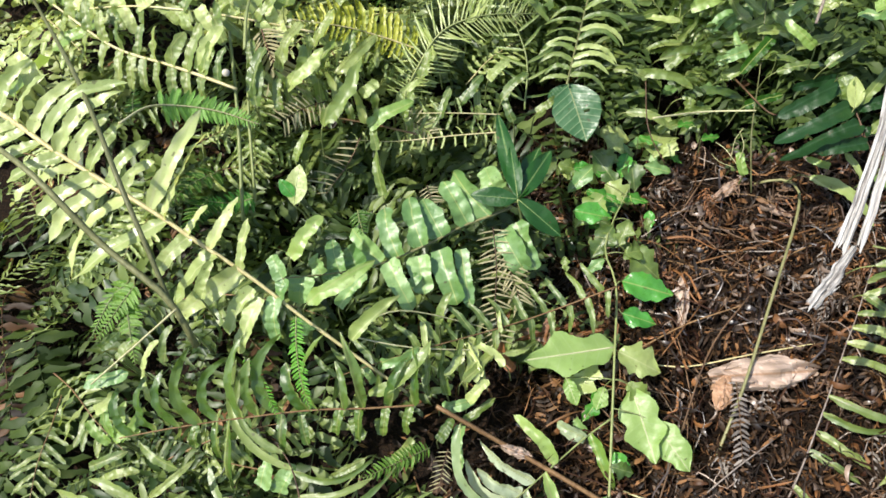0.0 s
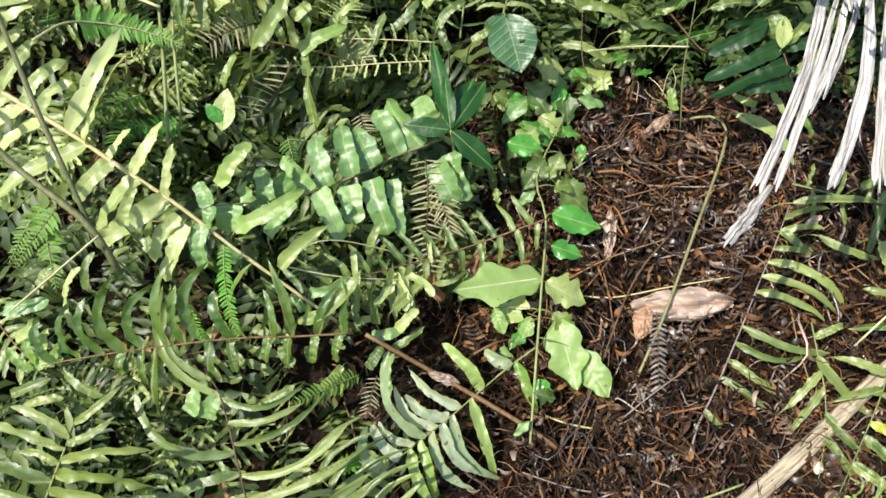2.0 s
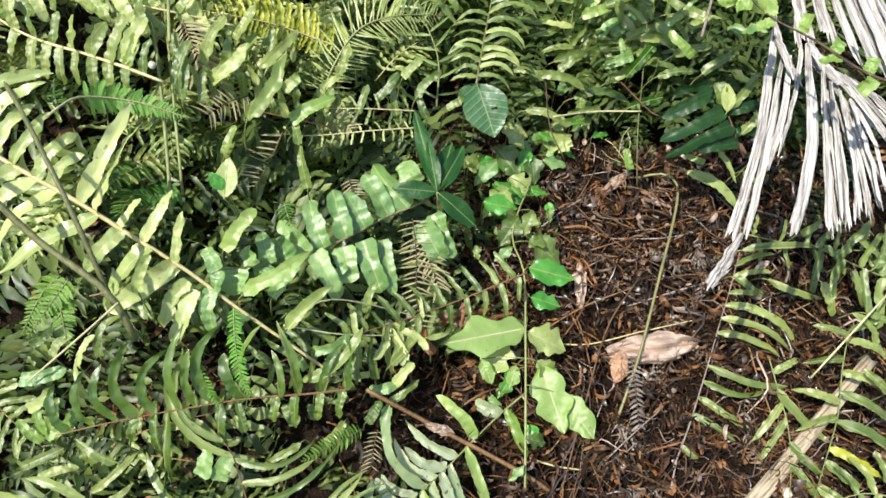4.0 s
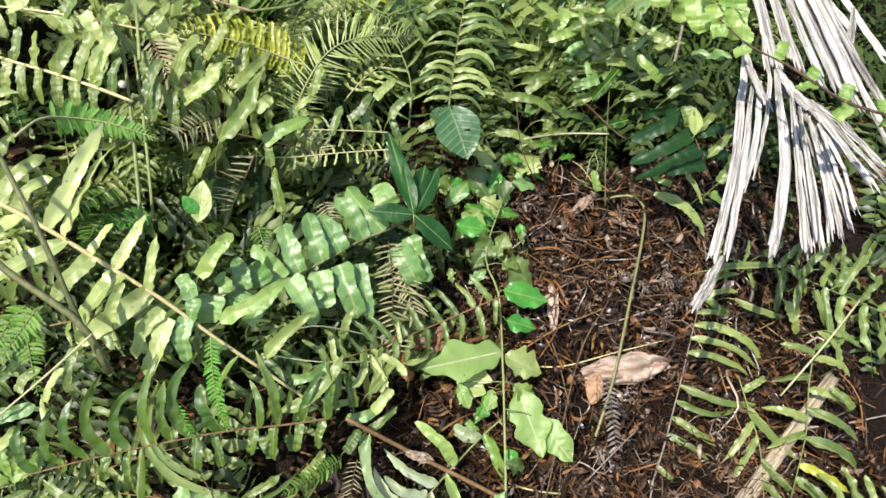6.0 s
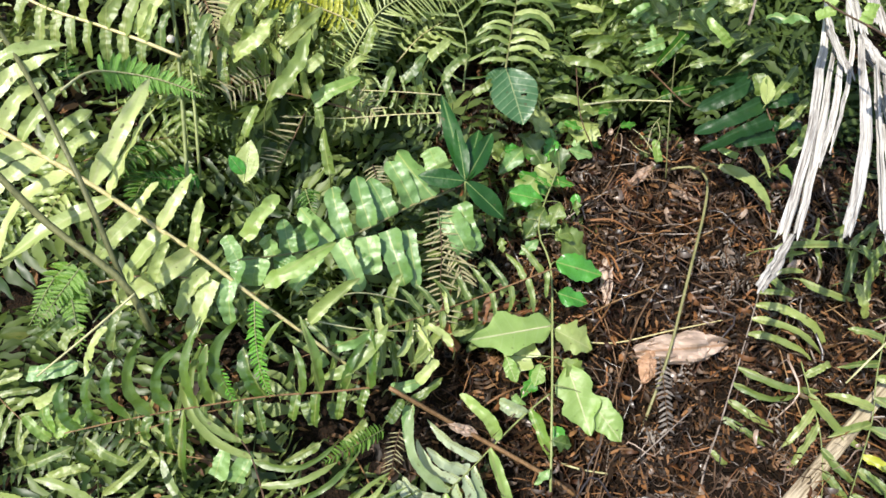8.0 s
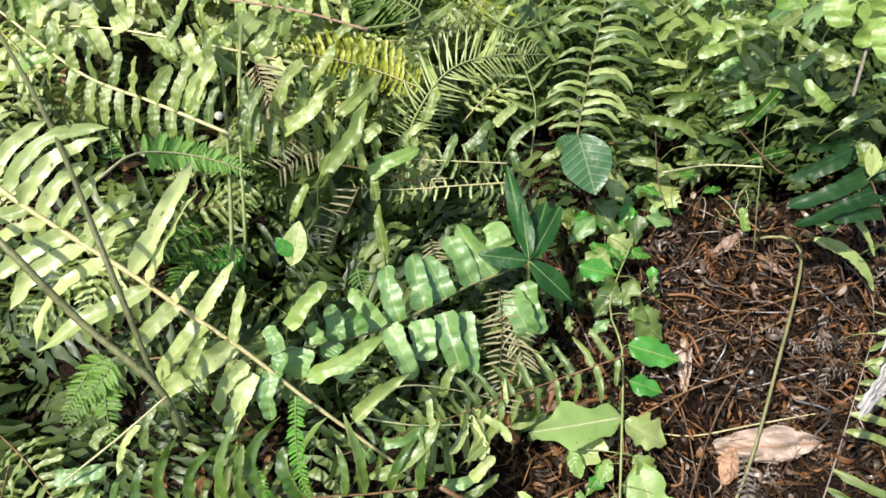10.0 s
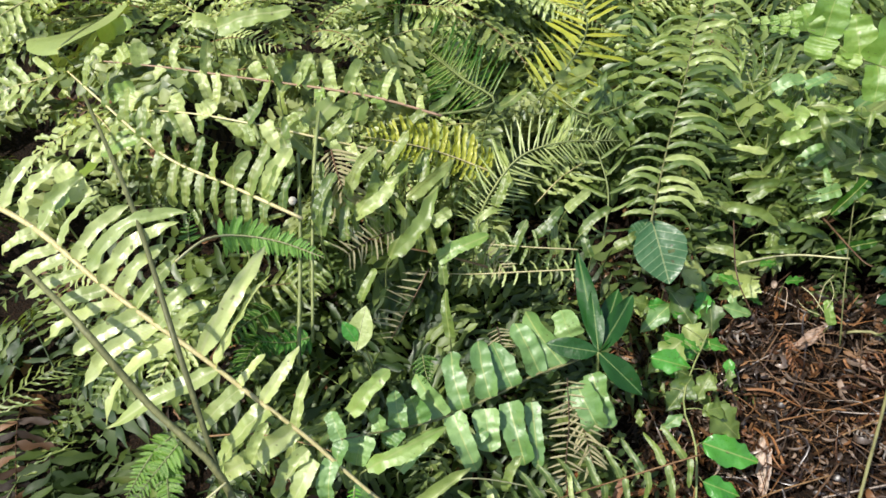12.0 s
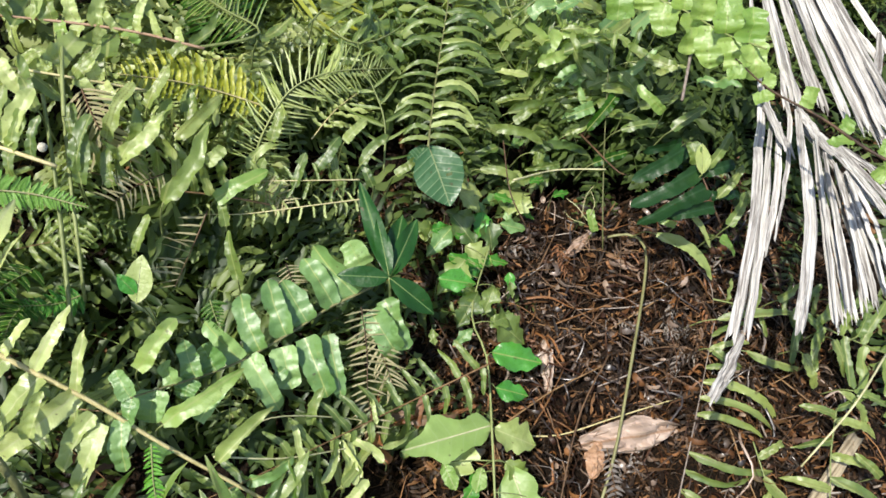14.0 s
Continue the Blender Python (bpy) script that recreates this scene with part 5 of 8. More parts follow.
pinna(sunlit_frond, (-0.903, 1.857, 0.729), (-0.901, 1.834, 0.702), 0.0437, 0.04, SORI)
pinna(sunlit_frond, (-0.866, 1.843, 0.737), (-0.854, 1.866, 0.763), 0.0300, 0.03, SUN_TONED)
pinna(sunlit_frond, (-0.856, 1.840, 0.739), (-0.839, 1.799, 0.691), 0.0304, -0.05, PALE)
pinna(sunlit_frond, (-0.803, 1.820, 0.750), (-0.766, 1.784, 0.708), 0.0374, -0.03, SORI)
pinna(sunlit_frond, (-0.768, 1.807, 0.757), (-0.773, 1.836, 0.791), 0.0407, 0.04, SUN_TONED)
pinna(sunlit_frond, (-0.759, 1.803, 0.759), (-0.734, 1.758, 0.707), 0.0344, -0.02, SUN_TONED)
pinna(sunlit_frond, (-0.719, 1.791, 0.763), (-0.679, 1.810, 0.785), 0.0387, 0.09, SUN_TONED)
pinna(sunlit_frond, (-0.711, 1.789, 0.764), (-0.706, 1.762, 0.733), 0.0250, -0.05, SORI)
pinna(sunlit_frond, (-0.673, 1.780, 0.764), (-0.622, 1.752, 0.732), 0.0228, -0.11, SUN_TONED)
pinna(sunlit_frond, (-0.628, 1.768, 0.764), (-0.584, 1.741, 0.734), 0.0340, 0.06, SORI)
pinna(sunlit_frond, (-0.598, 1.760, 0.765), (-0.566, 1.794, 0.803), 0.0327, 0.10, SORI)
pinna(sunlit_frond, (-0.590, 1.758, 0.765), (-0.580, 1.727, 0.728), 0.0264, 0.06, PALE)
pinna(sunlit_frond, (-0.548, 1.756, 0.758), (-0.549, 1.737, 0.735), 0.0323, 0.05, SUN_TONED)
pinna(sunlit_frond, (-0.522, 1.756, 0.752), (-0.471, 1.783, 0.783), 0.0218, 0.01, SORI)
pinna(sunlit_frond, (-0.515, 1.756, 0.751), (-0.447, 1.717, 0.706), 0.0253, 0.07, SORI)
pinna(sunlit_frond, (-0.473, 1.755, 0.742), (-0.474, 1.773, 0.762), 0.0282, -0.11, SUN_TONED)
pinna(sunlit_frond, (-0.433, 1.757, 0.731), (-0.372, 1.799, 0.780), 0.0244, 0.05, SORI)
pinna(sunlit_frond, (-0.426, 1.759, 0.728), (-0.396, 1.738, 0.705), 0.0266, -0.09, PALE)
pinna(sunlit_frond, (-0.385, 1.770, 0.710), (-0.404, 1.806, 0.751), 0.0325, -0.01, SUN_TONED)
pinna(sunlit_frond, (-0.379, 1.772, 0.707), (-0.345, 1.743, 0.673), 0.0326, 0.05, SUN_TONED)
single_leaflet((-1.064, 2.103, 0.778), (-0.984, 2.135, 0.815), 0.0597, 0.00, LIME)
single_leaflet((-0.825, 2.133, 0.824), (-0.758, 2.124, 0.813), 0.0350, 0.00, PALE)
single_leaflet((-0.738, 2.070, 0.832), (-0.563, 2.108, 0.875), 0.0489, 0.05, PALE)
single_leaflet((-0.552, 1.742, 0.779), (-0.501, 1.699, 0.728), 0.0368, 0.00, SUN_TONED)
single_leaflet((-0.510, 1.787, 0.771), (-0.475, 1.754, 0.734), 0.0320, 0.00, SUN_TONED)
single_leaflet((-0.370, 1.641, 0.665), (-0.310, 1.713, 0.748), 0.0305, 0.05, SORI)
single_leaflet((-0.250, 1.726, 0.599), (-0.147, 1.786, 0.669), 0.0320, 0.06, SORI)
single_leaflet((-0.301, 1.760, 0.654), (-0.250, 1.819, 0.722), 0.0320, 0.05, SORI)
single_leaflet((-0.203, 1.771, 0.581), (-0.217, 1.831, 0.651), 0.0272, 0.05, GREEN)
single_leaflet((-0.419, 1.566, 0.648), (-0.384, 1.636, 0.729), 0.0299, -0.06, GREEN)
single_leaflet((-0.908, 1.912, 0.756), (-0.973, 1.895, 0.735), 0.0393, 0.00, LIME)
single_leaflet((-0.886, 1.537, 0.719), (-0.939, 1.581, 0.771), 0.0501, 0.00, SUN_TONED)
single_leaflet((-0.930, 1.722, 0.701), (-0.808, 1.759, 0.744), 0.0345, 0.10, LIME)
single_leaflet((0.701, 2.268, 0.582), (0.782, 2.290, 0.608), 0.0414, -0.07, BROAD)
single_leaflet((0.786, 2.284, 0.584), (0.867, 2.308, 0.612), 0.0420, -0.00, BROAD)
single_leaflet((0.798, 2.240, 0.556), (0.929, 2.230, 0.545), 0.0278, 0.06, SORI)
single_leaflet((0.702, 2.206, 0.519), (0.588, 2.216, 0.529), 0.0239, -0.05, SORI)
single_leaflet((0.786, 2.198, 0.497), (0.981, 2.232, 0.536), 0.0381, -0.02, GREEN)
single_leaflet((0.778, 2.155, 0.419), (0.892, 2.193, 0.464), 0.0451, -0.07, BROAD)
single_leaflet((0.863, 2.122, 0.435), (0.992, 2.149, 0.467), 0.0416, 0.01, GREEN)
single_leaflet((0.691, 2.165, 0.450), (0.561, 2.180, 0.467), 0.0274, -0.01, PALE)
single_leaflet((0.721, 2.181, 0.479), (0.834, 2.214, 0.516), 0.0377, 0.04, LIME)
single_leaflet((0.736, 2.201, 0.504), (0.784, 2.243, 0.553), 0.0447, 0.06, LIME)
single_leaflet((0.698, 2.136, 0.392), (0.583, 2.124, 0.378), 0.0275, 0.09, SORI)
single_leaflet((0.971, 1.999, 0.480), (0.907, 2.048, 0.536), 0.0370, 0.03, GREEN)
single_leaflet((0.958, 1.849, 0.540), (0.885, 1.894, 0.592), 0.0315, -0.04, LIME)
single_leaflet((0.874, 2.072, 0.403), (0.778, 2.050, 0.378), 0.0413, -0.00, BROAD)
single_leaflet((0.907, 2.021, 0.403), (1.019, 2.001, 0.381), 0.0307, -0.05, GREEN)
single_leaflet((0.588, 2.032, 0.348), (0.491, 2.052, 0.372), 0.0265, 0.04, SORI)
single_leaflet((0.653, 2.101, 0.335), (0.735, 2.134, 0.373), 0.0309, 0.06, GREEN)
# the lime frond over the dry palm leaf
lime_frond = frond_stem([(0.893, 1.494, 0.943), (0.899, 1.598, 0.903), (0.902, 1.684, 0.876), (0.868, 1.776, 0.870), (0.810, 1.853, 0.866), (0.738, 1.910, 0.866), (0.664, 1.952, 0.893), (0.614, 1.955, 0.915), (0.536, 1.939, 0.930), (0.439, 1.905, 0.951)], GREEN_STEM, 0.0024, 'lime-green fern frond with wide scalloped leaflets')
pinna(lime_frond, (0.649, 1.953, 0.900), (0.670, 2.004, 0.983), 0.0800, 0.00, LIME)
pinna(lime_frond, (0.724, 1.918, 0.871), (0.706, 1.974, 0.944), 0.0665, 0.00, LIME)
pinna(lime_frond, (0.757, 1.895, 0.866), (0.784, 1.947, 0.953), 0.0802, 0.00, LIME)
pinna(lime_frond, (0.821, 1.839, 0.866), (0.869, 1.877, 0.944), 0.0822, 0.00, LIME)
pinna(lime_frond, (0.868, 1.777, 0.870), (0.872, 1.816, 0.929), 0.0593, 0.00, LIME)
pinna(lime_frond, (0.886, 1.728, 0.873), (0.896, 1.770, 0.939), 0.0611, 0.00, LIME)
pinna(lime_frond, (0.901, 1.647, 0.887), (0.901, 1.691, 0.951), 0.0592, 0.00, LIME)
pinna(lime_frond, (0.897, 1.555, 0.919), (0.902, 1.594, 0.978), 0.0565, 0.00, LIME)
pinna(lime_frond, (0.616, 1.955, 0.914), (0.600, 1.990, 0.958), 0.0547, 0.00, LIME)
pinna(lime_frond, (0.648, 1.953, 0.900), (0.635, 1.929, 0.859), 0.0606, 0.00, LIME)
pinna(lime_frond, (0.755, 1.897, 0.866), (0.757, 1.852, 0.802), 0.0692, 0.00, LIME)
pinna(lime_frond, (0.704, 1.929, 0.879), (0.692, 1.912, 0.847), 0.0554, 0.00, LIME)
pinna(lime_frond, (0.805, 1.857, 0.866), (0.804, 1.837, 0.835), 0.0605, 0.00, LIME)
pinna(lime_frond, (0.838, 1.816, 0.868), (0.833, 1.775, 0.805), 0.0599, 0.00, LIME)
pinna(lime_frond, (0.875, 1.760, 0.871), (0.875, 1.709, 0.797), 0.0590, 0.00, LIME)
pinna(lime_frond, (0.896, 1.700, 0.875), (0.892, 1.649, 0.799), 0.0605, 0.00, LIME)
pinna(lime_frond, (0.900, 1.620, 0.896), (0.909, 1.578, 0.838), 0.0559, 0.00, LIME)
pinna(lime_frond, (0.896, 1.544, 0.924), (0.908, 1.501, 0.867), 0.0537, 0.00, LIME)
pinna(lime_frond, (0.581, 1.949, 0.922), (0.577, 1.970, 0.951), 0.0298, 0.00, LIME)
pinna(lime_frond, (0.557, 1.944, 0.926), (0.552, 1.961, 0.949), 0.0242, 0.00, LIME)
pinna(lime_frond, (0.533, 1.938, 0.931), (0.529, 1.952, 0.948), 0.0200, 0.00, LIME)
pinna(lime_frond, (0.510, 1.930, 0.936), (0.507, 1.942, 0.950), 0.0172, 0.00, LIME)
pinna(lime_frond, (0.488, 1.922, 0.940), (0.484, 1.931, 0.952), 0.0145, 0.00, LIME)
pinna(lime_frond, (0.581, 1.949, 0.922), (0.577, 1.938, 0.904), 0.0244, 0.00, LIME)
pinna(lime_frond, (0.557, 1.944, 0.926), (0.552, 1.935, 0.911), 0.0215, 0.00, LIME)
pinna(lime_frond, (0.533, 1.938, 0.931), (0.529, 1.931, 0.918), 0.0174, 0.00, LIME)
pinna(lime_frond, (0.508, 1.929, 0.936), (0.503, 1.924, 0.926), 0.0146, 0.00, LIME)
# the shade-darkened frond behind the litter, and small leaves beside it
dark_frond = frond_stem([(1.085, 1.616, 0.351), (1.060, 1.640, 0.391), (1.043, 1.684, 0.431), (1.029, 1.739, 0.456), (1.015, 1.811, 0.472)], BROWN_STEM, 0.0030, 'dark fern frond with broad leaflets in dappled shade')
pinna(dark_frond, (1.020, 1.787, 0.467), (0.864, 1.737, 0.409), 0.0498, -0.05, SHADE_DARK)
pinna(dark_frond, (1.034, 1.721, 0.448), (0.847, 1.666, 0.384), 0.0502, -0.06, SHADE_DARK)
pinna(dark_frond, (1.046, 1.676, 0.423), (0.853, 1.624, 0.363), 0.0511, -0.05, SHADE_DARK)
pinna(dark_frond, (1.061, 1.639, 0.390), (0.929, 1.626, 0.375), 0.0384, 0.00, SHADE_DARK)
pinna(dark_frond, (1.016, 1.805, 0.471), (0.907, 1.793, 0.456), 0.0326, 0.00, SHADE_DARK)
pinna(dark_frond, (1.036, 1.713, 0.444), (1.137, 1.725, 0.458), 0.0384, 0.00, SHADE_DARK)
pinna(dark_frond, (1.054, 1.656, 0.405), (1.141, 1.658, 0.408), 0.0362, 0.00, SHADE_DARK)
single_leaflet((0.993, 1.724, 0.212), (1.157, 1.632, 0.106), 0.0348, -0.10, PALE)
single_leaflet((1.037, 1.673, 0.332), (1.087, 1.612, 0.261), 0.0239, 0.00, PALE)
single_leaflet((0.841, 1.795, 0.167), (0.831, 1.838, 0.217), 0.0316, 0.00, LIME)
single_leaflet((1.021, 1.699, 0.267), (0.962, 1.717, 0.286), 0.0228, 0.00, LIME)
single_leaflet((1.085, 1.591, 0.323), (1.125, 1.555, 0.282), 0.0348, 0.00, LIME)
single_leaflet((1.009, 1.758, 0.509), (1.021, 1.720, 0.464), 0.0343, 0.00, GREEN)
stem('rootlet', [(0.824, 1.816, 0.189), (0.793, 1.849, 0.220), (0.773, 1.881, 0.221)], 0.0012, 0.0008, PALE_STEM, label='thin whitish rootlet over the litter', category='rootlet', group='rootlets', n=8, sides=5)
stem('rootlet', [(0.815, 1.813, 0.183), (0.774, 1.819, 0.199), (0.755, 1.843, 0.209)], 0.0012, 0.0008, PALE_STEM, label='thin whitish rootlet over the litter', category='rootlet', group='rootlets', n=8, sides=5)
stem('rootlet', [(0.805, 1.822, 0.200), (0.817, 1.857, 0.244), (0.834, 1.864, 0.279)], 0.0012, 0.0008, PALE_STEM, label='thin whitish rootlet over the litter', category='rootlet', group='rootlets', n=8, sides=5)
stem('rootlet', [(0.823, 1.817, 0.192), (0.836, 1.830, 0.240), (0.829, 1.859, 0.266)], 0.0012, 0.0008, PALE_STEM, label='thin whitish rootlet over the litter', category='rootlet', group='rootlets', n=8, sides=5)
# ferns over the dry stalk
near_frond = frond_stem([(1.108, 1.176, -0.006), (1.109, 1.085, -0.037), (1.108, 0.997, -0.066), (1.092, 0.904, -0.106), (1.064, 0.817, -0.147)], GREEN_STEM, 0.0022, 'fern frond with ribbed green leaflets over dry litter')
pinna(near_frond, (1.109, 1.093, -0.035), (1.243, 0.961, -0.117), 0.0355, 0.10, SORI)
pinna(near_frond, (1.109, 1.057, -0.047), (1.014, 0.983, -0.114), 0.0236, 0.00, SORI)
pinna(near_frond, (1.109, 1.019, -0.059), (1.016, 0.929, -0.138), 0.0235, 0.00, SORI)
pinna(near_frond, (1.101, 0.957, -0.083), (1.186, 0.877, -0.133), 0.0267, 0.05, SORI)
pinna(near_frond, (1.092, 0.904, -0.106), (1.154, 0.828, -0.155), 0.0266, 0.00, SORI)
pinna(near_frond, (1.109, 1.139, -0.019), (1.181, 1.161, 0.007), 0.0237, 0.00, SORI)
edge_frond = frond_stem([(1.310, 1.187, 0.089), (1.278, 1.104, 0.023), (1.242, 1.002, -0.036), (1.176, 0.892, -0.097), (1.100, 0.780, -0.143)], GREEN_STEM, 0.0024, 'fern frond with parallel ribbed leaflets over the litter')
pinna(edge_frond, (1.287, 1.128, 0.042), (1.172, 1.127, 0.034), 0.0243, 0.00, SORI)
pinna(edge_frond, (1.276, 1.098, 0.019), (1.381, 1.059, -0.003), 0.0259, -0.06, SORI)
pinna(edge_frond, (1.260, 1.053, -0.007), (1.406, 0.966, -0.063), 0.0293, -0.06, SORI)
pinna(edge_frond, (1.251, 1.027, -0.021), (1.129, 1.067, 0.001), 0.0275, 0.05, SORI)
pinna(edge_frond, (1.233, 0.987, -0.044), (1.392, 0.902, -0.098), 0.0308, -0.05, SORI)
pinna(edge_frond, (1.199, 0.929, -0.077), (1.332, 0.855, -0.123), 0.0288, -0.03, YELLOW)
pinna(edge_frond, (1.180, 0.897, -0.095), (1.261, 0.836, -0.135), 0.0287, 0.00, SORI)
pinna(edge_frond, (1.238, 0.995, -0.039), (1.120, 0.976, -0.061), 0.0257, 0.05, SORI)
pinna(edge_frond, (1.301, 1.163, 0.070), (1.417, 1.117, 0.043), 0.0261, -0.08, SORI)
pinna(edge_frond, (1.306, 1.175, 0.079), (1.214, 1.206, 0.097), 0.0243, 0.00, SORI)
pinna(edge_frond, (1.143, 0.842, -0.118), (1.259, 0.774, -0.162), 0.0285, 0.00, SORI)
pinna(edge_frond, (1.310, 1.187, 0.089), (1.417, 1.216, 0.117), 0.0244, 0.00, SORI)
single_leaflet((1.453, 1.469, 0.151), (1.548, 1.354, 0.017), 0.0301, -0.12, SORI)
single_leaflet((1.313, 1.360, 0.092), (1.355, 1.294, 0.016), 0.0288, 0.10, SORI)
single_leaflet((1.409, 1.381, 0.112), (1.449, 1.307, 0.027), 0.0295, 0.05, SORI)
single_leaflet((1.344, 1.202, 0.140), (1.441, 1.168, 0.101), 0.0260, 0.00, GREEN)
single_leaflet((1.127, 1.502, 0.090), (1.367, 1.477, 0.114), 0.0268, -0.04, SORI)
single_leaflet((1.088, 1.424, 0.058), (1.170, 1.385, 0.013), 0.0264, 0.00, SORI)
single_leaflet((1.177, 1.406, 0.063), (1.349, 1.360, 0.016), 0.0249, 0.05, SORI)
single_leaflet((1.458, 1.367, 0.137), (1.492, 1.430, 0.211), 0.0295, 0.00, GREEN)
single_leaflet((1.387, 1.416, 0.113), (1.331, 1.450, 0.152), 0.0295, 0.00, SORI)
single_leaflet((1.378, 1.028, 0.016), (1.309, 1.071, 0.066), 0.0245, 0.00, SORI)
single_leaflet((1.295, 1.511, 0.140), (1.368, 1.538, 0.170), 0.0294, 0.00, SORI)
single_leaflet((1.380, 1.145, 0.061), (1.317, 1.209, 0.134), 0.0265, 0.10, SORI)
# things at the edge of the path
stem('fern_stalk', [(0.501, 0.717, -0.167), (0.625, 0.737, -0.161), (0.748, 0.763, -0.145), (0.865, 0.790, -0.106)], 0.0036, 0.0030, GREEN_STEM, label='pale green fern stalk lying on the litter', category='stem', group='bare stalks')
frond([(0.716, 0.688, -0.181), (0.728, 0.732, -0.170), (0.741, 0.772, -0.154)], 12, 0.030, 'fine', MID, label='small teal-green fern frond near the path', seed=171, angle=70, shape='tip', thick=0.0014)
frond([(0.950, 0.711, -0.146), (1.054, 0.726, -0.127), (1.148, 0.730, -0.095), (1.221, 0.733, -0.079)], 15, 0.034, 'broad', LIME, label='pale green fern frond with small blunt leaflets', seed=172, angle=80, shape='lens', up=(0, -0.6, 0.8), thick=0.0018)
frond([(0.996, 0.669, -0.163), (1.084, 0.685, -0.138), (1.181, 0.695, -0.110)], 12, 0.036, 'broad', LIME, label='pale green fern frond with small blunt leaflets', seed=173, angle=80, shape='lens', up=(0, -0.6, 0.8), thick=0.0018)
single_leaflet((0.051, 1.752, 0.474), (0.108, 1.803, 0.532), 0.0298, 0.08, GREEN)
single_leaflet((0.104, 1.744, 0.426), (0.095, 1.797, 0.487), 0.0248, 0.00, SORI)
single_leaflet((0.161, 1.778, 0.464), (0.233, 1.821, 0.513), 0.0276, -0.08, SORI)
single_leaflet((-0.004, 1.711, 0.460), (0.026, 1.762, 0.518), 0.0268, 0.05, GREEN)
single_leaflet((0.188, 1.755, 0.411), (0.164, 1.801, 0.463), 0.0251, 0.00, GREEN)
single_leaflet((-0.048, 1.801, 0.523), (-0.018, 1.851, 0.581), 0.0299, 0.05, SORI)
single_leaflet((0.253, 1.810, 0.397), (0.313, 1.836, 0.427), 0.0259, 0.00, SORI)
single_leaflet((0.126, 1.833, 0.491), (0.183, 1.868, 0.531), 0.0279, 0.00, PALE)
single_leaflet((-0.092, 1.697, 0.477), (-0.064, 1.738, 0.525), 0.0264, 0.00, GREEN)
single_leaflet((-0.424, 1.625, 0.673), (-0.428, 1.675, 0.730), 0.0293, 0.10, SORI)
single_leaflet((-0.335, 1.643, 0.628), (-0.312, 1.701, 0.695), 0.0297, 0.10, GREEN)
single_leaflet((-0.360, 1.572, 0.600), (-0.360, 1.623, 0.659), 0.0267, -0.08, SORI)
single_leaflet((-0.229, 1.743, 0.575), (-0.206, 1.799, 0.639), 0.0288, 0.08, SORI)
single_leaflet((-0.157, 1.603, 0.448), (-0.162, 1.647, 0.500), 0.0257, 0.00, GREEN)
single_leaflet((0.551, 2.043, 0.352), (0.719, 2.014, 0.318), 0.0325, -0.10, GREEN)
single_leaflet((0.638, 2.119, 0.354), (0.795, 2.127, 0.363), 0.0303, -0.10, SORI)
single_leaflet((0.585, 2.018, 0.310), (0.483, 1.989, 0.277), 0.0327, 0.00, GREEN)
single_leaflet((0.701, 2.039, 0.268), (0.878, 2.029, 0.257), 0.0304, -0.10, GREEN)
single_leaflet((0.804, 2.059, 0.311), (0.949, 2.100, 0.358), 0.0375, 0.00, GREEN)
single_leaflet((0.869, 2.105, 0.397), (0.995, 2.135, 0.432), 0.0343, 0.10, SORI)
single_leaflet((0.936, 1.986, 0.381), (1.078, 1.999, 0.396), 0.0335, 0.00, GREEN)
single_leaflet((0.976, 2.003, 0.446), (1.099, 2.022, 0.468), 0.0335, 0.00, SORI)
single_leaflet((0.828, 2.160, 0.420), (0.920, 2.202, 0.468), 0.0414, 0.00, BROAD)
single_leaflet((0.721, 1.967, 0.240), (0.617, 1.949, 0.219), 0.0334, 0.00, GREEN)
single_leaflet((0.521, 1.944, 0.291), (0.651, 1.909, 0.251), 0.0286, -0.10, SORI)
single_leaflet((0.935, 2.073, 0.437), (0.845, 2.011, 0.365), 0.0374, 0.00, DEEP)
single_leaflet((1.007, 1.854, 0.476), (1.109, 1.892, 0.520), 0.0351, 0.00, SORI)
single_leaflet((1.044, 1.704, 0.461), (1.127, 1.769, 0.536), 0.0309, 0.00, GREEN)
single_leaflet((1.065, 1.643, 0.416), (1.147, 1.698, 0.480), 0.0278, 0.00, SORI)
single_leaflet((0.773, 1.984, 0.266), (0.668, 1.976, 0.257), 0.0268, 0.00, GREEN)
single_leaflet((0.848, 1.927, 0.309), (0.953, 1.946, 0.330), 0.0297, 0.00, DEEP)
single_leaflet((1.104, 1.603, 0.351), (1.155, 1.660, 0.416), 0.0313, 0.00, GREEN)
# leaflets in the lower thicket
single_leaflet((-0.676, 0.933, 0.423), (-0.592, 0.941, 0.433), 0.0327, 0.09, BROAD)
single_leaflet((-0.378, 0.854, 0.147), (-0.356, 0.901, 0.201), 0.0375, 0.09, BROAD)
single_leaflet((-0.337, 0.843, 0.137), (-0.302, 0.882, 0.181), 0.0350, -0.10, BROAD)
single_leaflet((-0.666, 0.894, 0.280), (-0.682, 0.941, 0.334), 0.0222, 0.06, LIME)
single_leaflet((-0.653, 0.896, 0.275), (-0.634, 0.945, 0.331), 0.0222, -0.03, LIME)
single_leaflet((-0.648, 0.892, 0.271), (-0.600, 0.929, 0.313), 0.0222, 0.06, LIME)
single_leaflet((-0.657, 0.886, 0.271), (-0.606, 0.902, 0.289), 0.0197, -0.12, LIME)
single_leaflet((-0.666, 0.885, 0.274), (-0.712, 0.916, 0.309), 0.0222, -0.05, LIME)
single_leaflet((-0.682, 0.914, 0.347), (-0.632, 0.939, 0.377), 0.0241, 0.11, PALE)
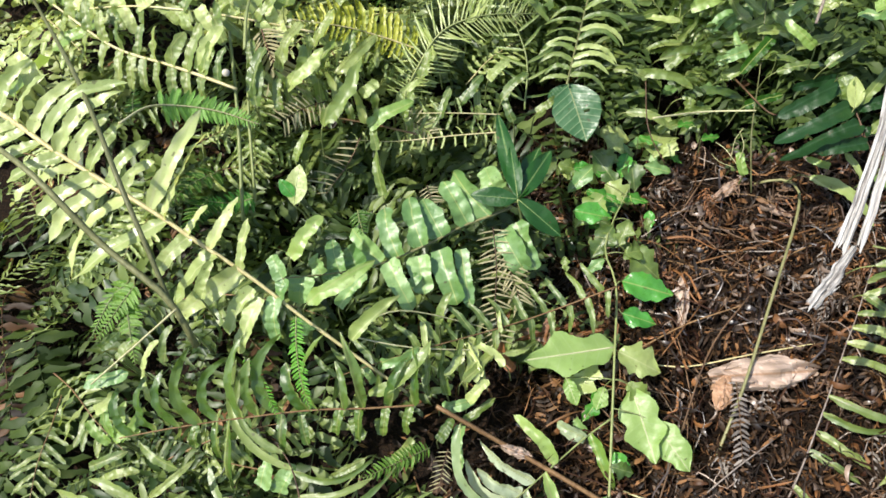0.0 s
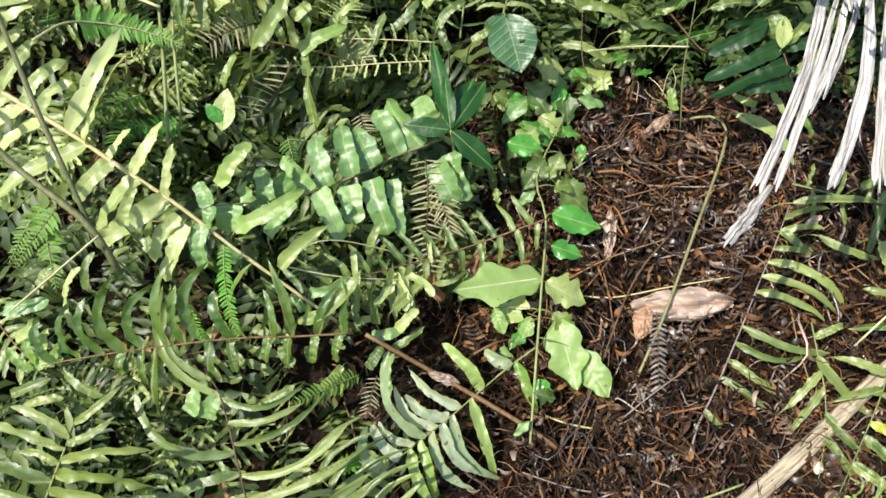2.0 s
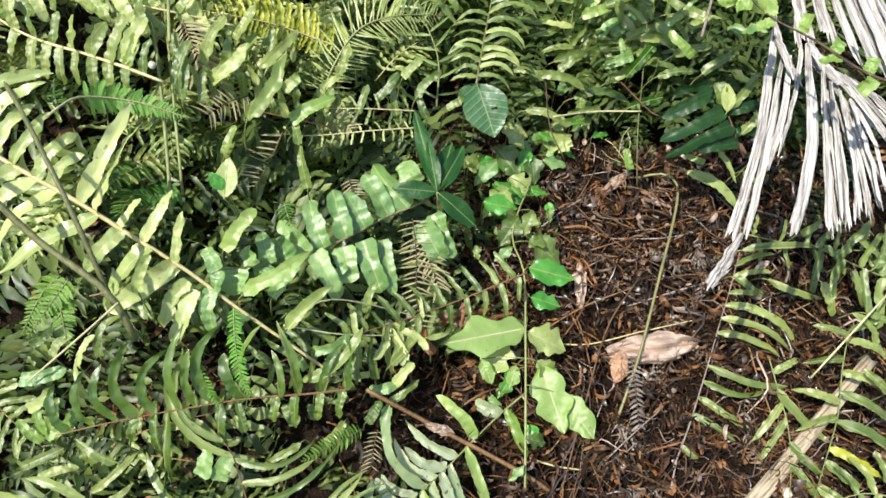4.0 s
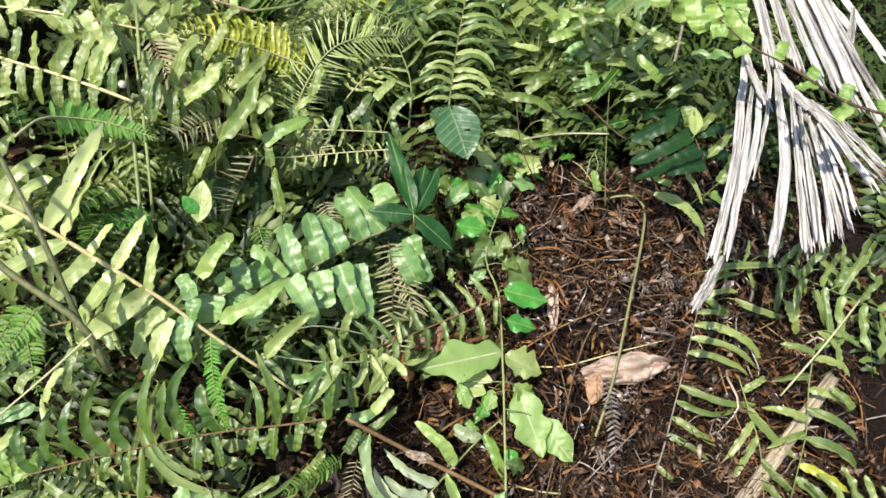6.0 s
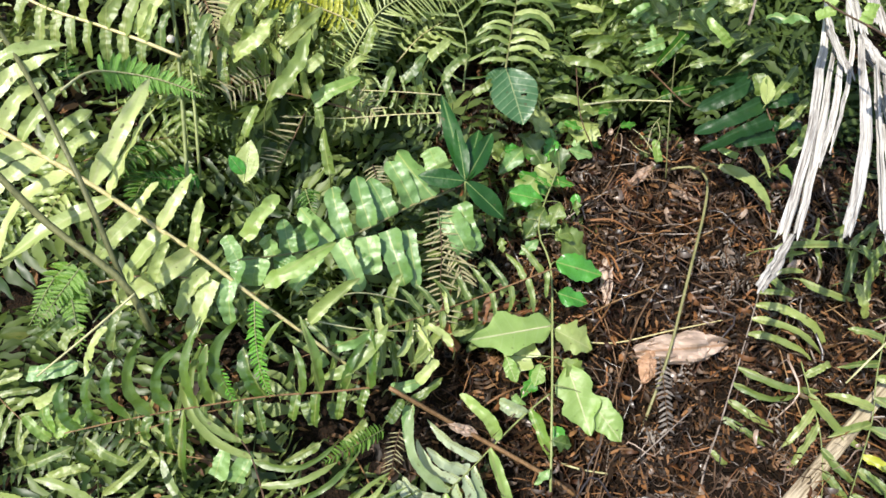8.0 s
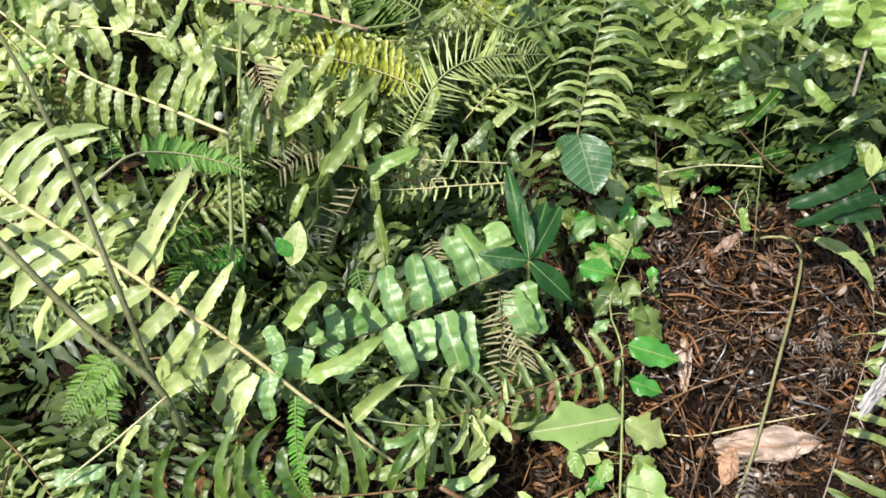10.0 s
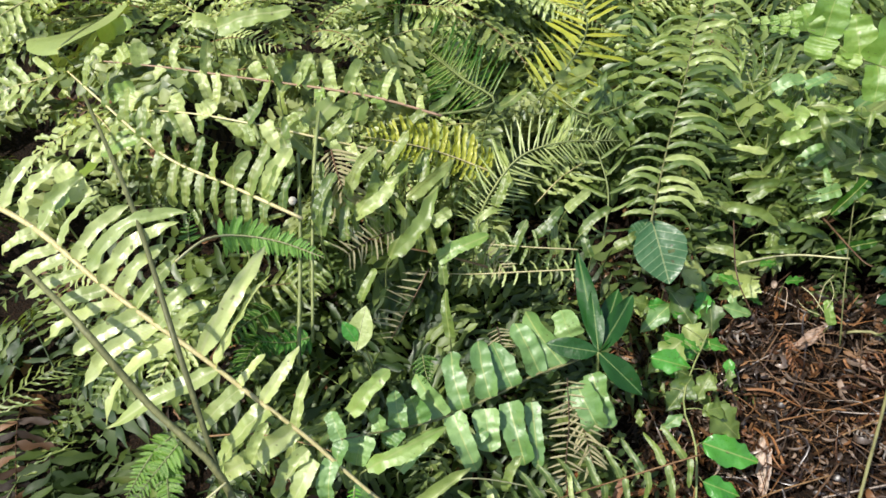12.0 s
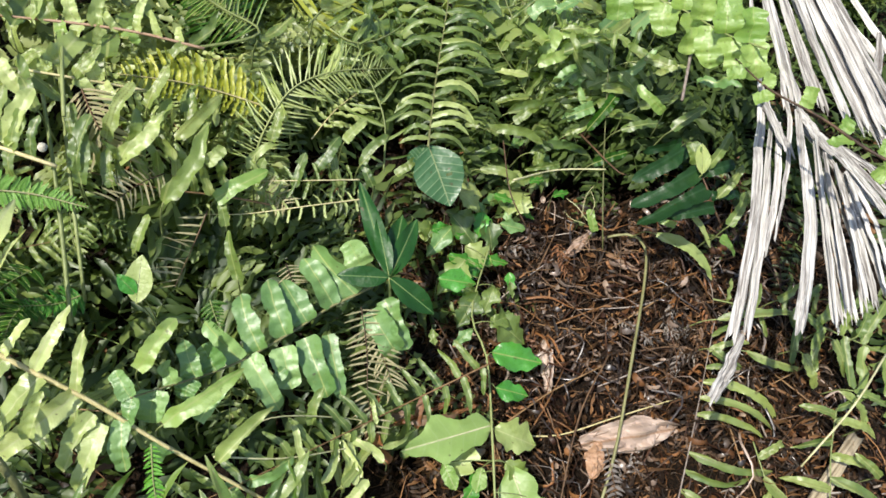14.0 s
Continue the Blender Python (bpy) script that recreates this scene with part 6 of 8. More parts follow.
single_leaflet((-0.590, 0.985, 0.379), (-0.557, 1.026, 0.427), 0.0191, -0.09, PALE)
single_leaflet((-0.553, 1.006, 0.382), (-0.534, 1.056, 0.439), 0.0191, -0.11, SORI)
single_leaflet((-0.635, 0.994, 0.406), (-0.594, 1.021, 0.437), 0.0215, -0.09, SORI)
single_leaflet((-0.672, 1.008, 0.427), (-0.631, 1.030, 0.453), 0.0215, 0.05, GREEN)
single_leaflet((-0.594, 0.964, 0.298), (-0.616, 1.016, 0.358), 0.0197, 0.07, PALE)
single_leaflet((-0.471, 1.094, 0.473), (-0.442, 1.144, 0.530), 0.0258, -0.12, PALE)
single_leaflet((-0.051, 1.328, 0.284), (-0.106, 1.303, 0.254), 0.0273, -0.11, BROAD)
single_leaflet((-0.219, 1.183, 0.338), (-0.156, 1.231, 0.392), 0.0329, -0.02, BROAD)
single_leaflet((-0.003, 1.223, 0.217), (0.026, 1.275, 0.277), 0.0243, -0.09, GREEN)
single_leaflet((0.009, 1.093, 0.124), (-0.008, 1.147, 0.185), 0.0270, 0.07, GREEN)
single_leaflet((0.058, 1.095, 0.093), (0.106, 1.129, 0.132), 0.0301, 0.01, PALE)
single_leaflet((-0.068, 1.004, 0.083), (-0.120, 0.972, 0.046), 0.0240, -0.04, SORI)
single_leaflet((-0.169, 0.939, 0.109), (-0.255, 0.911, 0.076), 0.0207, -0.05, SORI)
single_leaflet((-0.661, 0.800, 0.261), (-0.583, 0.816, 0.280), 0.0218, -0.09, SORI)
single_leaflet((-0.698, 0.837, 0.262), (-0.619, 0.857, 0.285), 0.0221, -0.00, SORI)
single_leaflet((-0.526, 0.844, 0.241), (-0.604, 0.877, 0.279), 0.0194, -0.04, GREEN)
single_leaflet((-0.474, 0.899, 0.222), (-0.387, 0.917, 0.243), 0.0197, -0.11, SORI)
single_leaflet((-0.284, 0.938, 0.173), (-0.298, 0.986, 0.229), 0.0201, 0.01, GLOSS)
frond([(0.427, 1.358, 0.191), (0.188, 1.282, 0.156), (-0.080, 1.125, 0.238), (-0.244, 1.069, 0.226)], 15, 0.095, 'lance', GREEN, label='fern frond with narrow dark green leaflets on a brown rachis', seed=13, stalk=RED_STEM, angle=80, shape='even', thick=0.0022, up=(0, -0.7, 0.7))
frond([(0.033, 0.650, -0.063), (-0.066, 0.733, -0.016), (-0.138, 0.787, 0.038)], 7, 0.160, 'banana', SORI, label='fern frond with long sweeping leaflets near the path', seed=22, angle=70, up=(0, -0.6, 0.8), shape='even')
loose_pinna((-0.028, 1.121, 0.226), (-0.041, 1.194, 0.272), PALE, 23)
loose_pinna((0.054, 1.110, 0.152), (0.068, 1.197, 0.177), PALE, 24)
loose_pinna((0.147, 1.195, 0.144), (0.230, 1.226, 0.133), PALE, 25)
loose_pinna((0.095, 1.133, 0.140), (0.055, 1.200, 0.185), SUN_TONED, 28)
loose_pinna((0.079, 1.116, 0.140), (0.072, 1.214, 0.179), SUN_TONED, 29)
loose_pinna((0.140, 1.242, 0.165), (0.131, 1.294, 0.191), SUN_TONED, 30)
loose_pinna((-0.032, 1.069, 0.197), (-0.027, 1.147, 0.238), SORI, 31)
loose_pinna((0.012, 1.104, 0.180), (0.051, 1.191, 0.185), SUN_TONED, 32)
loose_pinna((0.049, 1.109, 0.155), (0.130, 1.199, 0.152), SORI, 33)
loose_pinna((0.146, 1.166, 0.133), (0.069, 1.222, 0.182), PALE, 34)
frond([(1.317, 1.497, 0.117), (1.421, 1.408, 0.113), (1.580, 1.318, 0.087), (1.731, 1.240, 0.049)], 8, 0.150, 'strap', GREEN, label='fern frond with ribbed green leaflets over dry litter', seed=39, angle=80, shape='even', up=(0, -0.6, 0.8))
frond([(1.141, 1.570, 0.095), (1.309, 1.503, 0.098), (1.471, 1.474, 0.099), (1.689, 1.482, 0.094)], 7, 0.090, 'strap', SORI, label='fern frond with ribbed green leaflets over dry litter', seed=40, angle=85, shape='even', up=(0, -0.6, 0.8))
frond([(1.458, 0.693, -0.109), (1.348, 0.766, -0.091), (1.244, 0.803, -0.092), (1.128, 0.790, -0.116)], 8, 0.120, 'strap', SORI, label='fern frond with ribbed green leaflets over dry litter', seed=41, angle=75, shape='lens', up=(0, -0.6, 0.8))

# fronds at the lower edge

# small bright and deep green fronds
frond([(-0.622, 1.329, 0.747), (-0.597, 1.415, 0.726), (-0.557, 1.472, 0.689), (-0.483, 1.499, 0.652), (-0.396, 1.503, 0.608)], 30, 0.048, 'fine', TENDER, label='small pale green fern frond with fine close leaflets', seed=49, angle=78, shape='tip', bare=0.36, stalk=PALE_STEM, up=(0, -0.7, 0.7), thick=0.0028, gaps=0)
frond([(-0.292, 1.106, 0.399), (-0.292, 1.056, 0.353), (-0.284, 1.007, 0.303), (-0.265, 0.962, 0.258)], 26, 0.022, 'fine', BRIGHT, label='small bright green fern frond with fine close leaflets', seed=50, angle=70, shape='lens', up=(0, -0.9, 0.4), thick=0.0016, gaps=0)
frond([(-0.397, 1.030, 0.363), (-0.356, 0.983, 0.300), (-0.330, 0.946, 0.254)], 18, 0.018, 'fine', BRIGHT, label='small bright green fern frond with fine close leaflets', seed=52, angle=70, shape='lens', up=(0, -0.9, 0.4), thick=0.0014)
frond([(-0.028, 0.980, 0.084), (-0.091, 0.928, 0.114), (-0.164, 0.879, 0.132)], 20, 0.030, 'fine', FERNY, label='small olive-green fern frond with fine close leaflets', seed=53, angle=75, shape='lens', up=(0, -0.7, 0.7), thick=0.0016)
frond([(-0.069, 0.785, 0.014), (-0.018, 0.818, -0.006)], 10, 0.030, 'fine', BRIGHT, label='small bright green fern frond with fine close leaflets', seed=54, angle=75, shape='lens', up=(0, -0.7, 0.7), thick=0.0016)
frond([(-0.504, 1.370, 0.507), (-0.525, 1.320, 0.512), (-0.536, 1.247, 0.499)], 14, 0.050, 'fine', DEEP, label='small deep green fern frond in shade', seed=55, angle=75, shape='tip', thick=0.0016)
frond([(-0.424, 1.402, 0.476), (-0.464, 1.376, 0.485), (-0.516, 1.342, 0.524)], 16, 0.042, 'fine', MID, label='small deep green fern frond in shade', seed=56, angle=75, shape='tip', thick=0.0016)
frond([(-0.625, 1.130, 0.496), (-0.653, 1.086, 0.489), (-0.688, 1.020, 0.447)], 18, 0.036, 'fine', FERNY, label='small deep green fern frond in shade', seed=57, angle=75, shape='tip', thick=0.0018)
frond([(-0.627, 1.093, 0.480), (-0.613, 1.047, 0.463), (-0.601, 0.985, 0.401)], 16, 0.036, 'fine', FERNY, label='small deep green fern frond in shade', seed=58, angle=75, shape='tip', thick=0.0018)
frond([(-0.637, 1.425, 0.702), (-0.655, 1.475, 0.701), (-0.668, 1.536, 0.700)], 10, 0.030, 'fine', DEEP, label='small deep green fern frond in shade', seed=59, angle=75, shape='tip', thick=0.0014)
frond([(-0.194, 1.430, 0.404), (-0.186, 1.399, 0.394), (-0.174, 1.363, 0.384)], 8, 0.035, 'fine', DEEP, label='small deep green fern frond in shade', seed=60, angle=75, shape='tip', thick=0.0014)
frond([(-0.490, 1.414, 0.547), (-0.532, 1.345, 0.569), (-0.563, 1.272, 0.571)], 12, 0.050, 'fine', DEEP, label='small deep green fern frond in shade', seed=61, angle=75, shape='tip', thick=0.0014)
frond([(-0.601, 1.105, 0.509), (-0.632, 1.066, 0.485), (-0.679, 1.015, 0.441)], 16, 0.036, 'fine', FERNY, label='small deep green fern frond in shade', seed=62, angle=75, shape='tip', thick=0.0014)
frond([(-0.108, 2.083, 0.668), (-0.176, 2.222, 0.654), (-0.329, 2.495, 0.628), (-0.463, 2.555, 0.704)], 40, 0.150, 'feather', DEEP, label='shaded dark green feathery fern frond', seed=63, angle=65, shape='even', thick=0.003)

# buff and dry fronds among the green
frond([(-0.193, 1.615, 0.484), (-0.221, 1.563, 0.447), (-0.252, 1.401, 0.483)], 12, 0.062, 'needle', BUFF, label='withered buff fern frond with fine leaflets', seed=64, stalk=BROWN_STEM, angle=80, shape='even', up=(0, -0.8, 0.6), sides='right', thick=0.0016, gaps=0)
frond([(-0.271, 1.640, 0.572), (-0.312, 1.592, 0.588), (-0.358, 1.538, 0.590)], 11, 0.050, 'needle', BUFF, label='withered buff fern frond with fine leaflets', seed=65, stalk=BROWN_STEM, angle=75, shape='even', up=(0, -0.8, 0.6), thick=0.0014)
frond([(0.127, 1.464, 0.305), (0.133, 1.388, 0.241), (0.127, 1.307, 0.185), (0.135, 1.229, 0.140)], 20, 0.050, 'needle', BUFF, label='withered buff fern frond with fine leaflets', seed=66, stalk=BROWN_STEM, angle=85, shape='even', up=(0, -0.8, 0.6), thick=0.0016)
frond([(0.154, 1.457, 0.276), (0.162, 1.409, 0.236), (0.189, 1.329, 0.177)], 13, 0.055, 'needle', BUFF, label='withered buff fern frond with fine leaflets', seed=67, stalk=BROWN_STEM, angle=60, shape='even', up=(0, -0.8, 0.6), thick=0.0014)
frond([(-0.034, 1.541, 0.381), (-0.023, 1.509, 0.360), (-0.012, 1.476, 0.333)], 10, 0.035, 'needle', BUFF, label='withered buff fern frond with fine leaflets', seed=68, stalk=BROWN_STEM, angle=80, shape='even', up=(0, -0.8, 0.6), thick=0.0014)
frond([(-0.414, 1.738, 0.722), (-0.391, 1.679, 0.693), (-0.361, 1.635, 0.634)], 14, 0.080, 'needle', BUFF, label='withered buff fern frond with fine leaflets', seed=69, stalk=BROWN_STEM, angle=60, shape='even', up=(0, -0.8, 0.6), thick=0.0018)
frond([(-0.091, 1.712, 0.461), (-0.051, 1.700, 0.448), (-0.024, 1.678, 0.434)], 9, 0.045, 'needle', BUFF, label='withered buff fern frond with fine leaflets', seed=70, stalk=BROWN_STEM, angle=75, shape='even', up=(0, -0.8, 0.6), thick=0.0014)
frond([(0.011, 0.994, 0.055), (-0.001, 0.960, 0.035), (-0.011, 0.918, 0.014)], 9, 0.030, 'needle', BUFF, label='withered buff fern frond with fine leaflets', seed=71, stalk=BROWN_STEM, angle=75, shape='even', up=(0, -0.8, 0.6), thick=0.0014)

# fronds of the upper bank
frond([(-0.058, 1.897, 0.553), (-0.151, 1.894, 0.596), (-0.240, 1.871, 0.642), (-0.359, 1.834, 0.689)], 24, 0.082, 'strap', YELLOW, label='yellow fern frond with a golden rachis', seed=72, stalk=STRAW, angle=88, shape='lens', up=(0, -0.75, 0.65), thick=0.0026, gaps=0, jitter=0.12, under=0.6)
frond([(-0.153, 1.935, 0.584), (-0.231, 1.902, 0.611), (-0.333, 1.804, 0.659)], 7, 0.110, 'strap', PALE, label='yellow-green fern frond with hanging leaflets', seed=73, angle=95, sides='left', shape='even', up=(0, -0.75, 0.65))
frond([(-0.092, 1.735, 0.509), (-0.062, 1.839, 0.527), (0.007, 1.895, 0.601), (0.112, 1.938, 0.619), (0.264, 2.013, 0.578)], 46, 0.095, 'feather', PALE, label='grey-green feathery fern frond, arching', seed=74, angle=72, shape='lens', up=(0, -0.8, 0.6), thick=0.0034, gaps=0)
frond([(-0.050, 1.678, 0.433), (-0.166, 1.672, 0.476), (-0.283, 1.623, 0.547), (-0.413, 1.589, 0.631)], 11, 0.115, 'sway', SORI, label='fern frond with long wavy yellow-green leaflets standing upright', seed=77, angle=75, shape='even', up=(0, -0.7, 0.7), stalk=RED_STEM, sides='right', lift=0.2)
loose_pinna((-0.940, 1.777, 0.693), (-0.867, 1.826, 0.706), LIME, 96)
loose_pinna((-0.914, 1.484, 0.731), (-0.962, 1.690, 0.707), LIME, 97)
loose_pinna((-0.472, 1.628, 0.746), (-0.524, 1.738, 0.776), SORI, 103, 'sway')
loose_pinna((-0.510, 1.598, 0.730), (-0.528, 1.669, 0.771), SORI, 104, 'sway')
loose_pinna((-0.240, 1.791, 0.616), (-0.218, 1.880, 0.637), GREEN, 105, 'sway')
loose_pinna((-0.114, 1.721, 0.514), (-0.049, 1.807, 0.526), PALE, 106, 'sway')
loose_pinna((-0.008, 1.850, 0.542), (-0.043, 1.913, 0.597), PALE, 107, 'sway')
loose_pinna((0.077, 1.915, 0.609), (0.140, 2.009, 0.629), PALE, 108, 'sway')
loose_pinna((-0.309, 1.646, 0.630), (-0.267, 1.797, 0.642), GREEN, 109, 'sway')
loose_pinna((-0.459, 1.761, 0.761), (-0.435, 1.988, 0.705), PALE, 110, 'sway')
loose_pinna((-0.219, 1.980, 0.665), (-0.143, 2.061, 0.677), GREEN, 111, 'sway')
loose_pinna((-0.383, 1.859, 0.712), (-0.379, 2.127, 0.655), GREEN, 112, 'sway')
loose_pinna((-0.064, 1.993, 0.671), (0.034, 2.093, 0.675), SORI, 113, 'sway')
loose_pinna((0.093, 2.142, 0.663), (0.226, 2.279, 0.622), SORI, 114, 'sway')
loose_pinna((-0.554, 1.885, 0.765), (-0.552, 2.092, 0.732), GREEN, 115, 'sway')
loose_pinna((0.925, 1.992, 0.425), (0.878, 2.098, 0.391), SORI, 116, 'sway')
loose_pinna((0.935, 2.087, 0.483), (1.048, 2.119, 0.533), BROAD, 117, 'sway')
loose_pinna((0.920, 2.246, 0.540), (1.084, 2.441, 0.529), BROAD, 118, 'sway')
loose_pinna((1.085, 1.948, 0.565), (1.150, 1.854, 0.624), BROAD, 119, 'sway')
loose_pinna((0.965, 2.357, 0.543), (0.827, 2.356, 0.608), SORI, 120, 'sway')
loose_pinna((1.077, 2.041, 0.550), (0.976, 2.161, 0.523), SORI, 121, 'sway')
loose_pinna((1.021, 2.052, 0.527), (1.104, 2.058, 0.559), SORI, 122, 'sway')
loose_pinna((0.900, 2.109, 0.450), (0.973, 2.001, 0.491), SORI, 123, 'sway')
loose_pinna((1.007, 2.192, 0.526), (0.928, 2.270, 0.542), GREEN, 124, 'sway')
loose_pinna((1.035, 2.283, 0.523), (1.202, 2.447, 0.557), BROAD, 125, 'sway')
loose_pinna((0.938, 2.171, 0.523), (0.852, 2.213, 0.542), SORI, 126, 'sway')
loose_pinna((1.088, 2.422, 0.525), (1.032, 2.535, 0.590), SORI, 127, 'sway')
loose_pinna((0.913, 2.122, 0.490), (0.839, 2.187, 0.523), GREEN, 128, 'sway')
loose_pinna((0.879, 2.130, 0.447), (0.799, 2.204, 0.541), SORI, 129, 'sway')
loose_pinna((1.141, 2.321, 0.529), (1.115, 2.478, 0.538), SORI, 130, 'sway')
loose_pinna((0.926, 2.215, 0.533), (1.065, 2.355, 0.521), SORI, 131, 'sway')
loose_pinna((0.876, 2.067, 0.370), (0.837, 2.149, 0.412), BROAD, 132, 'sway')
loose_pinna((1.139, 2.372, 0.525), (1.263, 2.371, 0.600), BROAD, 133, 'sway')
frond([(0.176, 1.720, 0.404), (0.040, 1.675, 0.431), (-0.114, 1.651, 0.437), (-0.214, 1.632, 0.460)], 15, 0.036, 'strap', PALE, label='yellow-green fern frond above deep shade', seed=134, stalk=STRAW, angle=85, shape='even', up=(0, -0.4, 0.9), thick=0.002)
frond([(0.155, 1.756, 0.433), (0.039, 1.716, 0.471), (-0.104, 1.722, 0.472)], 9, 0.050, 'strap', GREEN, label='thin fern frond with an orange rachis', seed=135, stalk=STRAW, angle=80, shape='even', up=(0, -0.6, 0.8), thick=0.002)
frond([(0.728, 2.135, 0.323), (0.679, 2.172, 0.417), (0.593, 2.200, 0.536), (0.606, 2.396, 0.576)], 11, 0.130, 'lance', GREEN, label='fern frond of the bank with drooping green leaflets', seed=139, angle=75, shape='lens', up=(0, -0.75, 0.65))
frond([(0.851, 2.157, 0.321), (0.822, 2.208, 0.378), (0.799, 2.232, 0.471), (0.693, 2.292, 0.568)], 11, 0.150, 'strap', GREEN, label='fern frond of the bank with drooping green leaflets', seed=140, angle=75, shape='lens', up=(0, -0.75, 0.65))
frond([(0.940, 2.048, 0.387), (0.917, 2.157, 0.417), (0.874, 2.208, 0.453), (0.905, 2.363, 0.534)], 11, 0.140, 'strap', GREEN, label='fern frond of the bank with drooping green leaflets', seed=141, angle=75, shape='lens', up=(0, -0.75, 0.65))
frond([(0.220, 1.798, 0.417), (0.229, 1.896, 0.511), (0.188, 2.037, 0.592), (0.185, 2.238, 0.617)], 11, 0.100, 'needle', GREEN, label='fern frond of the bank with drooping green leaflets', seed=142, angle=75, shape='lens', up=(0, -0.75, 0.65))
frond([(0.090, 2.130, 0.643), (0.176, 2.091, 0.606), (0.272, 2.170, 0.578), (0.388, 2.349, 0.544)], 11, 0.120, 'strap', GREEN, label='fern frond of the bank with drooping green leaflets', seed=143, angle=75, shape='lens', up=(0, -0.75, 0.65))
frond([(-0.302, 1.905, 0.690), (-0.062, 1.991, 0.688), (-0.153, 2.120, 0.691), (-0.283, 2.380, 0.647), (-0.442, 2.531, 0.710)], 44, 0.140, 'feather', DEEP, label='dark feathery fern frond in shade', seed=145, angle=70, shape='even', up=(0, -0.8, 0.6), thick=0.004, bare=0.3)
frond([(0.051, 2.060, 0.664), (0.122, 2.209, 0.662), (0.197, 2.452, 0.673), (0.166, 2.718, 0.711)], 20, 0.150, 'needle', YELLOW, label='yellow-green feathery fern frond, drooping', seed=146, angle=65, shape='lens', up=(0, -0.8, 0.6), thick=0.003)
frond([(0.502, 2.090, 0.531), (0.551, 2.209, 0.546), (0.593, 2.287, 0.572), (0.761, 2.338, 0.601), (0.890, 2.335, 0.550)], 12, 0.110, 'strap', GREEN, label='fern frond with glossy overlapping leaflets', seed=149, angle=75, shape='lens', up=(0, -0.75, 0.65))
frond([(0.808, 2.216, 0.390), (0.785, 2.220, 0.487), (0.802, 2.247, 0.545), (0.890, 2.335, 0.550)], 9, 0.130, 'strap', LIME, label='fern frond with glossy overlapping leaflets', seed=150, angle=70, shape='lens', up=(0, -0.75, 0.65))
frond([(0.731, 2.166, 0.343), (0.881, 2.174, 0.421), (0.979, 2.144, 0.503), (1.079, 2.088, 0.524)], 9, 0.130, 'strap', GREEN, label='fern frond with glossy overlapping leaflets', seed=151, angle=70, shape='lens', up=(0, -0.75, 0.65))
frond([(0.693, 2.189, 0.428), (0.693, 2.213, 0.489), (0.644, 2.319, 0.591), (0.631, 2.466, 0.639)], 12, 0.130, 'long', GREEN, label='fern frond with narrow arching leaflets', seed=152, angle=75, shape='lens', up=(0, -0.75, 0.65))

crozier((0.432, 1.895, 0.953))
frond([(1.106, 1.138, 0.895), (0.986, 1.193, 0.906), (0.924, 1.315, 0.910), (0.864, 1.401, 0.914), (0.848, 1.510, 0.912)], 6, 0.04, 'fan', LIME, label='trailing vine-like fern with round green leaflets', seed=93, stalk=BROWN_STEM, angle=80, shape='even', up=(-0.1, -0.85, 0.5), jitter=0.2, gaps=0.25, thick=0.004)

# stems that cross the thicket
stem('fern_stalk', [(-0.473, 1.008, 0.428), (-0.511, 1.043, 0.538), (-0.631, 1.110, 0.620), (-0.749, 1.184, 0.739), (-0.896, 1.305, 0.738)], 0.0070, 0.0060, OLIVE_STEM, label='thick olive fern stalk leaning across the thicket', category='stem', group='bare stalks')
stem('fern_stalk', [(-0.499, 1.028, 0.512), (-0.533, 1.088, 0.578), (-0.584, 1.178, 0.700), (-0.739, 1.448, 0.772), (-1.023, 1.883, 0.751)], 0.0056, 0.0045, OLIVE_STEM, label='long olive fern stalk leaning across the thicket', category='stem', group='bare stalks')
stem('fern_stalk', [(-0.487, 1.021, 0.528), (-0.556, 0.966, 0.496), (-0.652, 0.911, 0.440)], 0.0022, 0.0018, PALE_STEM, label='thin pale dry fern stalk', category='stem', group='bare stalks')
stem('fern_stalk', [(-0.435, 1.331, 0.470), (-0.451, 1.527, 0.622), (-0.465, 1.661, 0.758)], 0.0045, 0.0036, GREEN_STEM, label='upright thin fern stalk', category='stem', group='bare stalks')
stem('fern_stalk', [(-0.416, 1.387, 0.476), (-0.435, 1.591, 0.643), (-0.514, 2.077, 0.700)], 0.0035, 0.0030, GREEN_STEM, label='upright thin fern stalk', category='stem', group='bare stalks')
stem('fern_stalk', [(-0.553, 1.690, 0.770), (-0.731, 2.102, 0.737), (-0.896, 2.501, 0.765)], 0.0045, 0.0036, GREEN_STEM, label='upright thin fern stalk', category='stem', group='bare stalks')
stem('fern_stalk', [(-0.430, 1.630, 0.729), (-0.442, 1.752, 0.759), (-0.485, 2.045, 0.712)], 0.0040, 0.0030, GREEN_STEM, label='upright thin fern stalk', category='stem', group='bare stalks')
stem('fern_stalk', [(-0.013, 1.058, 0.132), (0.166, 1.025, -0.010), (0.353, 0.945, -0.090), (0.456, 0.894, -0.144)], 0.0055, 0.0065, RED_STEM, label='reddish-brown bare fern stalk on the litter', category='stem', group='bare stalks')
stem('fern_stalk', [(-0.180, 1.120, 0.341), (-0.081, 1.190, 0.313), (0.087, 1.258, 0.171), (0.145, 1.250, 0.143)], 0.0016, 0.0014, PALE_STEM, label='thin white dry fern stalk', category='stem', group='bare stalks')
stem('fern_stalk', [(-0.193, 1.112, 0.323), (-0.060, 1.133, 0.252), (0.112, 1.211, 0.136)], 0.0018, 0.0014, PALE_STEM, label='thin white dry fern stalk', category='stem', group='bare stalks')
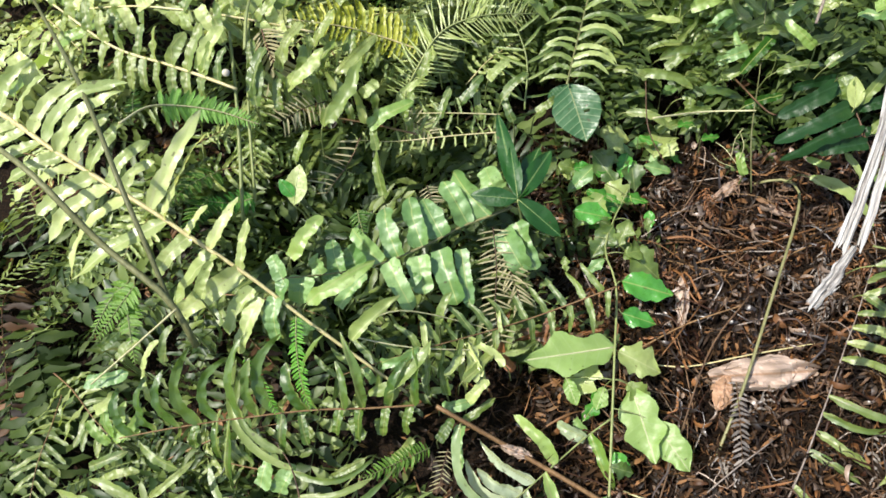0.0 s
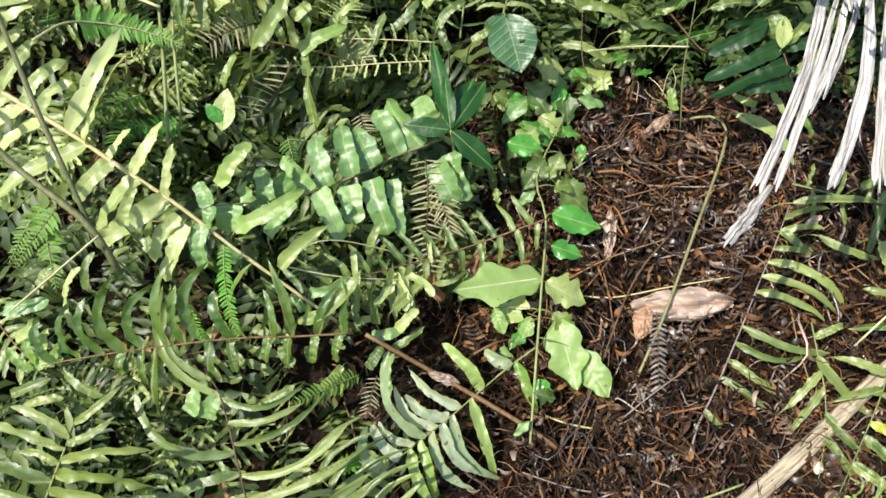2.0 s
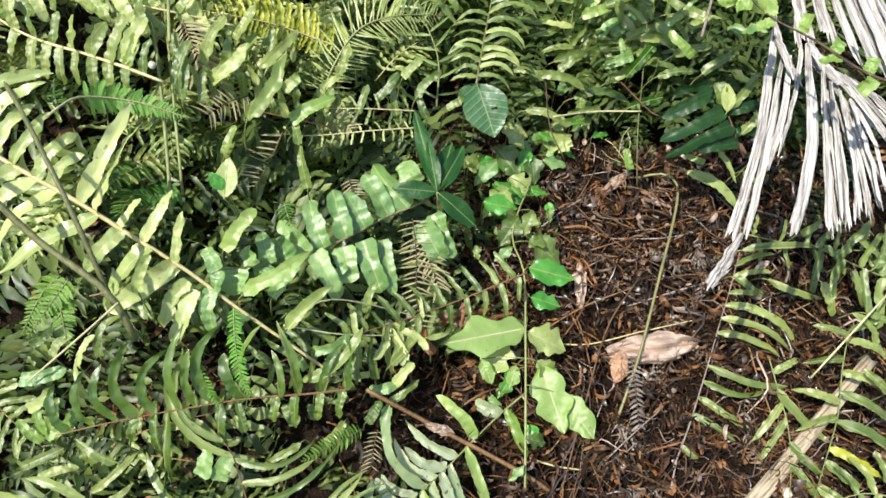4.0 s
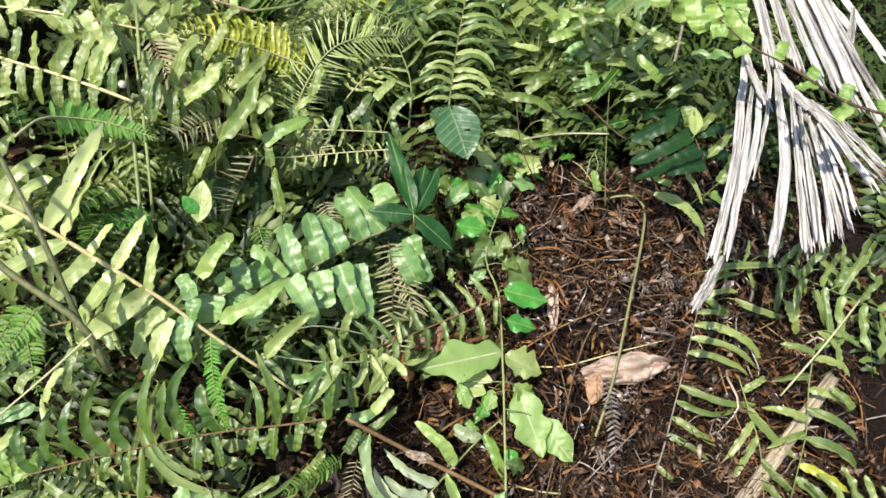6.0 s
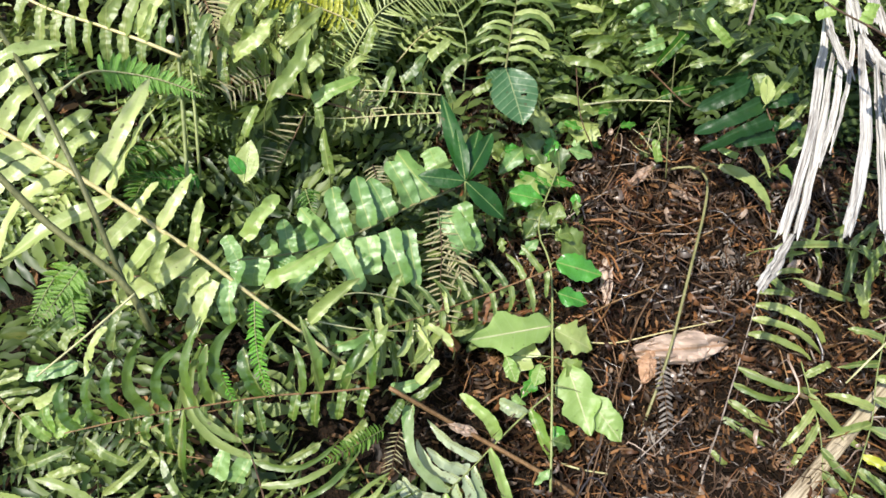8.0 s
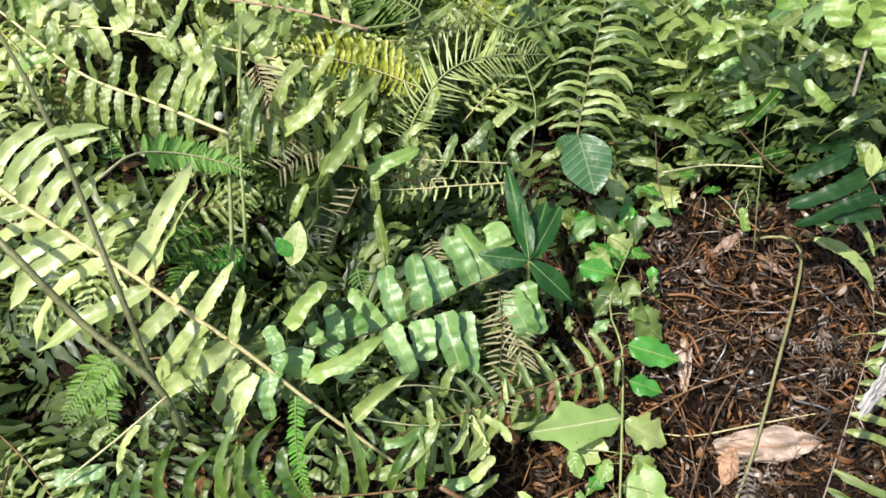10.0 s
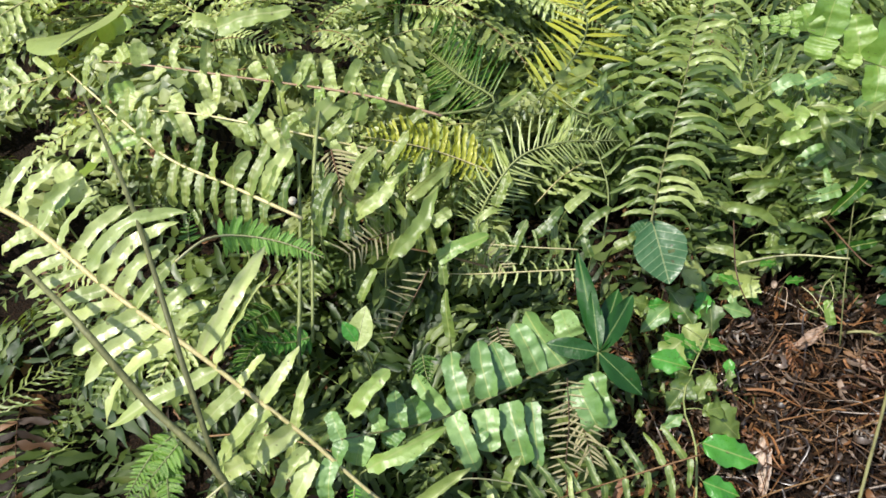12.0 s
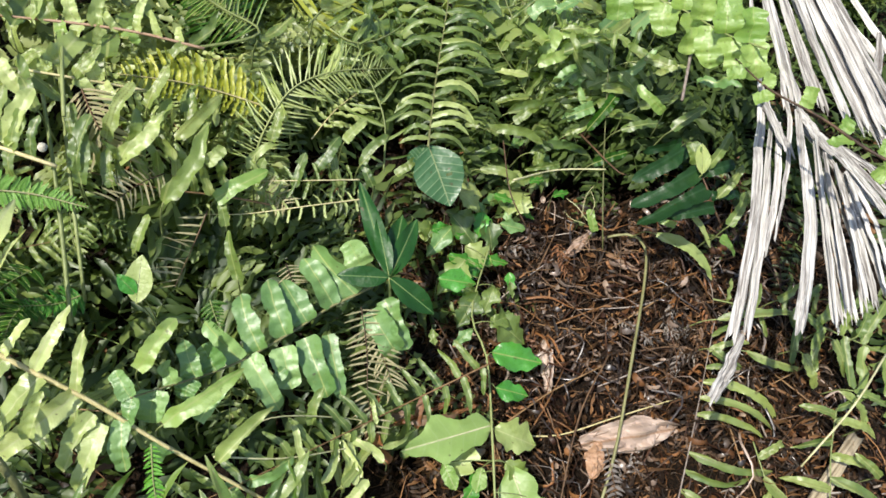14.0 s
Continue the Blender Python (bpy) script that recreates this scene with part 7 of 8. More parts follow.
stem('fern_stalk', [(0.561, 1.792, 0.378), (0.725, 1.894, 0.319), (0.861, 1.873, 0.332)], 0.0028, 0.0024, PALE_STEM, label='pale dry stick over the litter', category='stem', group='bare stalks')
stem('fern_stalk', [(0.851, 1.736, 0.153), (0.843, 1.819, 0.296), (0.899, 2.014, 0.369), (0.922, 2.151, 0.509)], 0.0022, 0.0016, OLIVE_STEM, label='upright thin olive-green fern stalk', category='stem', group='bare stalks')
stem('fern_stalk', [(0.849, 2.066, 0.314), (0.877, 1.851, 0.349), (0.911, 1.841, 0.336)], 0.0030, 0.0020, BROWN_STEM, label='thin dark twig over the litter', category='stem', group='bare stalks')
stem('fern_stalk', [(0.595, 1.714, 0.279), (0.545, 1.755, 0.370), (0.553, 1.897, 0.426)], 0.0020, 0.0016, BROWN_STEM, label='thin dark twig over the litter', category='stem', group='bare stalks')
stem('fern_stalk', [(1.451, 1.267, 0.191), (1.271, 1.133, 0.191), (1.156, 1.065, 0.053)], 0.0030, 0.0026, PALE_STEM, label='thin pale green stalk over the ferns', category='stem', group='bare stalks')

# green cane over the litter
stem('bent_cane', [(0.652, 1.054, -0.092), (0.734, 1.197, 0.006), (0.843, 1.418, 0.075), (0.945, 1.626, 0.121), (0.985, 1.732, 0.140), (0.975, 1.786, 0.146), (0.934, 1.810, 0.132), (0.887, 1.816, 0.114)], 0.0042, 0.0040, CANE, label='thin olive-green cane bent over the brown litter', category='cane', n=26)

# longer stalks lying on the litter
stem('dry_stalk', [(0.517, 1.280, -0.023), (0.618, 1.267, -0.017), (0.772, 1.290, -0.003), (0.972, 1.330, -0.008)], 0.0022, 0.0018, STRAW, label='golden dry fern stalk across the dry leaf', category='dry stalk', group='stalks in the litter')
stem('dry_stalk', [(0.683, 1.569, 0.047), (0.863, 1.610, 0.069), (1.022, 1.652, 0.088), (1.183, 1.689, 0.087)], 0.0024, 0.0019, RUST_STEM, label='long orange-brown dry fern stalk', category='dry stalk', group='stalks in the litter')
stem('dry_stalk', [(0.623, 1.788, 0.105), (0.751, 1.597, 0.063), (0.887, 1.496, 0.036), (0.973, 1.439, 0.012)], 0.0020, 0.0016, BROWN_STEM, label='long grey-brown dry fern stalk', category='dry stalk', group='stalks in the litter')
stem('dry_stalk', [(0.492, 1.320, -0.013), (0.626, 1.379, 0.015), (0.790, 1.438, 0.021)], 0.0026, 0.0021, RED_STEM, label='long brown dry fern stalk', category='dry stalk', group='stalks in the litter')
stem('dry_stalk', [(0.806, 1.463, 0.028), (0.669, 1.295, 0.013), (0.556, 1.067, -0.070), (0.477, 0.901, -0.133)], 0.0026, 0.0021, BROWN_STEM, label='long grey-brown dry fern stalk over the litter', category='dry stalk', group='stalks in the litter')
stem('dry_stalk', [(0.734, 1.786, 0.103), (0.800, 1.723, 0.097), (0.925, 1.752, 0.106)], 0.0018, 0.0014, BROWN_STEM, label='bent brown dry fern stalk', category='dry stalk', group='stalks in the litter')
stem('dry_stalk', [(0.771, 0.889, -0.157), (0.793, 0.941, -0.125), (0.832, 1.007, -0.114)], 0.0028, 0.0022, DUST_STEM, label='short pale dry stalk piece', category='dry stalk', group='stalks in the litter')
stem('dry_stalk', [(1.083, 1.253, -0.029), (1.082, 1.137, -0.059), (1.104, 1.029, -0.110)], 0.0022, 0.0018, RED_STEM, label='reddish-brown dry fern stalk', category='dry stalk', group='stalks in the litter')
stem('dry_stalk', [(0.801, 2.017, 0.148), (0.672, 1.891, 0.134), (0.665, 1.805, 0.101)], 0.0018, 0.0014, BROWN_STEM, label='thin brown dry fern stalk', category='dry stalk', group='stalks in the litter')
stem('dry_stalk', [(0.574, 1.188, -0.066), (0.571, 1.077, -0.088), (0.540, 0.959, -0.137)], 0.0016, 0.0013, DUST_STEM, label='thin grey dry fern stalk', category='dry stalk', group='stalks in the litter')
stem('dry_stalk', [(0.652, 1.036, -0.117), (0.733, 0.998, -0.110), (0.818, 1.002, -0.119)], 0.0016, 0.0013, BROWN_STEM, label='thin brown dry fern stalk', category='dry stalk', group='stalks in the litter')
stem('dry_stalk', [(0.421, 0.981, -0.124), (0.474, 0.957, -0.120), (0.550, 0.945, -0.131)], 0.0028, 0.0022, PALE_STEM, label='pale curved dry stalk piece', category='dry stalk', group='stalks in the litter')
frond([(0.716, 1.212, 0.001), (0.709, 1.137, -0.012), (0.702, 1.077, -0.028), (0.700, 1.022, -0.063)], 15, 0.028, 'fine', ASH, label='hanging grey withered fern frond tip', seed=154, stalk=BROWN_STEM, angle=80, shape='even', up=(0, -0.8, 0.5), thick=0.0014, gaps=0, name='dead_frond', category='dead fern', group='dead fronds')
frond([(0.866, 1.572, 0.045), (0.897, 1.533, 0.046), (0.947, 1.502, 0.026)], 11, 0.030, 'curl', ASH, label='grey curled dead fern frond on the litter', seed=155, stalk=BROWN_STEM, angle=70, shape='even', name='dead_frond', category='dead fern', group='dead fronds')
frond([(0.999, 1.554, 0.043), (1.019, 1.508, 0.039), (1.074, 1.524, 0.032)], 11, 0.030, 'curl', ASH, label='grey curled dead fern frond on the litter', seed=156, stalk=BROWN_STEM, angle=70, shape='even', name='dead_frond', category='dead fern', group='dead fronds')
dry_leaf((0.176, 1.284, 0.081), (0.254, 1.305, 0.084), 0.20, 'rusty curled dry leaflet among the ferns', RUST)
dry_leaf((0.264, 1.313, 0.078), (0.352, 1.336, 0.084), 0.20, 'rusty curled dry leaflet among the ferns', RUST)
dry_leaf((0.142, 1.275, 0.067), (0.158, 1.206, 0.048), 0.20, 'rusty curled dry leaflet among the ferns', RUST)
dry_leaf((0.134, 1.299, 0.085), (0.167, 1.368, 0.102), 0.20, 'rusty curled dry leaflet among the ferns', RUST)
dry_leaf((0.326, 1.309, 0.065), (0.406, 1.324, 0.071), 0.20, 'rusty curled dry leaflet among the ferns', RUST)
stem('dry_stalk', [(0.898, 1.738, 0.792), (0.837, 1.613, 0.742)], 0.0036, 0.0036, DUST_STEM, label='short pale weathered stick in the ferns', category='dry stalk')

# climbing vine
vine_line = [(0.372, 0.889, -0.089), (0.391, 1.043, -0.007), (0.415, 1.229, 0.073), (0.439, 1.419, 0.126), (0.424, 1.542, 0.158), (0.515, 1.743, 0.193)]
climbing_vine = vine(vine_line)
lobed_leaf((0.423, 1.260, 0.078), (0.196, 1.198, 0.112), 0.46, 2.2, 0.34)
lobed_leaf((0.456, 1.188, 0.012), (0.496, 1.014, -0.053), 0.58, 2.6, 0.30)
lobed_leaf((0.502, 1.115, -0.028), (0.575, 1.001, -0.071), 0.58, 1.4, 0.14)
lobed_leaf((0.298, 1.208, 0.024), (0.322, 1.152, -0.014), 0.60, 1.0, 0.2)
lobed_leaf((0.392, 1.194, 0.004), (0.368, 1.140, -0.017), 0.62, 1.3, 0.2)
vine_leaf('plain', (0.428, 1.258, 0.063), (0.532, 1.208, 0.039))
vine_leaf('glossy', (0.456, 1.433, 0.129), (0.586, 1.399, 0.109))
vine_leaf('glossy', (0.444, 1.344, 0.107), (0.532, 1.321, 0.090))
vine_leaf('plain', (0.385, 0.993, -0.029), (0.442, 0.979, -0.042))
vine_leaf('plain', (0.369, 0.927, -0.047), (0.333, 0.896, -0.065))
vine_leaf('plain', (0.430, 1.680, 0.206), (0.353, 1.607, 0.177))
vine_leaf('glossy', (0.343, 1.619, 0.210), (0.448, 1.604, 0.197))
vine_leaf('plain', (0.450, 1.594, 0.174), (0.389, 1.515, 0.142))
vine_leaf('plain', (0.476, 1.537, 0.138), (0.565, 1.471, 0.108))
vine_leaf('plain', (0.417, 1.498, 0.147), (0.365, 1.466, 0.127))
vine_leaf('plain', (0.596, 1.859, 0.195), (0.641, 1.998, 0.221))
vine_leaf('glossy', (0.561, 1.681, 0.145), (0.561, 1.631, 0.122))
vine_leaf('plain', (0.416, 1.818, 0.243), (0.478, 1.731, 0.208))
vine_leaf('plain', (0.524, 1.832, 0.207), (0.537, 1.751, 0.174))
vine_leaf('plain', (0.563, 1.828, 0.187), (0.644, 1.815, 0.173))
vine_leaf('plain', (0.368, 1.265, 0.033), (0.308, 1.169, -0.004))
vine_leaf('plain', (0.388, 1.184, -0.010), (0.332, 1.119, -0.036))
vine_leaf('glossy', (0.400, 1.043, -0.048), (0.436, 0.989, -0.072))
vine_leaf('plain', (0.445, 1.190, 0.024), (0.500, 1.146, 0.003))
vine_leaf('plain', (0.418, 1.796, 0.217), (0.341, 1.727, 0.190))
vine_leaf('plain', (0.443, 1.737, 0.200), (0.513, 1.685, 0.177))
vine_leaf('plain', (0.485, 1.715, 0.174), (0.563, 1.701, 0.161))
vine_leaf('plain', (0.454, 1.591, 0.143), (0.499, 1.552, 0.122))
vine_leaf('plain', (0.404, 1.600, 0.193), (0.448, 1.587, 0.179))
vine_leaf('plain', (0.418, 1.637, 0.166), (0.447, 1.577, 0.138))
vine_leaf('plain', (0.521, 1.907, 0.194), (0.537, 1.869, 0.173))
vine_leaf('plain', (0.549, 1.879, 0.251), (0.608, 1.865, 0.236))
vine_leaf('plain', (0.493, 1.597, 0.190), (0.454, 1.532, 0.160))
vine_leaf('plain', (0.352, 1.790, 0.205), (0.393, 1.771, 0.190))
vine_leaf('plain', (0.472, 1.904, 0.229), (0.532, 1.867, 0.208))
vine_leaf('plain', (0.446, 1.942, 0.228), (0.539, 1.922, 0.215))
vine_leaf('plain', (0.390, 1.637, 0.143), (0.434, 1.622, 0.132))
vine_leaf('plain', (0.388, 1.649, 0.192), (0.442, 1.649, 0.182))
vine_leaf('plain', (0.423, 1.721, 0.156), (0.397, 1.675, 0.132))
vine_leaf('plain', (0.457, 1.627, 0.116), (0.438, 1.597, 0.096))
vine_leaf('plain', (0.392, 1.791, 0.188), (0.431, 1.773, 0.175))
vine_leaf('plain', (0.385, 1.692, 0.215), (0.464, 1.668, 0.200))
vine_leaf('plain', (0.312, 1.499, 0.159), (0.316, 1.464, 0.138))
vine_leaf('plain', (0.316, 1.792, 0.227), (0.378, 1.792, 0.217))
vine_leaf('glossy', (0.455, 1.821, 0.210), (0.412, 1.786, 0.189))
vine_leaf('plain', (0.329, 1.814, 0.181), (0.418, 1.813, 0.173))
vine_leaf('plain', (0.434, 1.686, 0.207), (0.479, 1.662, 0.193))
vine_leaf('glossy', (0.358, 1.791, 0.215), (0.420, 1.810, 0.209))
vine_leaf('plain', (0.396, 1.567, 0.156), (0.461, 1.555, 0.145))
vine_leaf('plain', (0.528, 1.903, 0.204), (0.602, 1.925, 0.201))
vine_leaf('plain', (0.456, 1.890, 0.252), (0.509, 1.844, 0.229))
vine_leaf('glossy', (0.406, 1.663, 0.171), (0.494, 1.690, 0.168))
vine_leaf('plain', (0.538, 1.611, 0.187), (0.543, 1.573, 0.169))
vine_leaf('plain', (0.473, 1.510, 0.152), (0.546, 1.534, 0.148))
vine_leaf('glossy', (0.519, 1.851, 0.215), (0.492, 1.779, 0.188))
vine_leaf('glossy', (0.496, 1.860, 0.197), (0.555, 1.821, 0.175))
vine_leaf('plain', (0.418, 1.768, 0.216), (0.466, 1.758, 0.202))
vine_leaf('plain', (0.413, 1.866, 0.210), (0.484, 1.845, 0.193))
vine_leaf('plain', (0.435, 1.823, 0.244), (0.490, 1.804, 0.230))
vine_leaf('plain', (0.642, 2.070, 0.266), (0.702, 2.107, 0.265))
vine_leaf('plain', (0.672, 2.020, 0.211), (0.621, 1.969, 0.186))
vine_leaf('plain', (0.672, 1.942, 0.240), (0.728, 1.955, 0.234))
vine_leaf('plain', (0.606, 1.915, 0.211), (0.615, 1.862, 0.188))
vine_leaf('plain', (0.721, 2.154, 0.262), (0.671, 2.114, 0.242))
vine_leaf('plain', (0.756, 2.080, 0.228), (0.782, 2.044, 0.208))
vine_leaf('plain', (0.661, 1.882, 0.226), (0.622, 1.847, 0.206))
vine_leaf('plain', (0.644, 1.893, 0.175), (0.685, 1.868, 0.159))
vine_leaf('plain', (0.690, 2.155, 0.268), (0.755, 2.131, 0.250))
vine_leaf('plain', (0.714, 2.034, 0.278), (0.723, 1.994, 0.256))
vine_leaf('plain', (0.751, 2.059, 0.285), (0.832, 2.063, 0.277))
vine_leaf('plain', (0.712, 2.100, 0.298), (0.797, 2.115, 0.293))
vine_leaf('plain', (0.734, 1.896, 0.223), (0.794, 1.912, 0.218))
vine_leaf('plain', (0.761, 2.006, 0.208), (0.696, 1.972, 0.189))
vine_leaf('plain', (0.742, 2.056, 0.253), (0.717, 2.026, 0.232))
vine_leaf('plain', (0.596, 1.880, 0.195), (0.597, 1.835, 0.173))

# dark shrub with leaves in a whorl
shrub = whorl_shrub((0.189, 1.478, 0.381), on_soil(0.199, 1.528))
whorl_leaf(shrub, (0.189, 1.478, 0.381), (0.074, 1.478, 0.401), 0.41)
whorl_leaf(shrub, (0.189, 1.478, 0.381), (0.297, 1.428, 0.299), 0.38)
whorl_leaf(shrub, (0.189, 1.478, 0.381), (0.143, 1.694, 0.494), 0.18)
whorl_leaf(shrub, (0.189, 1.478, 0.381), (0.175, 1.597, 0.457), 0.27)
whorl_leaf(shrub, (0.189, 1.478, 0.381), (0.288, 1.646, 0.408), 0.25)
whorl_leaf(shrub, (0.189, 1.478, 0.381), (0.257, 1.690, 0.395), 0.23)

# single broad leaves
broad_leaf('sheen', (0.336, 1.839, 0.465), (0.379, 1.712, 0.375), True)
broad_leaf('sheen', (0.299, 1.814, 0.398), (0.332, 1.856, 0.454), False)
broad_leaf('pale', (-0.321, 1.364, 0.484), (-0.304, 1.419, 0.557), False)
broad_leaf('vine', (-0.320, 1.375, 0.498), (-0.348, 1.390, 0.538), False)
broad_leaf('pale', (1.023, 1.685, 0.463), (1.033, 1.743, 0.518), False)
broad_leaf('dark', (-1.104, 2.085, 0.770), (-1.096, 2.400, 0.672), False)
broad_leaf('pale', (-1.088, 1.947, 0.830), (-1.194, 2.419, 0.728), False)

# snail shells
snail_shell((-0.460, 1.552, 0.716), 0.85)
snail_shell((1.071, 0.846, -0.150), 1.6)

# large dry leaf and fallen leaves on the litter
big_leaf = dry_leaf((0.655, 1.236, -0.020), (0.931, 1.256, -0.029), 0.40, 'large curled pale brown dry leaf on the litter')
dry_blade(big_leaf, 'crumpled_end', (0.702, 1.222, 0.000), (0.662, 1.147, -0.035), 0.85, TAN_LEAF, 7, 'crumpled orange-brown end of the leaf')
dry_leaf((0.743, 1.765, 0.078), (0.863, 1.842, 0.121), 0.26, 'narrow curled pale brown dry leaf on the litter')
dry_leaf((0.641, 1.536, 0.036), (0.614, 1.383, -0.014), 0.30, 'long dry brown leaf strip beside the vine')
dry_leaf((0.904, 1.765, 0.079), (0.978, 1.720, 0.068), 0.35, 'small brown dry leaf on litter')
dry_leaf((0.130, 1.023, 0.016), (0.205, 1.023, -0.034), 0.35, 'small tan dry leaf under the ferns')
dry_leaf((1.146, 1.442, 0.061), (1.201, 1.472, 0.069), 0.5, 'small pale dry leaf under ferns')

# dry petiole
petiole([(0.599, 0.583, -0.200), (0.859, 0.755, -0.176), (1.025, 0.870, -0.134), (1.209, 1.009, -0.074), (1.407, 1.159, -0.024)])

# dry palm leaf
palm = dry_palm_leaf((1.167, 2.018, 0.952))
palm_strip(palm, [(1.003, 1.590, 0.783), (0.884, 1.298, 0.667), (0.758, 1.076, 0.579)], 0.0256, 0)
palm_strip(palm, [(1.011, 1.527, 0.747), (0.899, 1.278, 0.648), (0.799, 1.089, 0.573)], 0.0157, 1)
palm_strip(palm, [(0.996, 1.587, 0.792), (0.998, 1.513, 0.763), (1.009, 1.438, 0.733)], 0.0236, 2)
palm_strip(palm, [(1.066, 1.531, 0.770), (0.997, 1.265, 0.664), (0.894, 1.069, 0.586)], 0.0236, 3)
palm_strip(palm, [(1.025, 1.520, 0.744), (0.955, 1.346, 0.675), (0.879, 1.223, 0.626)], 0.0197, 4)
palm_strip(palm, [(1.073, 1.613, 0.781), (1.038, 1.480, 0.728), (0.930, 1.276, 0.647)], 0.0157, 5)
palm_strip(palm, [(1.090, 1.468, 0.734), (1.036, 1.267, 0.654), (0.992, 1.091, 0.584)], 0.0138, 6)
palm_strip(palm, [(1.094, 1.432, 0.730), (1.057, 1.250, 0.658), (1.022, 1.094, 0.596)], 0.0138, 7)
palm_strip(palm, [(1.098, 1.414, 0.701), (1.070, 1.245, 0.634), (1.039, 1.106, 0.579)], 0.0118, 8)
palm_strip(palm, [(1.108, 1.406, 0.720), (1.092, 1.248, 0.657), (1.065, 1.112, 0.603)], 0.0108, 9)
palm_strip(palm, [(1.117, 1.397, 0.705), (1.112, 1.251, 0.647), (1.090, 1.122, 0.596)], 0.0108, 10)
palm_strip(palm, [(1.128, 1.386, 0.712), (1.132, 1.258, 0.661), (1.118, 1.132, 0.611)], 0.0108, 11)
palm_strip(palm, [(1.137, 1.396, 0.705), (1.159, 1.284, 0.660), (1.156, 1.167, 0.614)], 0.0118, 12)
palm_strip(palm, [(1.066, 1.531, 0.770), (1.101, 1.458, 0.740), (1.127, 1.424, 0.727)], 0.0275, 13)
palm_strip(palm, [(1.124, 1.444, 0.735), (1.173, 1.328, 0.689), (1.220, 1.217, 0.644)], 0.0157, 14)
palm_strip(palm, [(1.142, 1.460, 0.730), (1.205, 1.343, 0.684), (1.263, 1.254, 0.648)], 0.0138, 15)
palm_strip(palm, [(1.122, 1.484, 0.729), (1.205, 1.410, 0.699), (1.288, 1.281, 0.648)], 0.0118, 16)
palm_strip(palm, [(1.104, 1.918, 0.924), (1.078, 1.720, 0.845), (1.067, 1.551, 0.778)], 0.0216, 17)
palm_strip(palm, [(1.146, 1.955, 0.928), (1.135, 1.738, 0.841), (1.128, 1.567, 0.773)], 0.0197, 18)
palm_strip(palm, [(1.175, 1.969, 0.944), (1.174, 1.720, 0.844), (1.180, 1.515, 0.763)], 0.0197, 19)
palm_strip(palm, [(1.198, 1.973, 0.935), (1.209, 1.738, 0.841), (1.229, 1.497, 0.745)], 0.0197, 20)
palm_strip(palm, [(1.214, 1.970, 0.944), (1.239, 1.734, 0.850), (1.263, 1.472, 0.746)], 0.0216, 21)
palm_strip(palm, [(1.238, 1.974, 0.935), (1.266, 1.693, 0.823), (1.300, 1.428, 0.717)], 0.0197, 22)
palm_strip(palm, [(1.254, 1.971, 0.944), (1.293, 1.646, 0.815), (1.342, 1.358, 0.700)], 0.0197, 23)
palm_strip(palm, [(1.119, 1.926, 0.905), (1.102, 1.712, 0.820), (1.090, 1.545, 0.754)], 0.0177, 24)
palm_strip(palm, [(1.210, 1.944, 0.912), (1.248, 1.653, 0.796), (1.277, 1.446, 0.714)], 0.0177, 25)
palm_strip(palm, [(1.286, 1.983, 0.917), (1.310, 1.807, 0.846), (1.357, 1.671, 0.792)], 0.0236, 26)
palm_strip(palm, [(1.327, 1.967, 0.910), (1.377, 1.745, 0.822), (1.427, 1.583, 0.757)], 0.0236, 27)
palm_strip(palm, [(1.280, 1.715, 0.810), (1.295, 1.642, 0.781), (1.293, 1.585, 0.758)], 0.0177, 28)
palm_strip(palm, [(1.377, 1.742, 0.831), (1.320, 1.624, 0.784), (1.266, 1.527, 0.746)], 0.0177, 29)
palm_strip(palm, [(1.064, 1.832, 0.868), (1.032, 1.698, 0.815), (1.001, 1.560, 0.760)], 0.0157, 30)
palm_strip(palm, [(0.788, 1.086, 0.583), (0.746, 1.039, 0.564), (0.682, 0.972, 0.538)], 0.0216, 31)
palm_strip(palm, [(0.780, 1.080, 0.570), (0.753, 1.042, 0.555), (0.723, 1.006, 0.540)], 0.0157, 32)
palm_strip(palm, [(1.087, 1.473, 0.749), (1.036, 1.270, 0.668), (0.983, 1.089, 0.596)], 0.0096, 33)
palm_strip(palm, [(1.099, 1.435, 0.703), (1.050, 1.260, 0.633), (1.020, 1.110, 0.574)], 0.0096, 34)
palm_strip(palm, [(1.087, 1.404, 0.699), (1.076, 1.238, 0.633), (1.048, 1.111, 0.582)], 0.0083, 35)
palm_strip(palm, [(1.110, 1.403, 0.712), (1.097, 1.242, 0.648), (1.055, 1.113, 0.596)], 0.0076, 36)
palm_strip(palm, [(1.120, 1.404, 0.707), (1.115, 1.260, 0.650), (1.097, 1.114, 0.592)], 0.0076, 37)
palm_strip(palm, [(1.120, 1.383, 0.694), (1.131, 1.255, 0.643), (1.126, 1.137, 0.596)], 0.0076, 38)
palm_strip(palm, [(1.140, 1.404, 0.688), (1.153, 1.295, 0.645), (1.167, 1.183, 0.600)], 0.0083, 39)
palm_strip(palm, [(1.095, 1.460, 0.715), (1.047, 1.266, 0.637), (1.003, 1.095, 0.569)], 0.0110, 40)
palm_strip(palm, [(1.092, 1.430, 0.702), (1.059, 1.252, 0.632), (1.029, 1.107, 0.574)], 0.0094, 41)
palm_strip(palm, [(1.107, 1.418, 0.698), (1.080, 1.248, 0.630), (1.049, 1.120, 0.579)], 0.0087, 42)
palm_strip(palm, [(1.108, 1.406, 0.693), (1.105, 1.260, 0.635), (1.077, 1.128, 0.582)], 0.0087, 43)
palm_strip(palm, [(1.124, 1.405, 0.692), (1.122, 1.257, 0.634), (1.109, 1.131, 0.584)], 0.0087, 44)
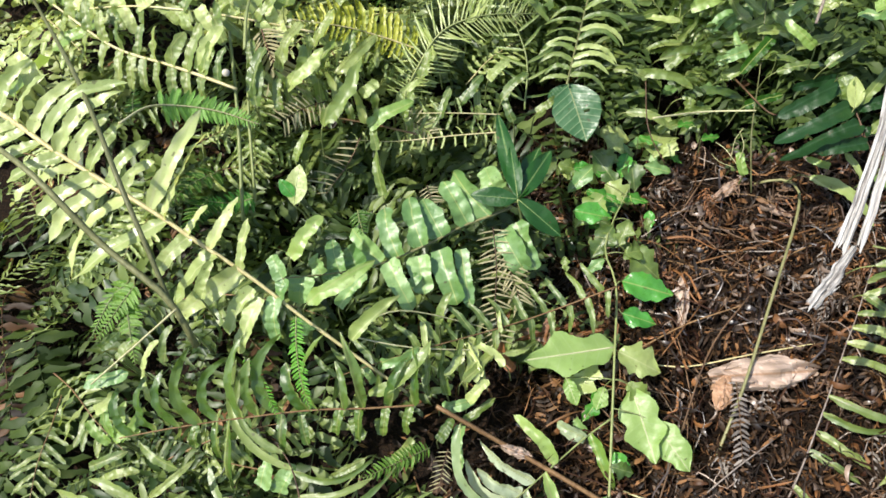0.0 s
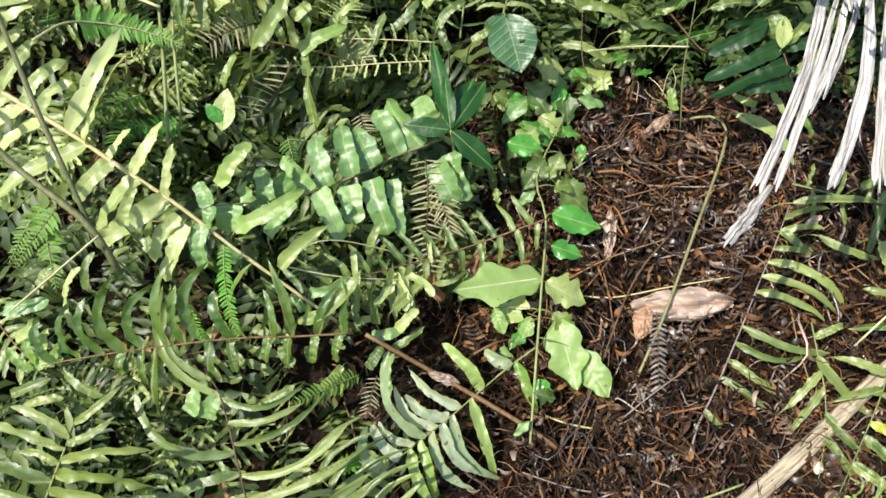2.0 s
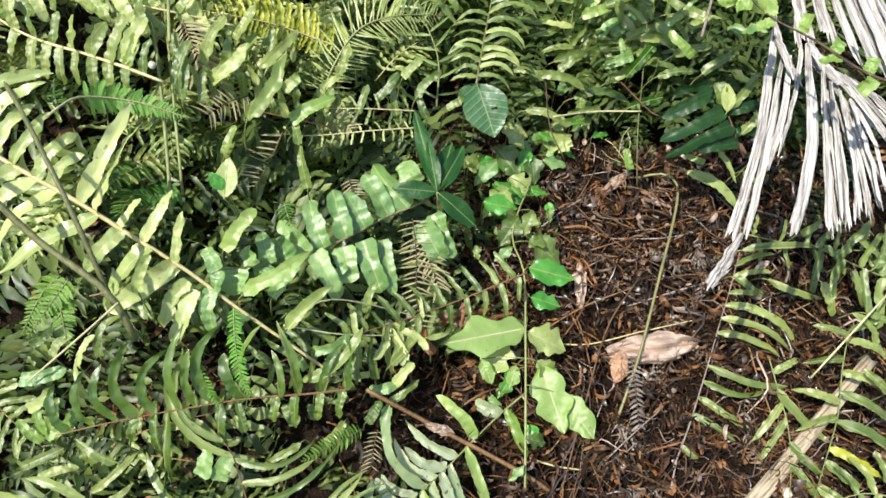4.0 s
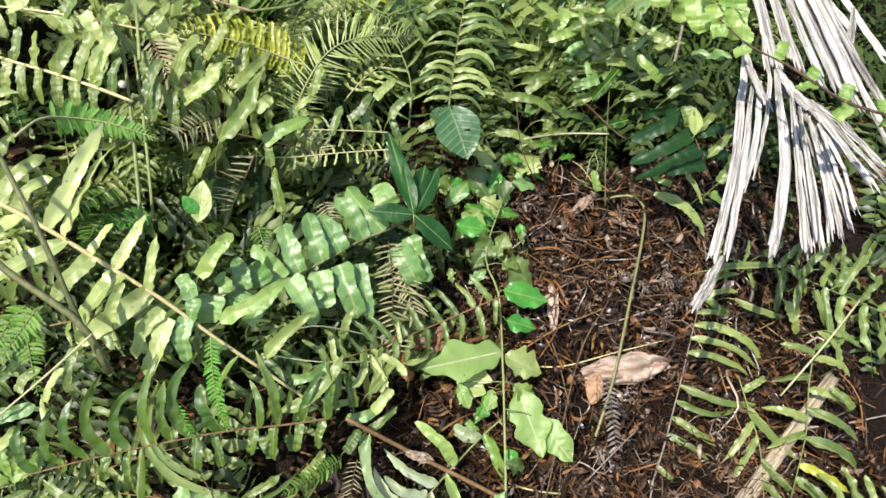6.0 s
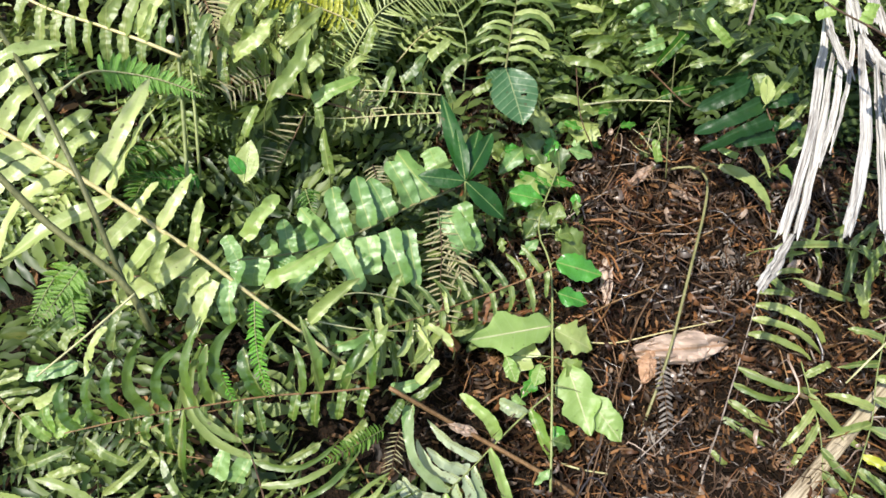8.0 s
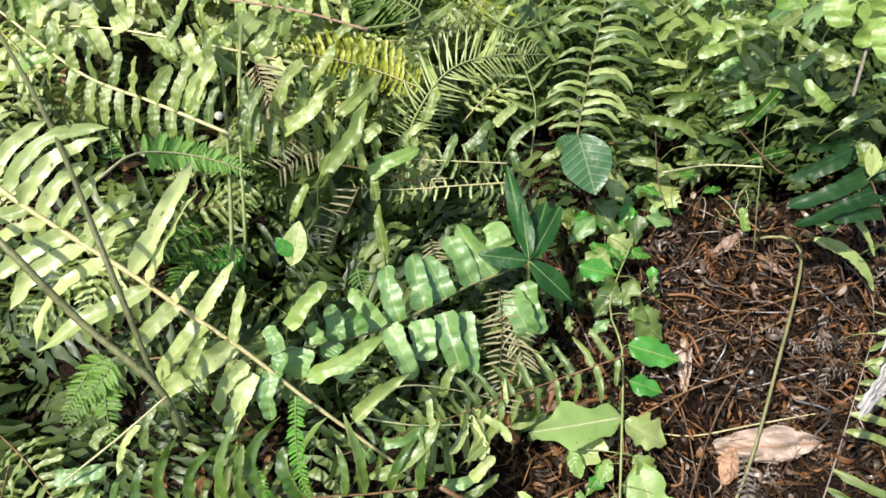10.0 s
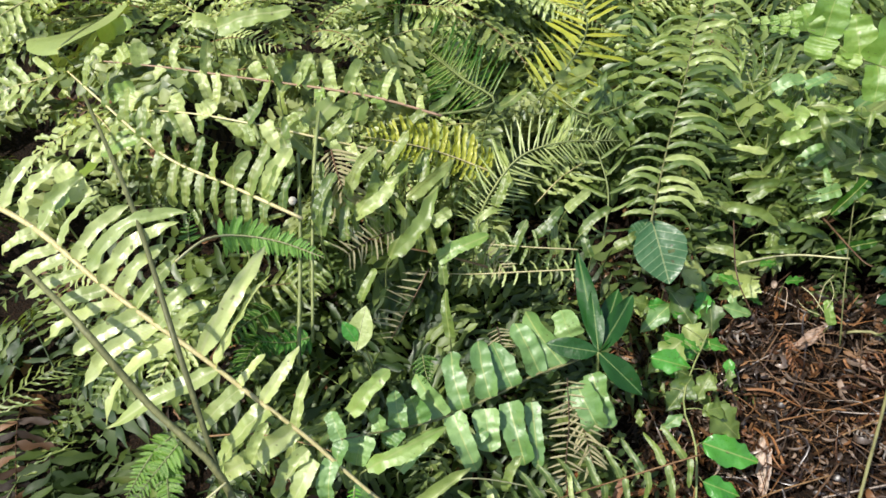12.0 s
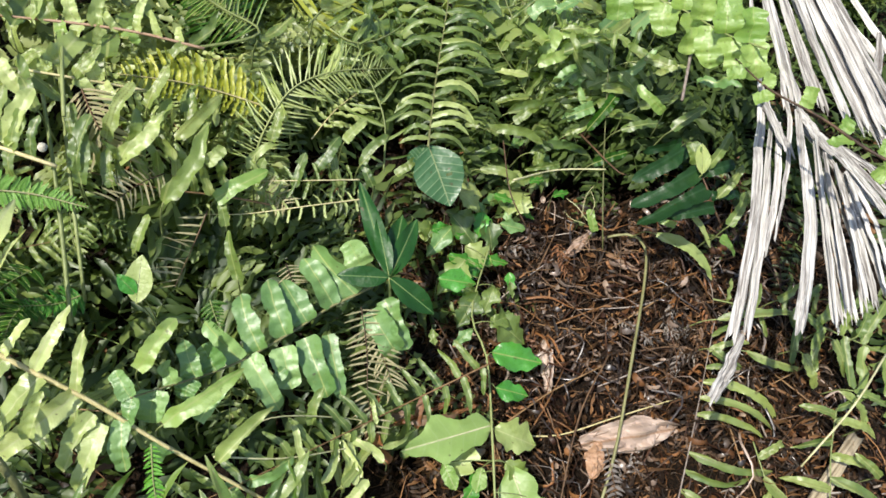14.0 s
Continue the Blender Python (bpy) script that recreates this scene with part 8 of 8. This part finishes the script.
palm_strip(palm, [(1.141, 1.404, 0.692), (1.141, 1.273, 0.640), (1.141, 1.158, 0.594)], 0.0087, 45)
palm_strip(palm, [(1.076, 1.537, 0.745), (1.111, 1.471, 0.719), (1.120, 1.435, 0.704)], 0.0193, 46)
palm_strip(palm, [(1.116, 1.434, 0.728), (1.173, 1.340, 0.691), (1.213, 1.226, 0.645)], 0.0110, 47)
palm_strip(palm, [(1.141, 1.472, 0.716), (1.191, 1.339, 0.663), (1.264, 1.267, 0.634)], 0.0096, 48)
palm_strip(palm, [(1.114, 1.492, 0.731), (1.212, 1.418, 0.701), (1.277, 1.282, 0.647)], 0.0083, 49)
palm_strip(palm, [(1.104, 1.501, 0.731), (1.136, 1.398, 0.690), (1.171, 1.322, 0.659)], 0.0126, 50)
palm_strip(palm, [(1.134, 1.463, 0.715), (1.190, 1.349, 0.670), (1.242, 1.246, 0.629)], 0.0110, 51)
palm_strip(palm, [(1.136, 1.471, 0.719), (1.207, 1.385, 0.684), (1.274, 1.274, 0.640)], 0.0094, 52)
palm_strip(palm, [(1.098, 1.930, 0.917), (1.091, 1.733, 0.839), (1.052, 1.545, 0.764)], 0.0151, 53)
palm_strip(palm, [(1.160, 1.960, 0.926), (1.144, 1.735, 0.837), (1.133, 1.562, 0.768)], 0.0138, 54)
palm_strip(palm, [(1.167, 1.980, 0.940), (1.179, 1.711, 0.834), (1.193, 1.521, 0.758)], 0.0138, 55)
palm_strip(palm, [(1.205, 1.973, 0.923), (1.217, 1.741, 0.831), (1.231, 1.496, 0.733)], 0.0138, 56)
palm_strip(palm, [(1.221, 1.967, 0.912), (1.223, 1.732, 0.819), (1.273, 1.478, 0.718)], 0.0151, 57)
palm_strip(palm, [(1.254, 1.985, 0.941), (1.277, 1.688, 0.823), (1.292, 1.436, 0.723)], 0.0138, 58)
palm_strip(palm, [(1.253, 1.975, 0.914), (1.308, 1.664, 0.790), (1.325, 1.360, 0.669)], 0.0138, 59)
palm_strip(palm, [(1.132, 1.951, 0.910), (1.109, 1.732, 0.823), (1.102, 1.566, 0.757)], 0.0157, 60)
palm_strip(palm, [(1.168, 1.975, 0.919), (1.158, 1.739, 0.825), (1.158, 1.545, 0.748)], 0.0157, 61)
palm_strip(palm, [(1.186, 1.978, 0.920), (1.187, 1.743, 0.827), (1.206, 1.513, 0.735)], 0.0157, 62)
palm_strip(palm, [(1.211, 1.977, 0.920), (1.219, 1.746, 0.828), (1.250, 1.492, 0.727)], 0.0157, 63)
palm_strip(palm, [(1.216, 1.974, 0.919), (1.260, 1.727, 0.820), (1.283, 1.459, 0.714)], 0.0157, 64)
palm_strip(palm, [(1.252, 1.983, 0.922), (1.276, 1.677, 0.800), (1.330, 1.405, 0.692)], 0.0157, 65)

# ---- the thicket around ----
fill_rng = random.Random(77)


def template(pairs, size, kind, material, reach, stalk, seed, label, shape="lens", angle=72):
    """A frond at the origin along +y, arching, to be copied."""
    pts = [(0, 0, 0), (0, reach * 0.35, reach * 0.10), (0.02, reach * 0.7, reach * 0.12), (0.03, reach, reach * 0.04)]
    return frond(pts, pairs, size, kind, material, stalk=stalk, angle=angle, shape=shape, up=(0, 0, 1), bare=0.12, label=label, group="fern thicket", seed=seed, jitter=0.16)


TEMPLATES = [
    template(13, 0.13, "strap", GREEN, 0.55, GREEN_STEM, 201, "green fern frond of the thicket with strap-shaped leaflets"),
    template(14, 0.12, "lance", GREEN, 0.50, GREEN_STEM, 202, "green fern frond of the thicket with narrow leaflets"),
    template(12, 0.14, "strap", PALE, 0.52, STRAW, 203, "sunlit pale fern frond of the thicket"),
    template(14, 0.15, "long", SORI, 0.55, GREEN_STEM, 204, "fern frond of the thicket with long arching leaflets"),
    template(15, 0.09, "lance", PALE, 0.45, RED_STEM, 205, "yellow-green fern frond of the thicket"),
    template(12, 0.12, "strap", SORI, 0.50, RED_STEM, 206, "green fern frond of the thicket on a brown rachis"),
]


def frond_pose(x, y, over, turn, tip, size):
    return Matrix.LocRotScale(on_soil(x, y, over), Euler((radians(tip), radians(fill_rng.uniform(-25, 25)), radians(turn))), (size, size, size))


used = set()


def plant(kind, x, y, over, turn, tip, size):
    m = frond_pose(x, y, over, turn, tip, size)
    if kind in used:
        copy_thing(TEMPLATES[kind], m)
    else:
        used.add(kind)
        TEMPLATES[kind].matrix_basis = m


def bare_patch(x, y, edge=0.0):
    """The open litter, the shaded hollow behind the broad frond and the gap beneath the hooked one."""
    if (-0.13 < x < 0.16 and 1.50 < y < 1.66) or (-0.36 < x < -0.16 and 0.84 < y < 0.98):
        return True
    return (0.40 - edge < x < 1.05 + edge and 0.5 < y < 1.95 + edge) or (0.60 < x < 1.30 and 1.75 < y < 2.12) or (-1.30 < x < -0.58 and 0.86 < y < 1.28)


made = 0
while made < 125:
    x, y = fill_rng.uniform(-1.7, 2.0), fill_rng.uniform(0.55, 3.2)
    if bare_patch(x, y, 0.22) or y < 1.08 or (x > 0.9 and y < 1.6) or (x > 0.05 and y < 1.05) or (x < 0.45 and y < 1.9 and fill_rng.random() < 0.4):
        continue
    if abs(x - 0.1) > 0.5 * y + 0.4:
        continue
    h = thicket(x, y)
    open_bank = y > 2.0
    turn, size = fill_rng.uniform(-180, 180), fill_rng.uniform(0.6, 1.0)
    way = Vector((-math.sin(radians(turn)), math.cos(radians(turn)))) * size * 0.5
    if any(bare_patch(x + way.x * k, y + way.y * k, 0.06) or (x + way.x * k > 0.85 and y + way.y * k < 1.5) for k in (0.5, 0.8, 1.05)):
        continue
    over = max(-0.02, h - (0.10 if open_bank else 0.23) - fill_rng.uniform(0.0, 0.16))
    plant(fill_rng.choice([0, 1, 3, 5, 5] if open_bank and x > 0.5 else [0, 1, 2, 2, 4, 4, 5] if open_bank else [0, 0, 1, 2, 3, 4, 5, 5]), x, y, over, turn, fill_rng.uniform(-14, 12 if open_bank else 2), size)
    made += 1


for i in range(20):
    x, y = fill_rng.uniform(-1.15, 0.15), fill_rng.uniform(1.95, 2.5)
    plant(fill_rng.choice([2, 4]), x, y, thicket(x, y) - fill_rng.uniform(0.04, 0.12), fill_rng.uniform(-180, 180), fill_rng.uniform(-10, 14), fill_rng.uniform(0.55, 0.8))


for i in range(18):
    x, y = (fill_rng.uniform(-1.15, -0.15), fill_rng.uniform(0.66, 1.05)) if i < 11 else (fill_rng.uniform(-1.5, -0.95), fill_rng.uniform(0.95, 1.5))
    plant(fill_rng.choice([0, 3, 5, 5]), x, y, thicket(x, y) * 0.25, fill_rng.uniform(-180, 180), fill_rng.uniform(-12, 4), fill_rng.uniform(0.6, 0.9))


def blade_rows(verts, faces, at, way, n, long, wide, droop, sway=0.0):
    """One plain wavy leaflet into a joined mesh."""
    s = way.cross(n).normalized()
    o = len(verts)
    ph = at.x * 91.0 + at.y * 57.0
    rows = ((0, 0.35), (0.18, 0.95), (0.40, 1.08), (0.62, 0.86), (0.84, 0.66), (1.0, 0.08))
    for u, w in rows:
        c = at + way * (long * u) - n * (droop * long * u * u) + s * (sway * long * math.sin(5.5 * u))
        left, right = 0.5 + 0.16 * math.sin(ph + 9 * u), 0.5 + 0.16 * math.sin(ph * 1.7 + 11 * u)
        verts.extend((c - s * (wide * w * left) + n * (wide * (0.14 + 0.22 * math.sin(ph + 8 * u))), c, c + s * (wide * w * right) + n * (wide * (0.14 + 0.22 * math.sin(2 + ph + 9 * u)))))
    for i in range(len(rows) - 1):
        for j in (0, 1):
            a = o + 3 * i + j
            faces.append((a, a + 1, a + 4, a + 3))


def joined_fronds(name, label, count, area, material, seed, keep_low, size, avoid=True, plump=1.0, sway=0.06):
    """Many fronds too many or too deep to tell apart, as one mesh."""
    rng = random.Random(seed)
    verts, faces = [], []
    done = 0
    while done < count:
        x, y = rng.uniform(area[0], area[1]), rng.uniform(area[2], area[3])
        if avoid and (bare_patch(x, y, 0.02) or (0.55 < x < 1.35 and y < 2.34) or (x > 0.8 and y < 1.5) or (0.32 < x < 1.3 and y < 2.0)):
            continue
        done += 1
        h = thicket(x, y) * rng.uniform(*keep_low)
        reach = rng.uniform(0.3, 0.6) * size
        turn = rng.uniform(0, 6.283)
        dirn = Vector((math.cos(turn), math.sin(turn), 0))
        base = on_soil(x, y, h)
        arc = [base, base + dirn * reach * 0.4 + Vector((0, 0, reach * rng.uniform(0.0, 0.15))), base + dirn * reach + Vector((0, 0, reach * rng.uniform(-0.2, 0.06)))]
        line = curve_points(arc, 13)
        long = rng.uniform(0.06, 0.14) * size
        tilt = Vector((rng.uniform(-0.5, 0.5), rng.uniform(-0.6, 0.3), 1)).normalized()
        tube_data(line, 0.0022, 0.001, 4, 0, 0, verts, faces)
        for i in range(1, 13):
            t = (line[i + 1] - line[i - 1]).normalized()
            n = (tilt - t * tilt.dot(t)).normalized()
            for side in (1, -1):
                way = (t * rng.uniform(0.1, 0.5) + n.cross(t) * side + n * rng.uniform(-0.25, 0.2)).normalized()
                nn = (n + Vector([rng.uniform(-0.35, 0.35) for _ in range(3)])).normalized()
                blade_rows(verts, faces, line[i], way, nn, long * outline_size("lens", i / 13) * rng.uniform(0.8, 1.1), long * rng.uniform(0.16, 0.26) * plump, rng.uniform(-0.1, 0.5), rng.uniform(-sway, sway))
    ob = new(name, link_mesh(name, verts, faces, material))
    return tagged(ob, label, "undergrowth", kind="stuff")


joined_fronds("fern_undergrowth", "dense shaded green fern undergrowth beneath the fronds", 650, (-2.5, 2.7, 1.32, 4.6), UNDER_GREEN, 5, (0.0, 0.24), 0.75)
# leaflets in the gaps get their shade from the darker leaf colour
joined_fronds("low_undergrowth", "dark shaded fern leaflets low beside the path", 42, (-1.8, -0.1, 0.3, 1.2), UNDER_SHADED, 15, (0.0, 0.08), 0.75)
joined_fronds("far_ferns", "dense green ferns covering the bank farther up", 620, (-3.2, 3.6, 2.6, 6.5), FAR_GREEN, 6, (0.4, 1.05), 1.1, False)
joined_fronds("pale_tangle", "crowded small pale green fern leaflets on the bank", 90, (-1.6, 0.2, 1.95, 2.42), PALE_TANGLE, 8, (0.45, 1.0), 0.62, True, 1.7, 0.12)
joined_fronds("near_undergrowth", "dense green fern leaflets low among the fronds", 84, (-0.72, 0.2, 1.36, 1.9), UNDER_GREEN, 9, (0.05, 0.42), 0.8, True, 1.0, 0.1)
joined_fronds("path_undergrowth", "green fern leaflets low beside the path", 14, (-1.0, 0.0, 0.6, 1.0), UNDER_SHADED, 11, (0.0, 0.25), 0.8, True, 1.0, 0.1)
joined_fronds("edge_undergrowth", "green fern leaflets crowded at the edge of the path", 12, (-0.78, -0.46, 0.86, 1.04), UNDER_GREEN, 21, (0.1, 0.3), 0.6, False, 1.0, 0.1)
joined_fronds("hollow_undergrowth", "dark green fern leaflets low in a shaded hollow", 30, (-1.7, -0.82, 0.80, 1.5), UNDER_SHADED, 13, (0.0, 0.14), 0.8, False, 1.2, 0.1)
# coloured dark to stand for the shade that falls on these ferns
joined_fronds("shaded_bank_ferns", "dark ferns of the bank in the shade of the palm leaf", 110, (0.95, 2.4, 2.1, 3.1), UNDER_SHADED, 16, (0.05, 0.8), 0.85, False, 0.9, 0.08)
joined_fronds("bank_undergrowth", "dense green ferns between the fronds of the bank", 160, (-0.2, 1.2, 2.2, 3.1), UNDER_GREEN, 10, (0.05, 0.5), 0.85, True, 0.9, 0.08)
joined_fronds("shade_undergrowth", "dark ferns in deep shade above the litter", 95, (0.42, 1.5, 2.13, 2.45), UNDER_SHADED, 14, (0.3, 1.0), 0.7, False, 1.1, 0.1)
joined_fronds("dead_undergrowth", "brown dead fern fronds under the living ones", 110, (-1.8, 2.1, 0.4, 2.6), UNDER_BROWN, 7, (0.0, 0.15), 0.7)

# ---- litter ----


def litter_bits(name, label, count, area, seed, over, size, material=None):
    """Crumbled leaflets and chips over the soil, as one mesh."""
    rng = random.Random(seed)
    verts, faces = [], []
    done = 0
    while done < count:
        x, y = rng.uniform(area[0], area[1]), rng.uniform(area[2], area[3])
        if (0.6 < x < 1.25 and y > 1.98 and rng.random() < 0.3) or noise.noise((x * 6, y * 6, seed)) < rng.uniform(-0.55, 0.25):
            continue
        done += 1
        at = on_soil(x, y, rng.uniform(0.0, over))
        way = Vector((rng.gauss(0, 1), rng.gauss(0, 1), rng.gauss(0, 0.45))).normalized()
        n = Vector((rng.gauss(0, 0.5), rng.gauss(0, 0.5), 1)).normalized()
        n = (n - way * n.dot(way)).normalized()
        blade_rows(verts, faces, at, way, n, rng.uniform(0.4, 1.5) * size, rng.uniform(0.05, 0.30) * size * rng.random(), rng.uniform(-0.9, 0.9))
    ob = new(name, link_mesh(name, verts, faces, material or UNDER_BROWN))
    return tagged(ob, label, "litter", kind="stuff")


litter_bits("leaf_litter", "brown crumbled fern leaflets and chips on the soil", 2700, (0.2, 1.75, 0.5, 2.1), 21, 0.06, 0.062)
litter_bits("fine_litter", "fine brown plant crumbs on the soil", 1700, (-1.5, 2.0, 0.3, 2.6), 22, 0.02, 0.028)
litter_bits("rusty_litter", "rust-coloured shreds of fern in the litter", 320, (0.35, 1.6, 0.6, 2.0), 23, 0.065, 0.062, RUST_BITS)


def curled_shreds(name, label, count, area, seed, material):
    """Dry leaflets rolled up into hooks and rings, too many to count, as one mesh."""
    rng = random.Random(seed)
    verts, faces = [], []
    done = 0
    while done < count:
        x, y = rng.uniform(area[0], area[1]), rng.uniform(area[2], area[3])
        if (0.6 < x < 1.25 and y > 1.98 and rng.random() < 0.3) or noise.noise((x * 7, y * 7, seed)) < rng.uniform(-0.35, 0.25):
            continue
        done += 1
        at = on_soil(x, y, rng.uniform(0.015, 0.07))
        a = Vector((rng.gauss(0, 1), rng.gauss(0, 1), rng.gauss(0, 0.5))).normalized()
        b = a.cross(Vector((rng.gauss(0, 0.5), rng.gauss(0, 0.5), 1))).normalized()
        c = a.cross(b)
        r, turn, wide = rng.uniform(0.008, 0.030), rng.uniform(1.0, 3.8), rng.uniform(0.0016, 0.0068)
        o = len(verts)
        for i in range(9):
            u = i / 8
            p = at + (a * math.cos(turn * u) + b * math.sin(turn * u)) * r * (1 - 0.35 * u) + c * (0.006 * u)
            w = wide * (0.5 + math.sin(3.0 * u + 0.1) * 0.9)
            verts.extend((p - c * w, p + (a * math.cos(turn * u) + b * math.sin(turn * u)) * w * 0.3, p + c * w))
        for i in range(8):
            for j in (0, 1):
                q = o + 3 * i + j
                faces.append((q, q + 1, q + 4, q + 3))
    ob = new(name, link_mesh(name, verts, faces, material))
    return tagged(ob, label, "litter", kind="stuff")


def loose_strands(name, label, count, area, seed, material):
    """Long limp strips of dead fronds that cross one another, as one mesh."""
    rng = random.Random(seed)
    verts, faces = [], []
    for _ in range(count):
        x, y = rng.uniform(area[0], area[1]), rng.uniform(area[2], area[3])
        a, reach, over = rng.uniform(0, 6.283), rng.uniform(0.05, 0.22), rng.uniform(0.02, 0.075)
        way = Vector((math.cos(a), math.sin(a)))
        off = Vector((-way.y, way.x)) * reach * rng.uniform(-0.4, 0.4)
        pts = [on_soil(x, y, over * 0.7), on_soil(x + way.x * reach * 0.35 + off.x, y + way.y * reach * 0.35 + off.y, over + rng.uniform(0, 0.025)),
               on_soil(x + way.x * reach * 0.7 - off.x * 0.3, y + way.y * reach * 0.7 - off.y * 0.3, over), on_soil(x + way.x * reach, y + way.y * reach, over * rng.uniform(0.2, 1.3))]
        line = curve_points(pts, 10)
        wide, roll = rng.uniform(0.0012, 0.0048), rng.uniform(0, 3)
        o = len(verts)
        for i, p in enumerate(line):
            d = (line[min(i + 1, 10)] - line[max(i - 1, 0)]).normalized()
            s = d.cross(Vector((0, 0, 1))).normalized()
            n = s.cross(d)
            k = roll + 0.16 * i
            s, n = s * math.cos(k) + n * math.sin(k), n * math.cos(k) - s * math.sin(k)
            w = wide * (1.0 - 0.06 * i)
            verts.extend((p - s * w, p + n * w * 0.6, p + s * w))
        for i in range(10):
            for j in (0, 1):
                q = o + 3 * i + j
                faces.append((q, q + 1, q + 4, q + 3))
    ob = new(name, link_mesh(name, verts, faces, material))
    return tagged(ob, label, "litter", kind="stuff")


loose_strands("dark_strands", "limp dark brown strips of dead fronds on the litter", 460, (0.02, 1.5, 0.55, 1.98), 61, UNDER_BROWN)
loose_strands("rusty_strands", "limp rust-brown strips of dead fronds on the litter", 300, (0.10, 1.4, 0.55, 1.95), 62, RUST_BITS)
loose_strands("grey_strands", "limp grey weathered strips of dead fronds on the litter", 240, (0.38, 1.4, 0.55, 1.95), 63, GLINT)
curled_shreds("curled_shreds", "shiny grey-brown rolled fern leaflets in the litter", 1800, (0.15, 1.5, 0.6, 2.0), 51, GLINT)
curled_shreds("rusty_shreds", "rust-brown rolled fern leaflets in the litter", 1000, (0.15, 1.5, 0.6, 2.0), 52, RUST_BITS)


def curled_heap(name, label, count, area, seed):
    """Withered fern tips with rolled-up leaflets, too tangled to count, as one mesh."""
    rng = random.Random(seed)
    verts, faces = [], []
    for _ in range(count):
        x, y = rng.uniform(area[0], area[1]), rng.uniform(area[2], area[3])
        a, reach = rng.uniform(0, 6.283), rng.uniform(0.06, 0.2)
        lift = rng.uniform(0.0, 0.05)
        line = curve_points([on_soil(x, y, lift), on_soil(x + math.cos(a) * reach * 0.5, y + math.sin(a) * reach * 0.5, lift + rng.uniform(0, 0.03)),
                             on_soil(x + math.cos(a + 0.5) * reach, y + math.sin(a + 0.5) * reach, lift * 0.6)], 14)
        tube_data(line, 0.0012, 0.0006, 4, 0, 0, verts, faces)
        long, roll = rng.uniform(0.014, 0.034), rng.uniform(-1.6, 1.6)
        for i in range(1, 14):
            t = (line[i + 1] - line[i - 1]).normalized()
            n = (Vector((rng.gauss(0, 0.2), rng.gauss(0, 0.2), 1)) - t * t.z).normalized()
            for side in (1, -1):
                way = (t * 0.35 + n.cross(t).normalized() * side + n * rng.uniform(-0.1, 0.5)).normalized()
                m = (n - way * n.dot(way)).normalized()
                blade_rows(verts, faces, line[i], way, m, long * rng.uniform(0.7, 1.1), long * 0.24, roll + rng.uniform(-0.3, 0.3))
    ob = new(name, link_mesh(name, verts, faces, UNDER_BROWN))
    return tagged(ob, label, "litter", kind="stuff")


curled_heap("curled_litter", "tangled curled tips of withered brown ferns", 300, (0.12, 1.5, 0.62, 2.0), 41)

stick_rng = random.Random(31)
for i in range(120):
    x, y = stick_rng.uniform(0.42, 1.5), stick_rng.uniform(0.6, 1.95)
    a, reach = stick_rng.uniform(-0.6, 3.6), stick_rng.uniform(0.08, 0.38)
    dx, dy = math.cos(a) * reach, math.sin(a) * reach
    lift = stick_rng.uniform(0.02, 0.065)
    pts = [on_soil(x, y, lift * 0.6), on_soil(x + dx * 0.5 + stick_rng.uniform(-0.03, 0.03), y + dy * 0.5 + stick_rng.uniform(-0.03, 0.03), lift + stick_rng.uniform(0, 0.02)), on_soil(x + dx, y + dy, lift * stick_rng.uniform(0.3, 1.2))]
    mat = (BROWN_STEM, BROWN_STEM, RED_STEM, BROWN_STEM, DUST_STEM, RUST_STEM)[i % 6]
    r = stick_rng.uniform(0.0010, 0.0032)
    stem("dry_stalk", pts, r, r * 0.7, mat, label="thin brown dry fern stalk on the litter", category="dry stalk", group="stalks in the litter", n=8, sides=5)

for i in range(34):
    x, y = stick_rng.uniform(0.45, 1.25), stick_rng.uniform(0.7, 1.95)
    a, reach = stick_rng.uniform(0, 6.28), stick_rng.uniform(0.10, 0.24)
    pts = [on_soil(x, y, 0.035), on_soil(x + math.cos(a) * reach * 0.5, y + math.sin(a) * reach * 0.5, 0.06), on_soil(x + math.cos(a + 0.3) * reach, y + math.sin(a + 0.3) * reach, 0.035)]
    frond(pts, 13, 0.036, "curl", (BROWN, ASH, BROWN, RUST)[i % 4], stalk=BROWN_STEM, angle=70, shape="lens", up=(0, 0, 1), jitter=0.3, gaps=0.15, thick=0.0014,
          label="curled brown dead fern frond on the litter", group="dead fronds", seed=300 + i, name="dead_frond", category="dead fern")
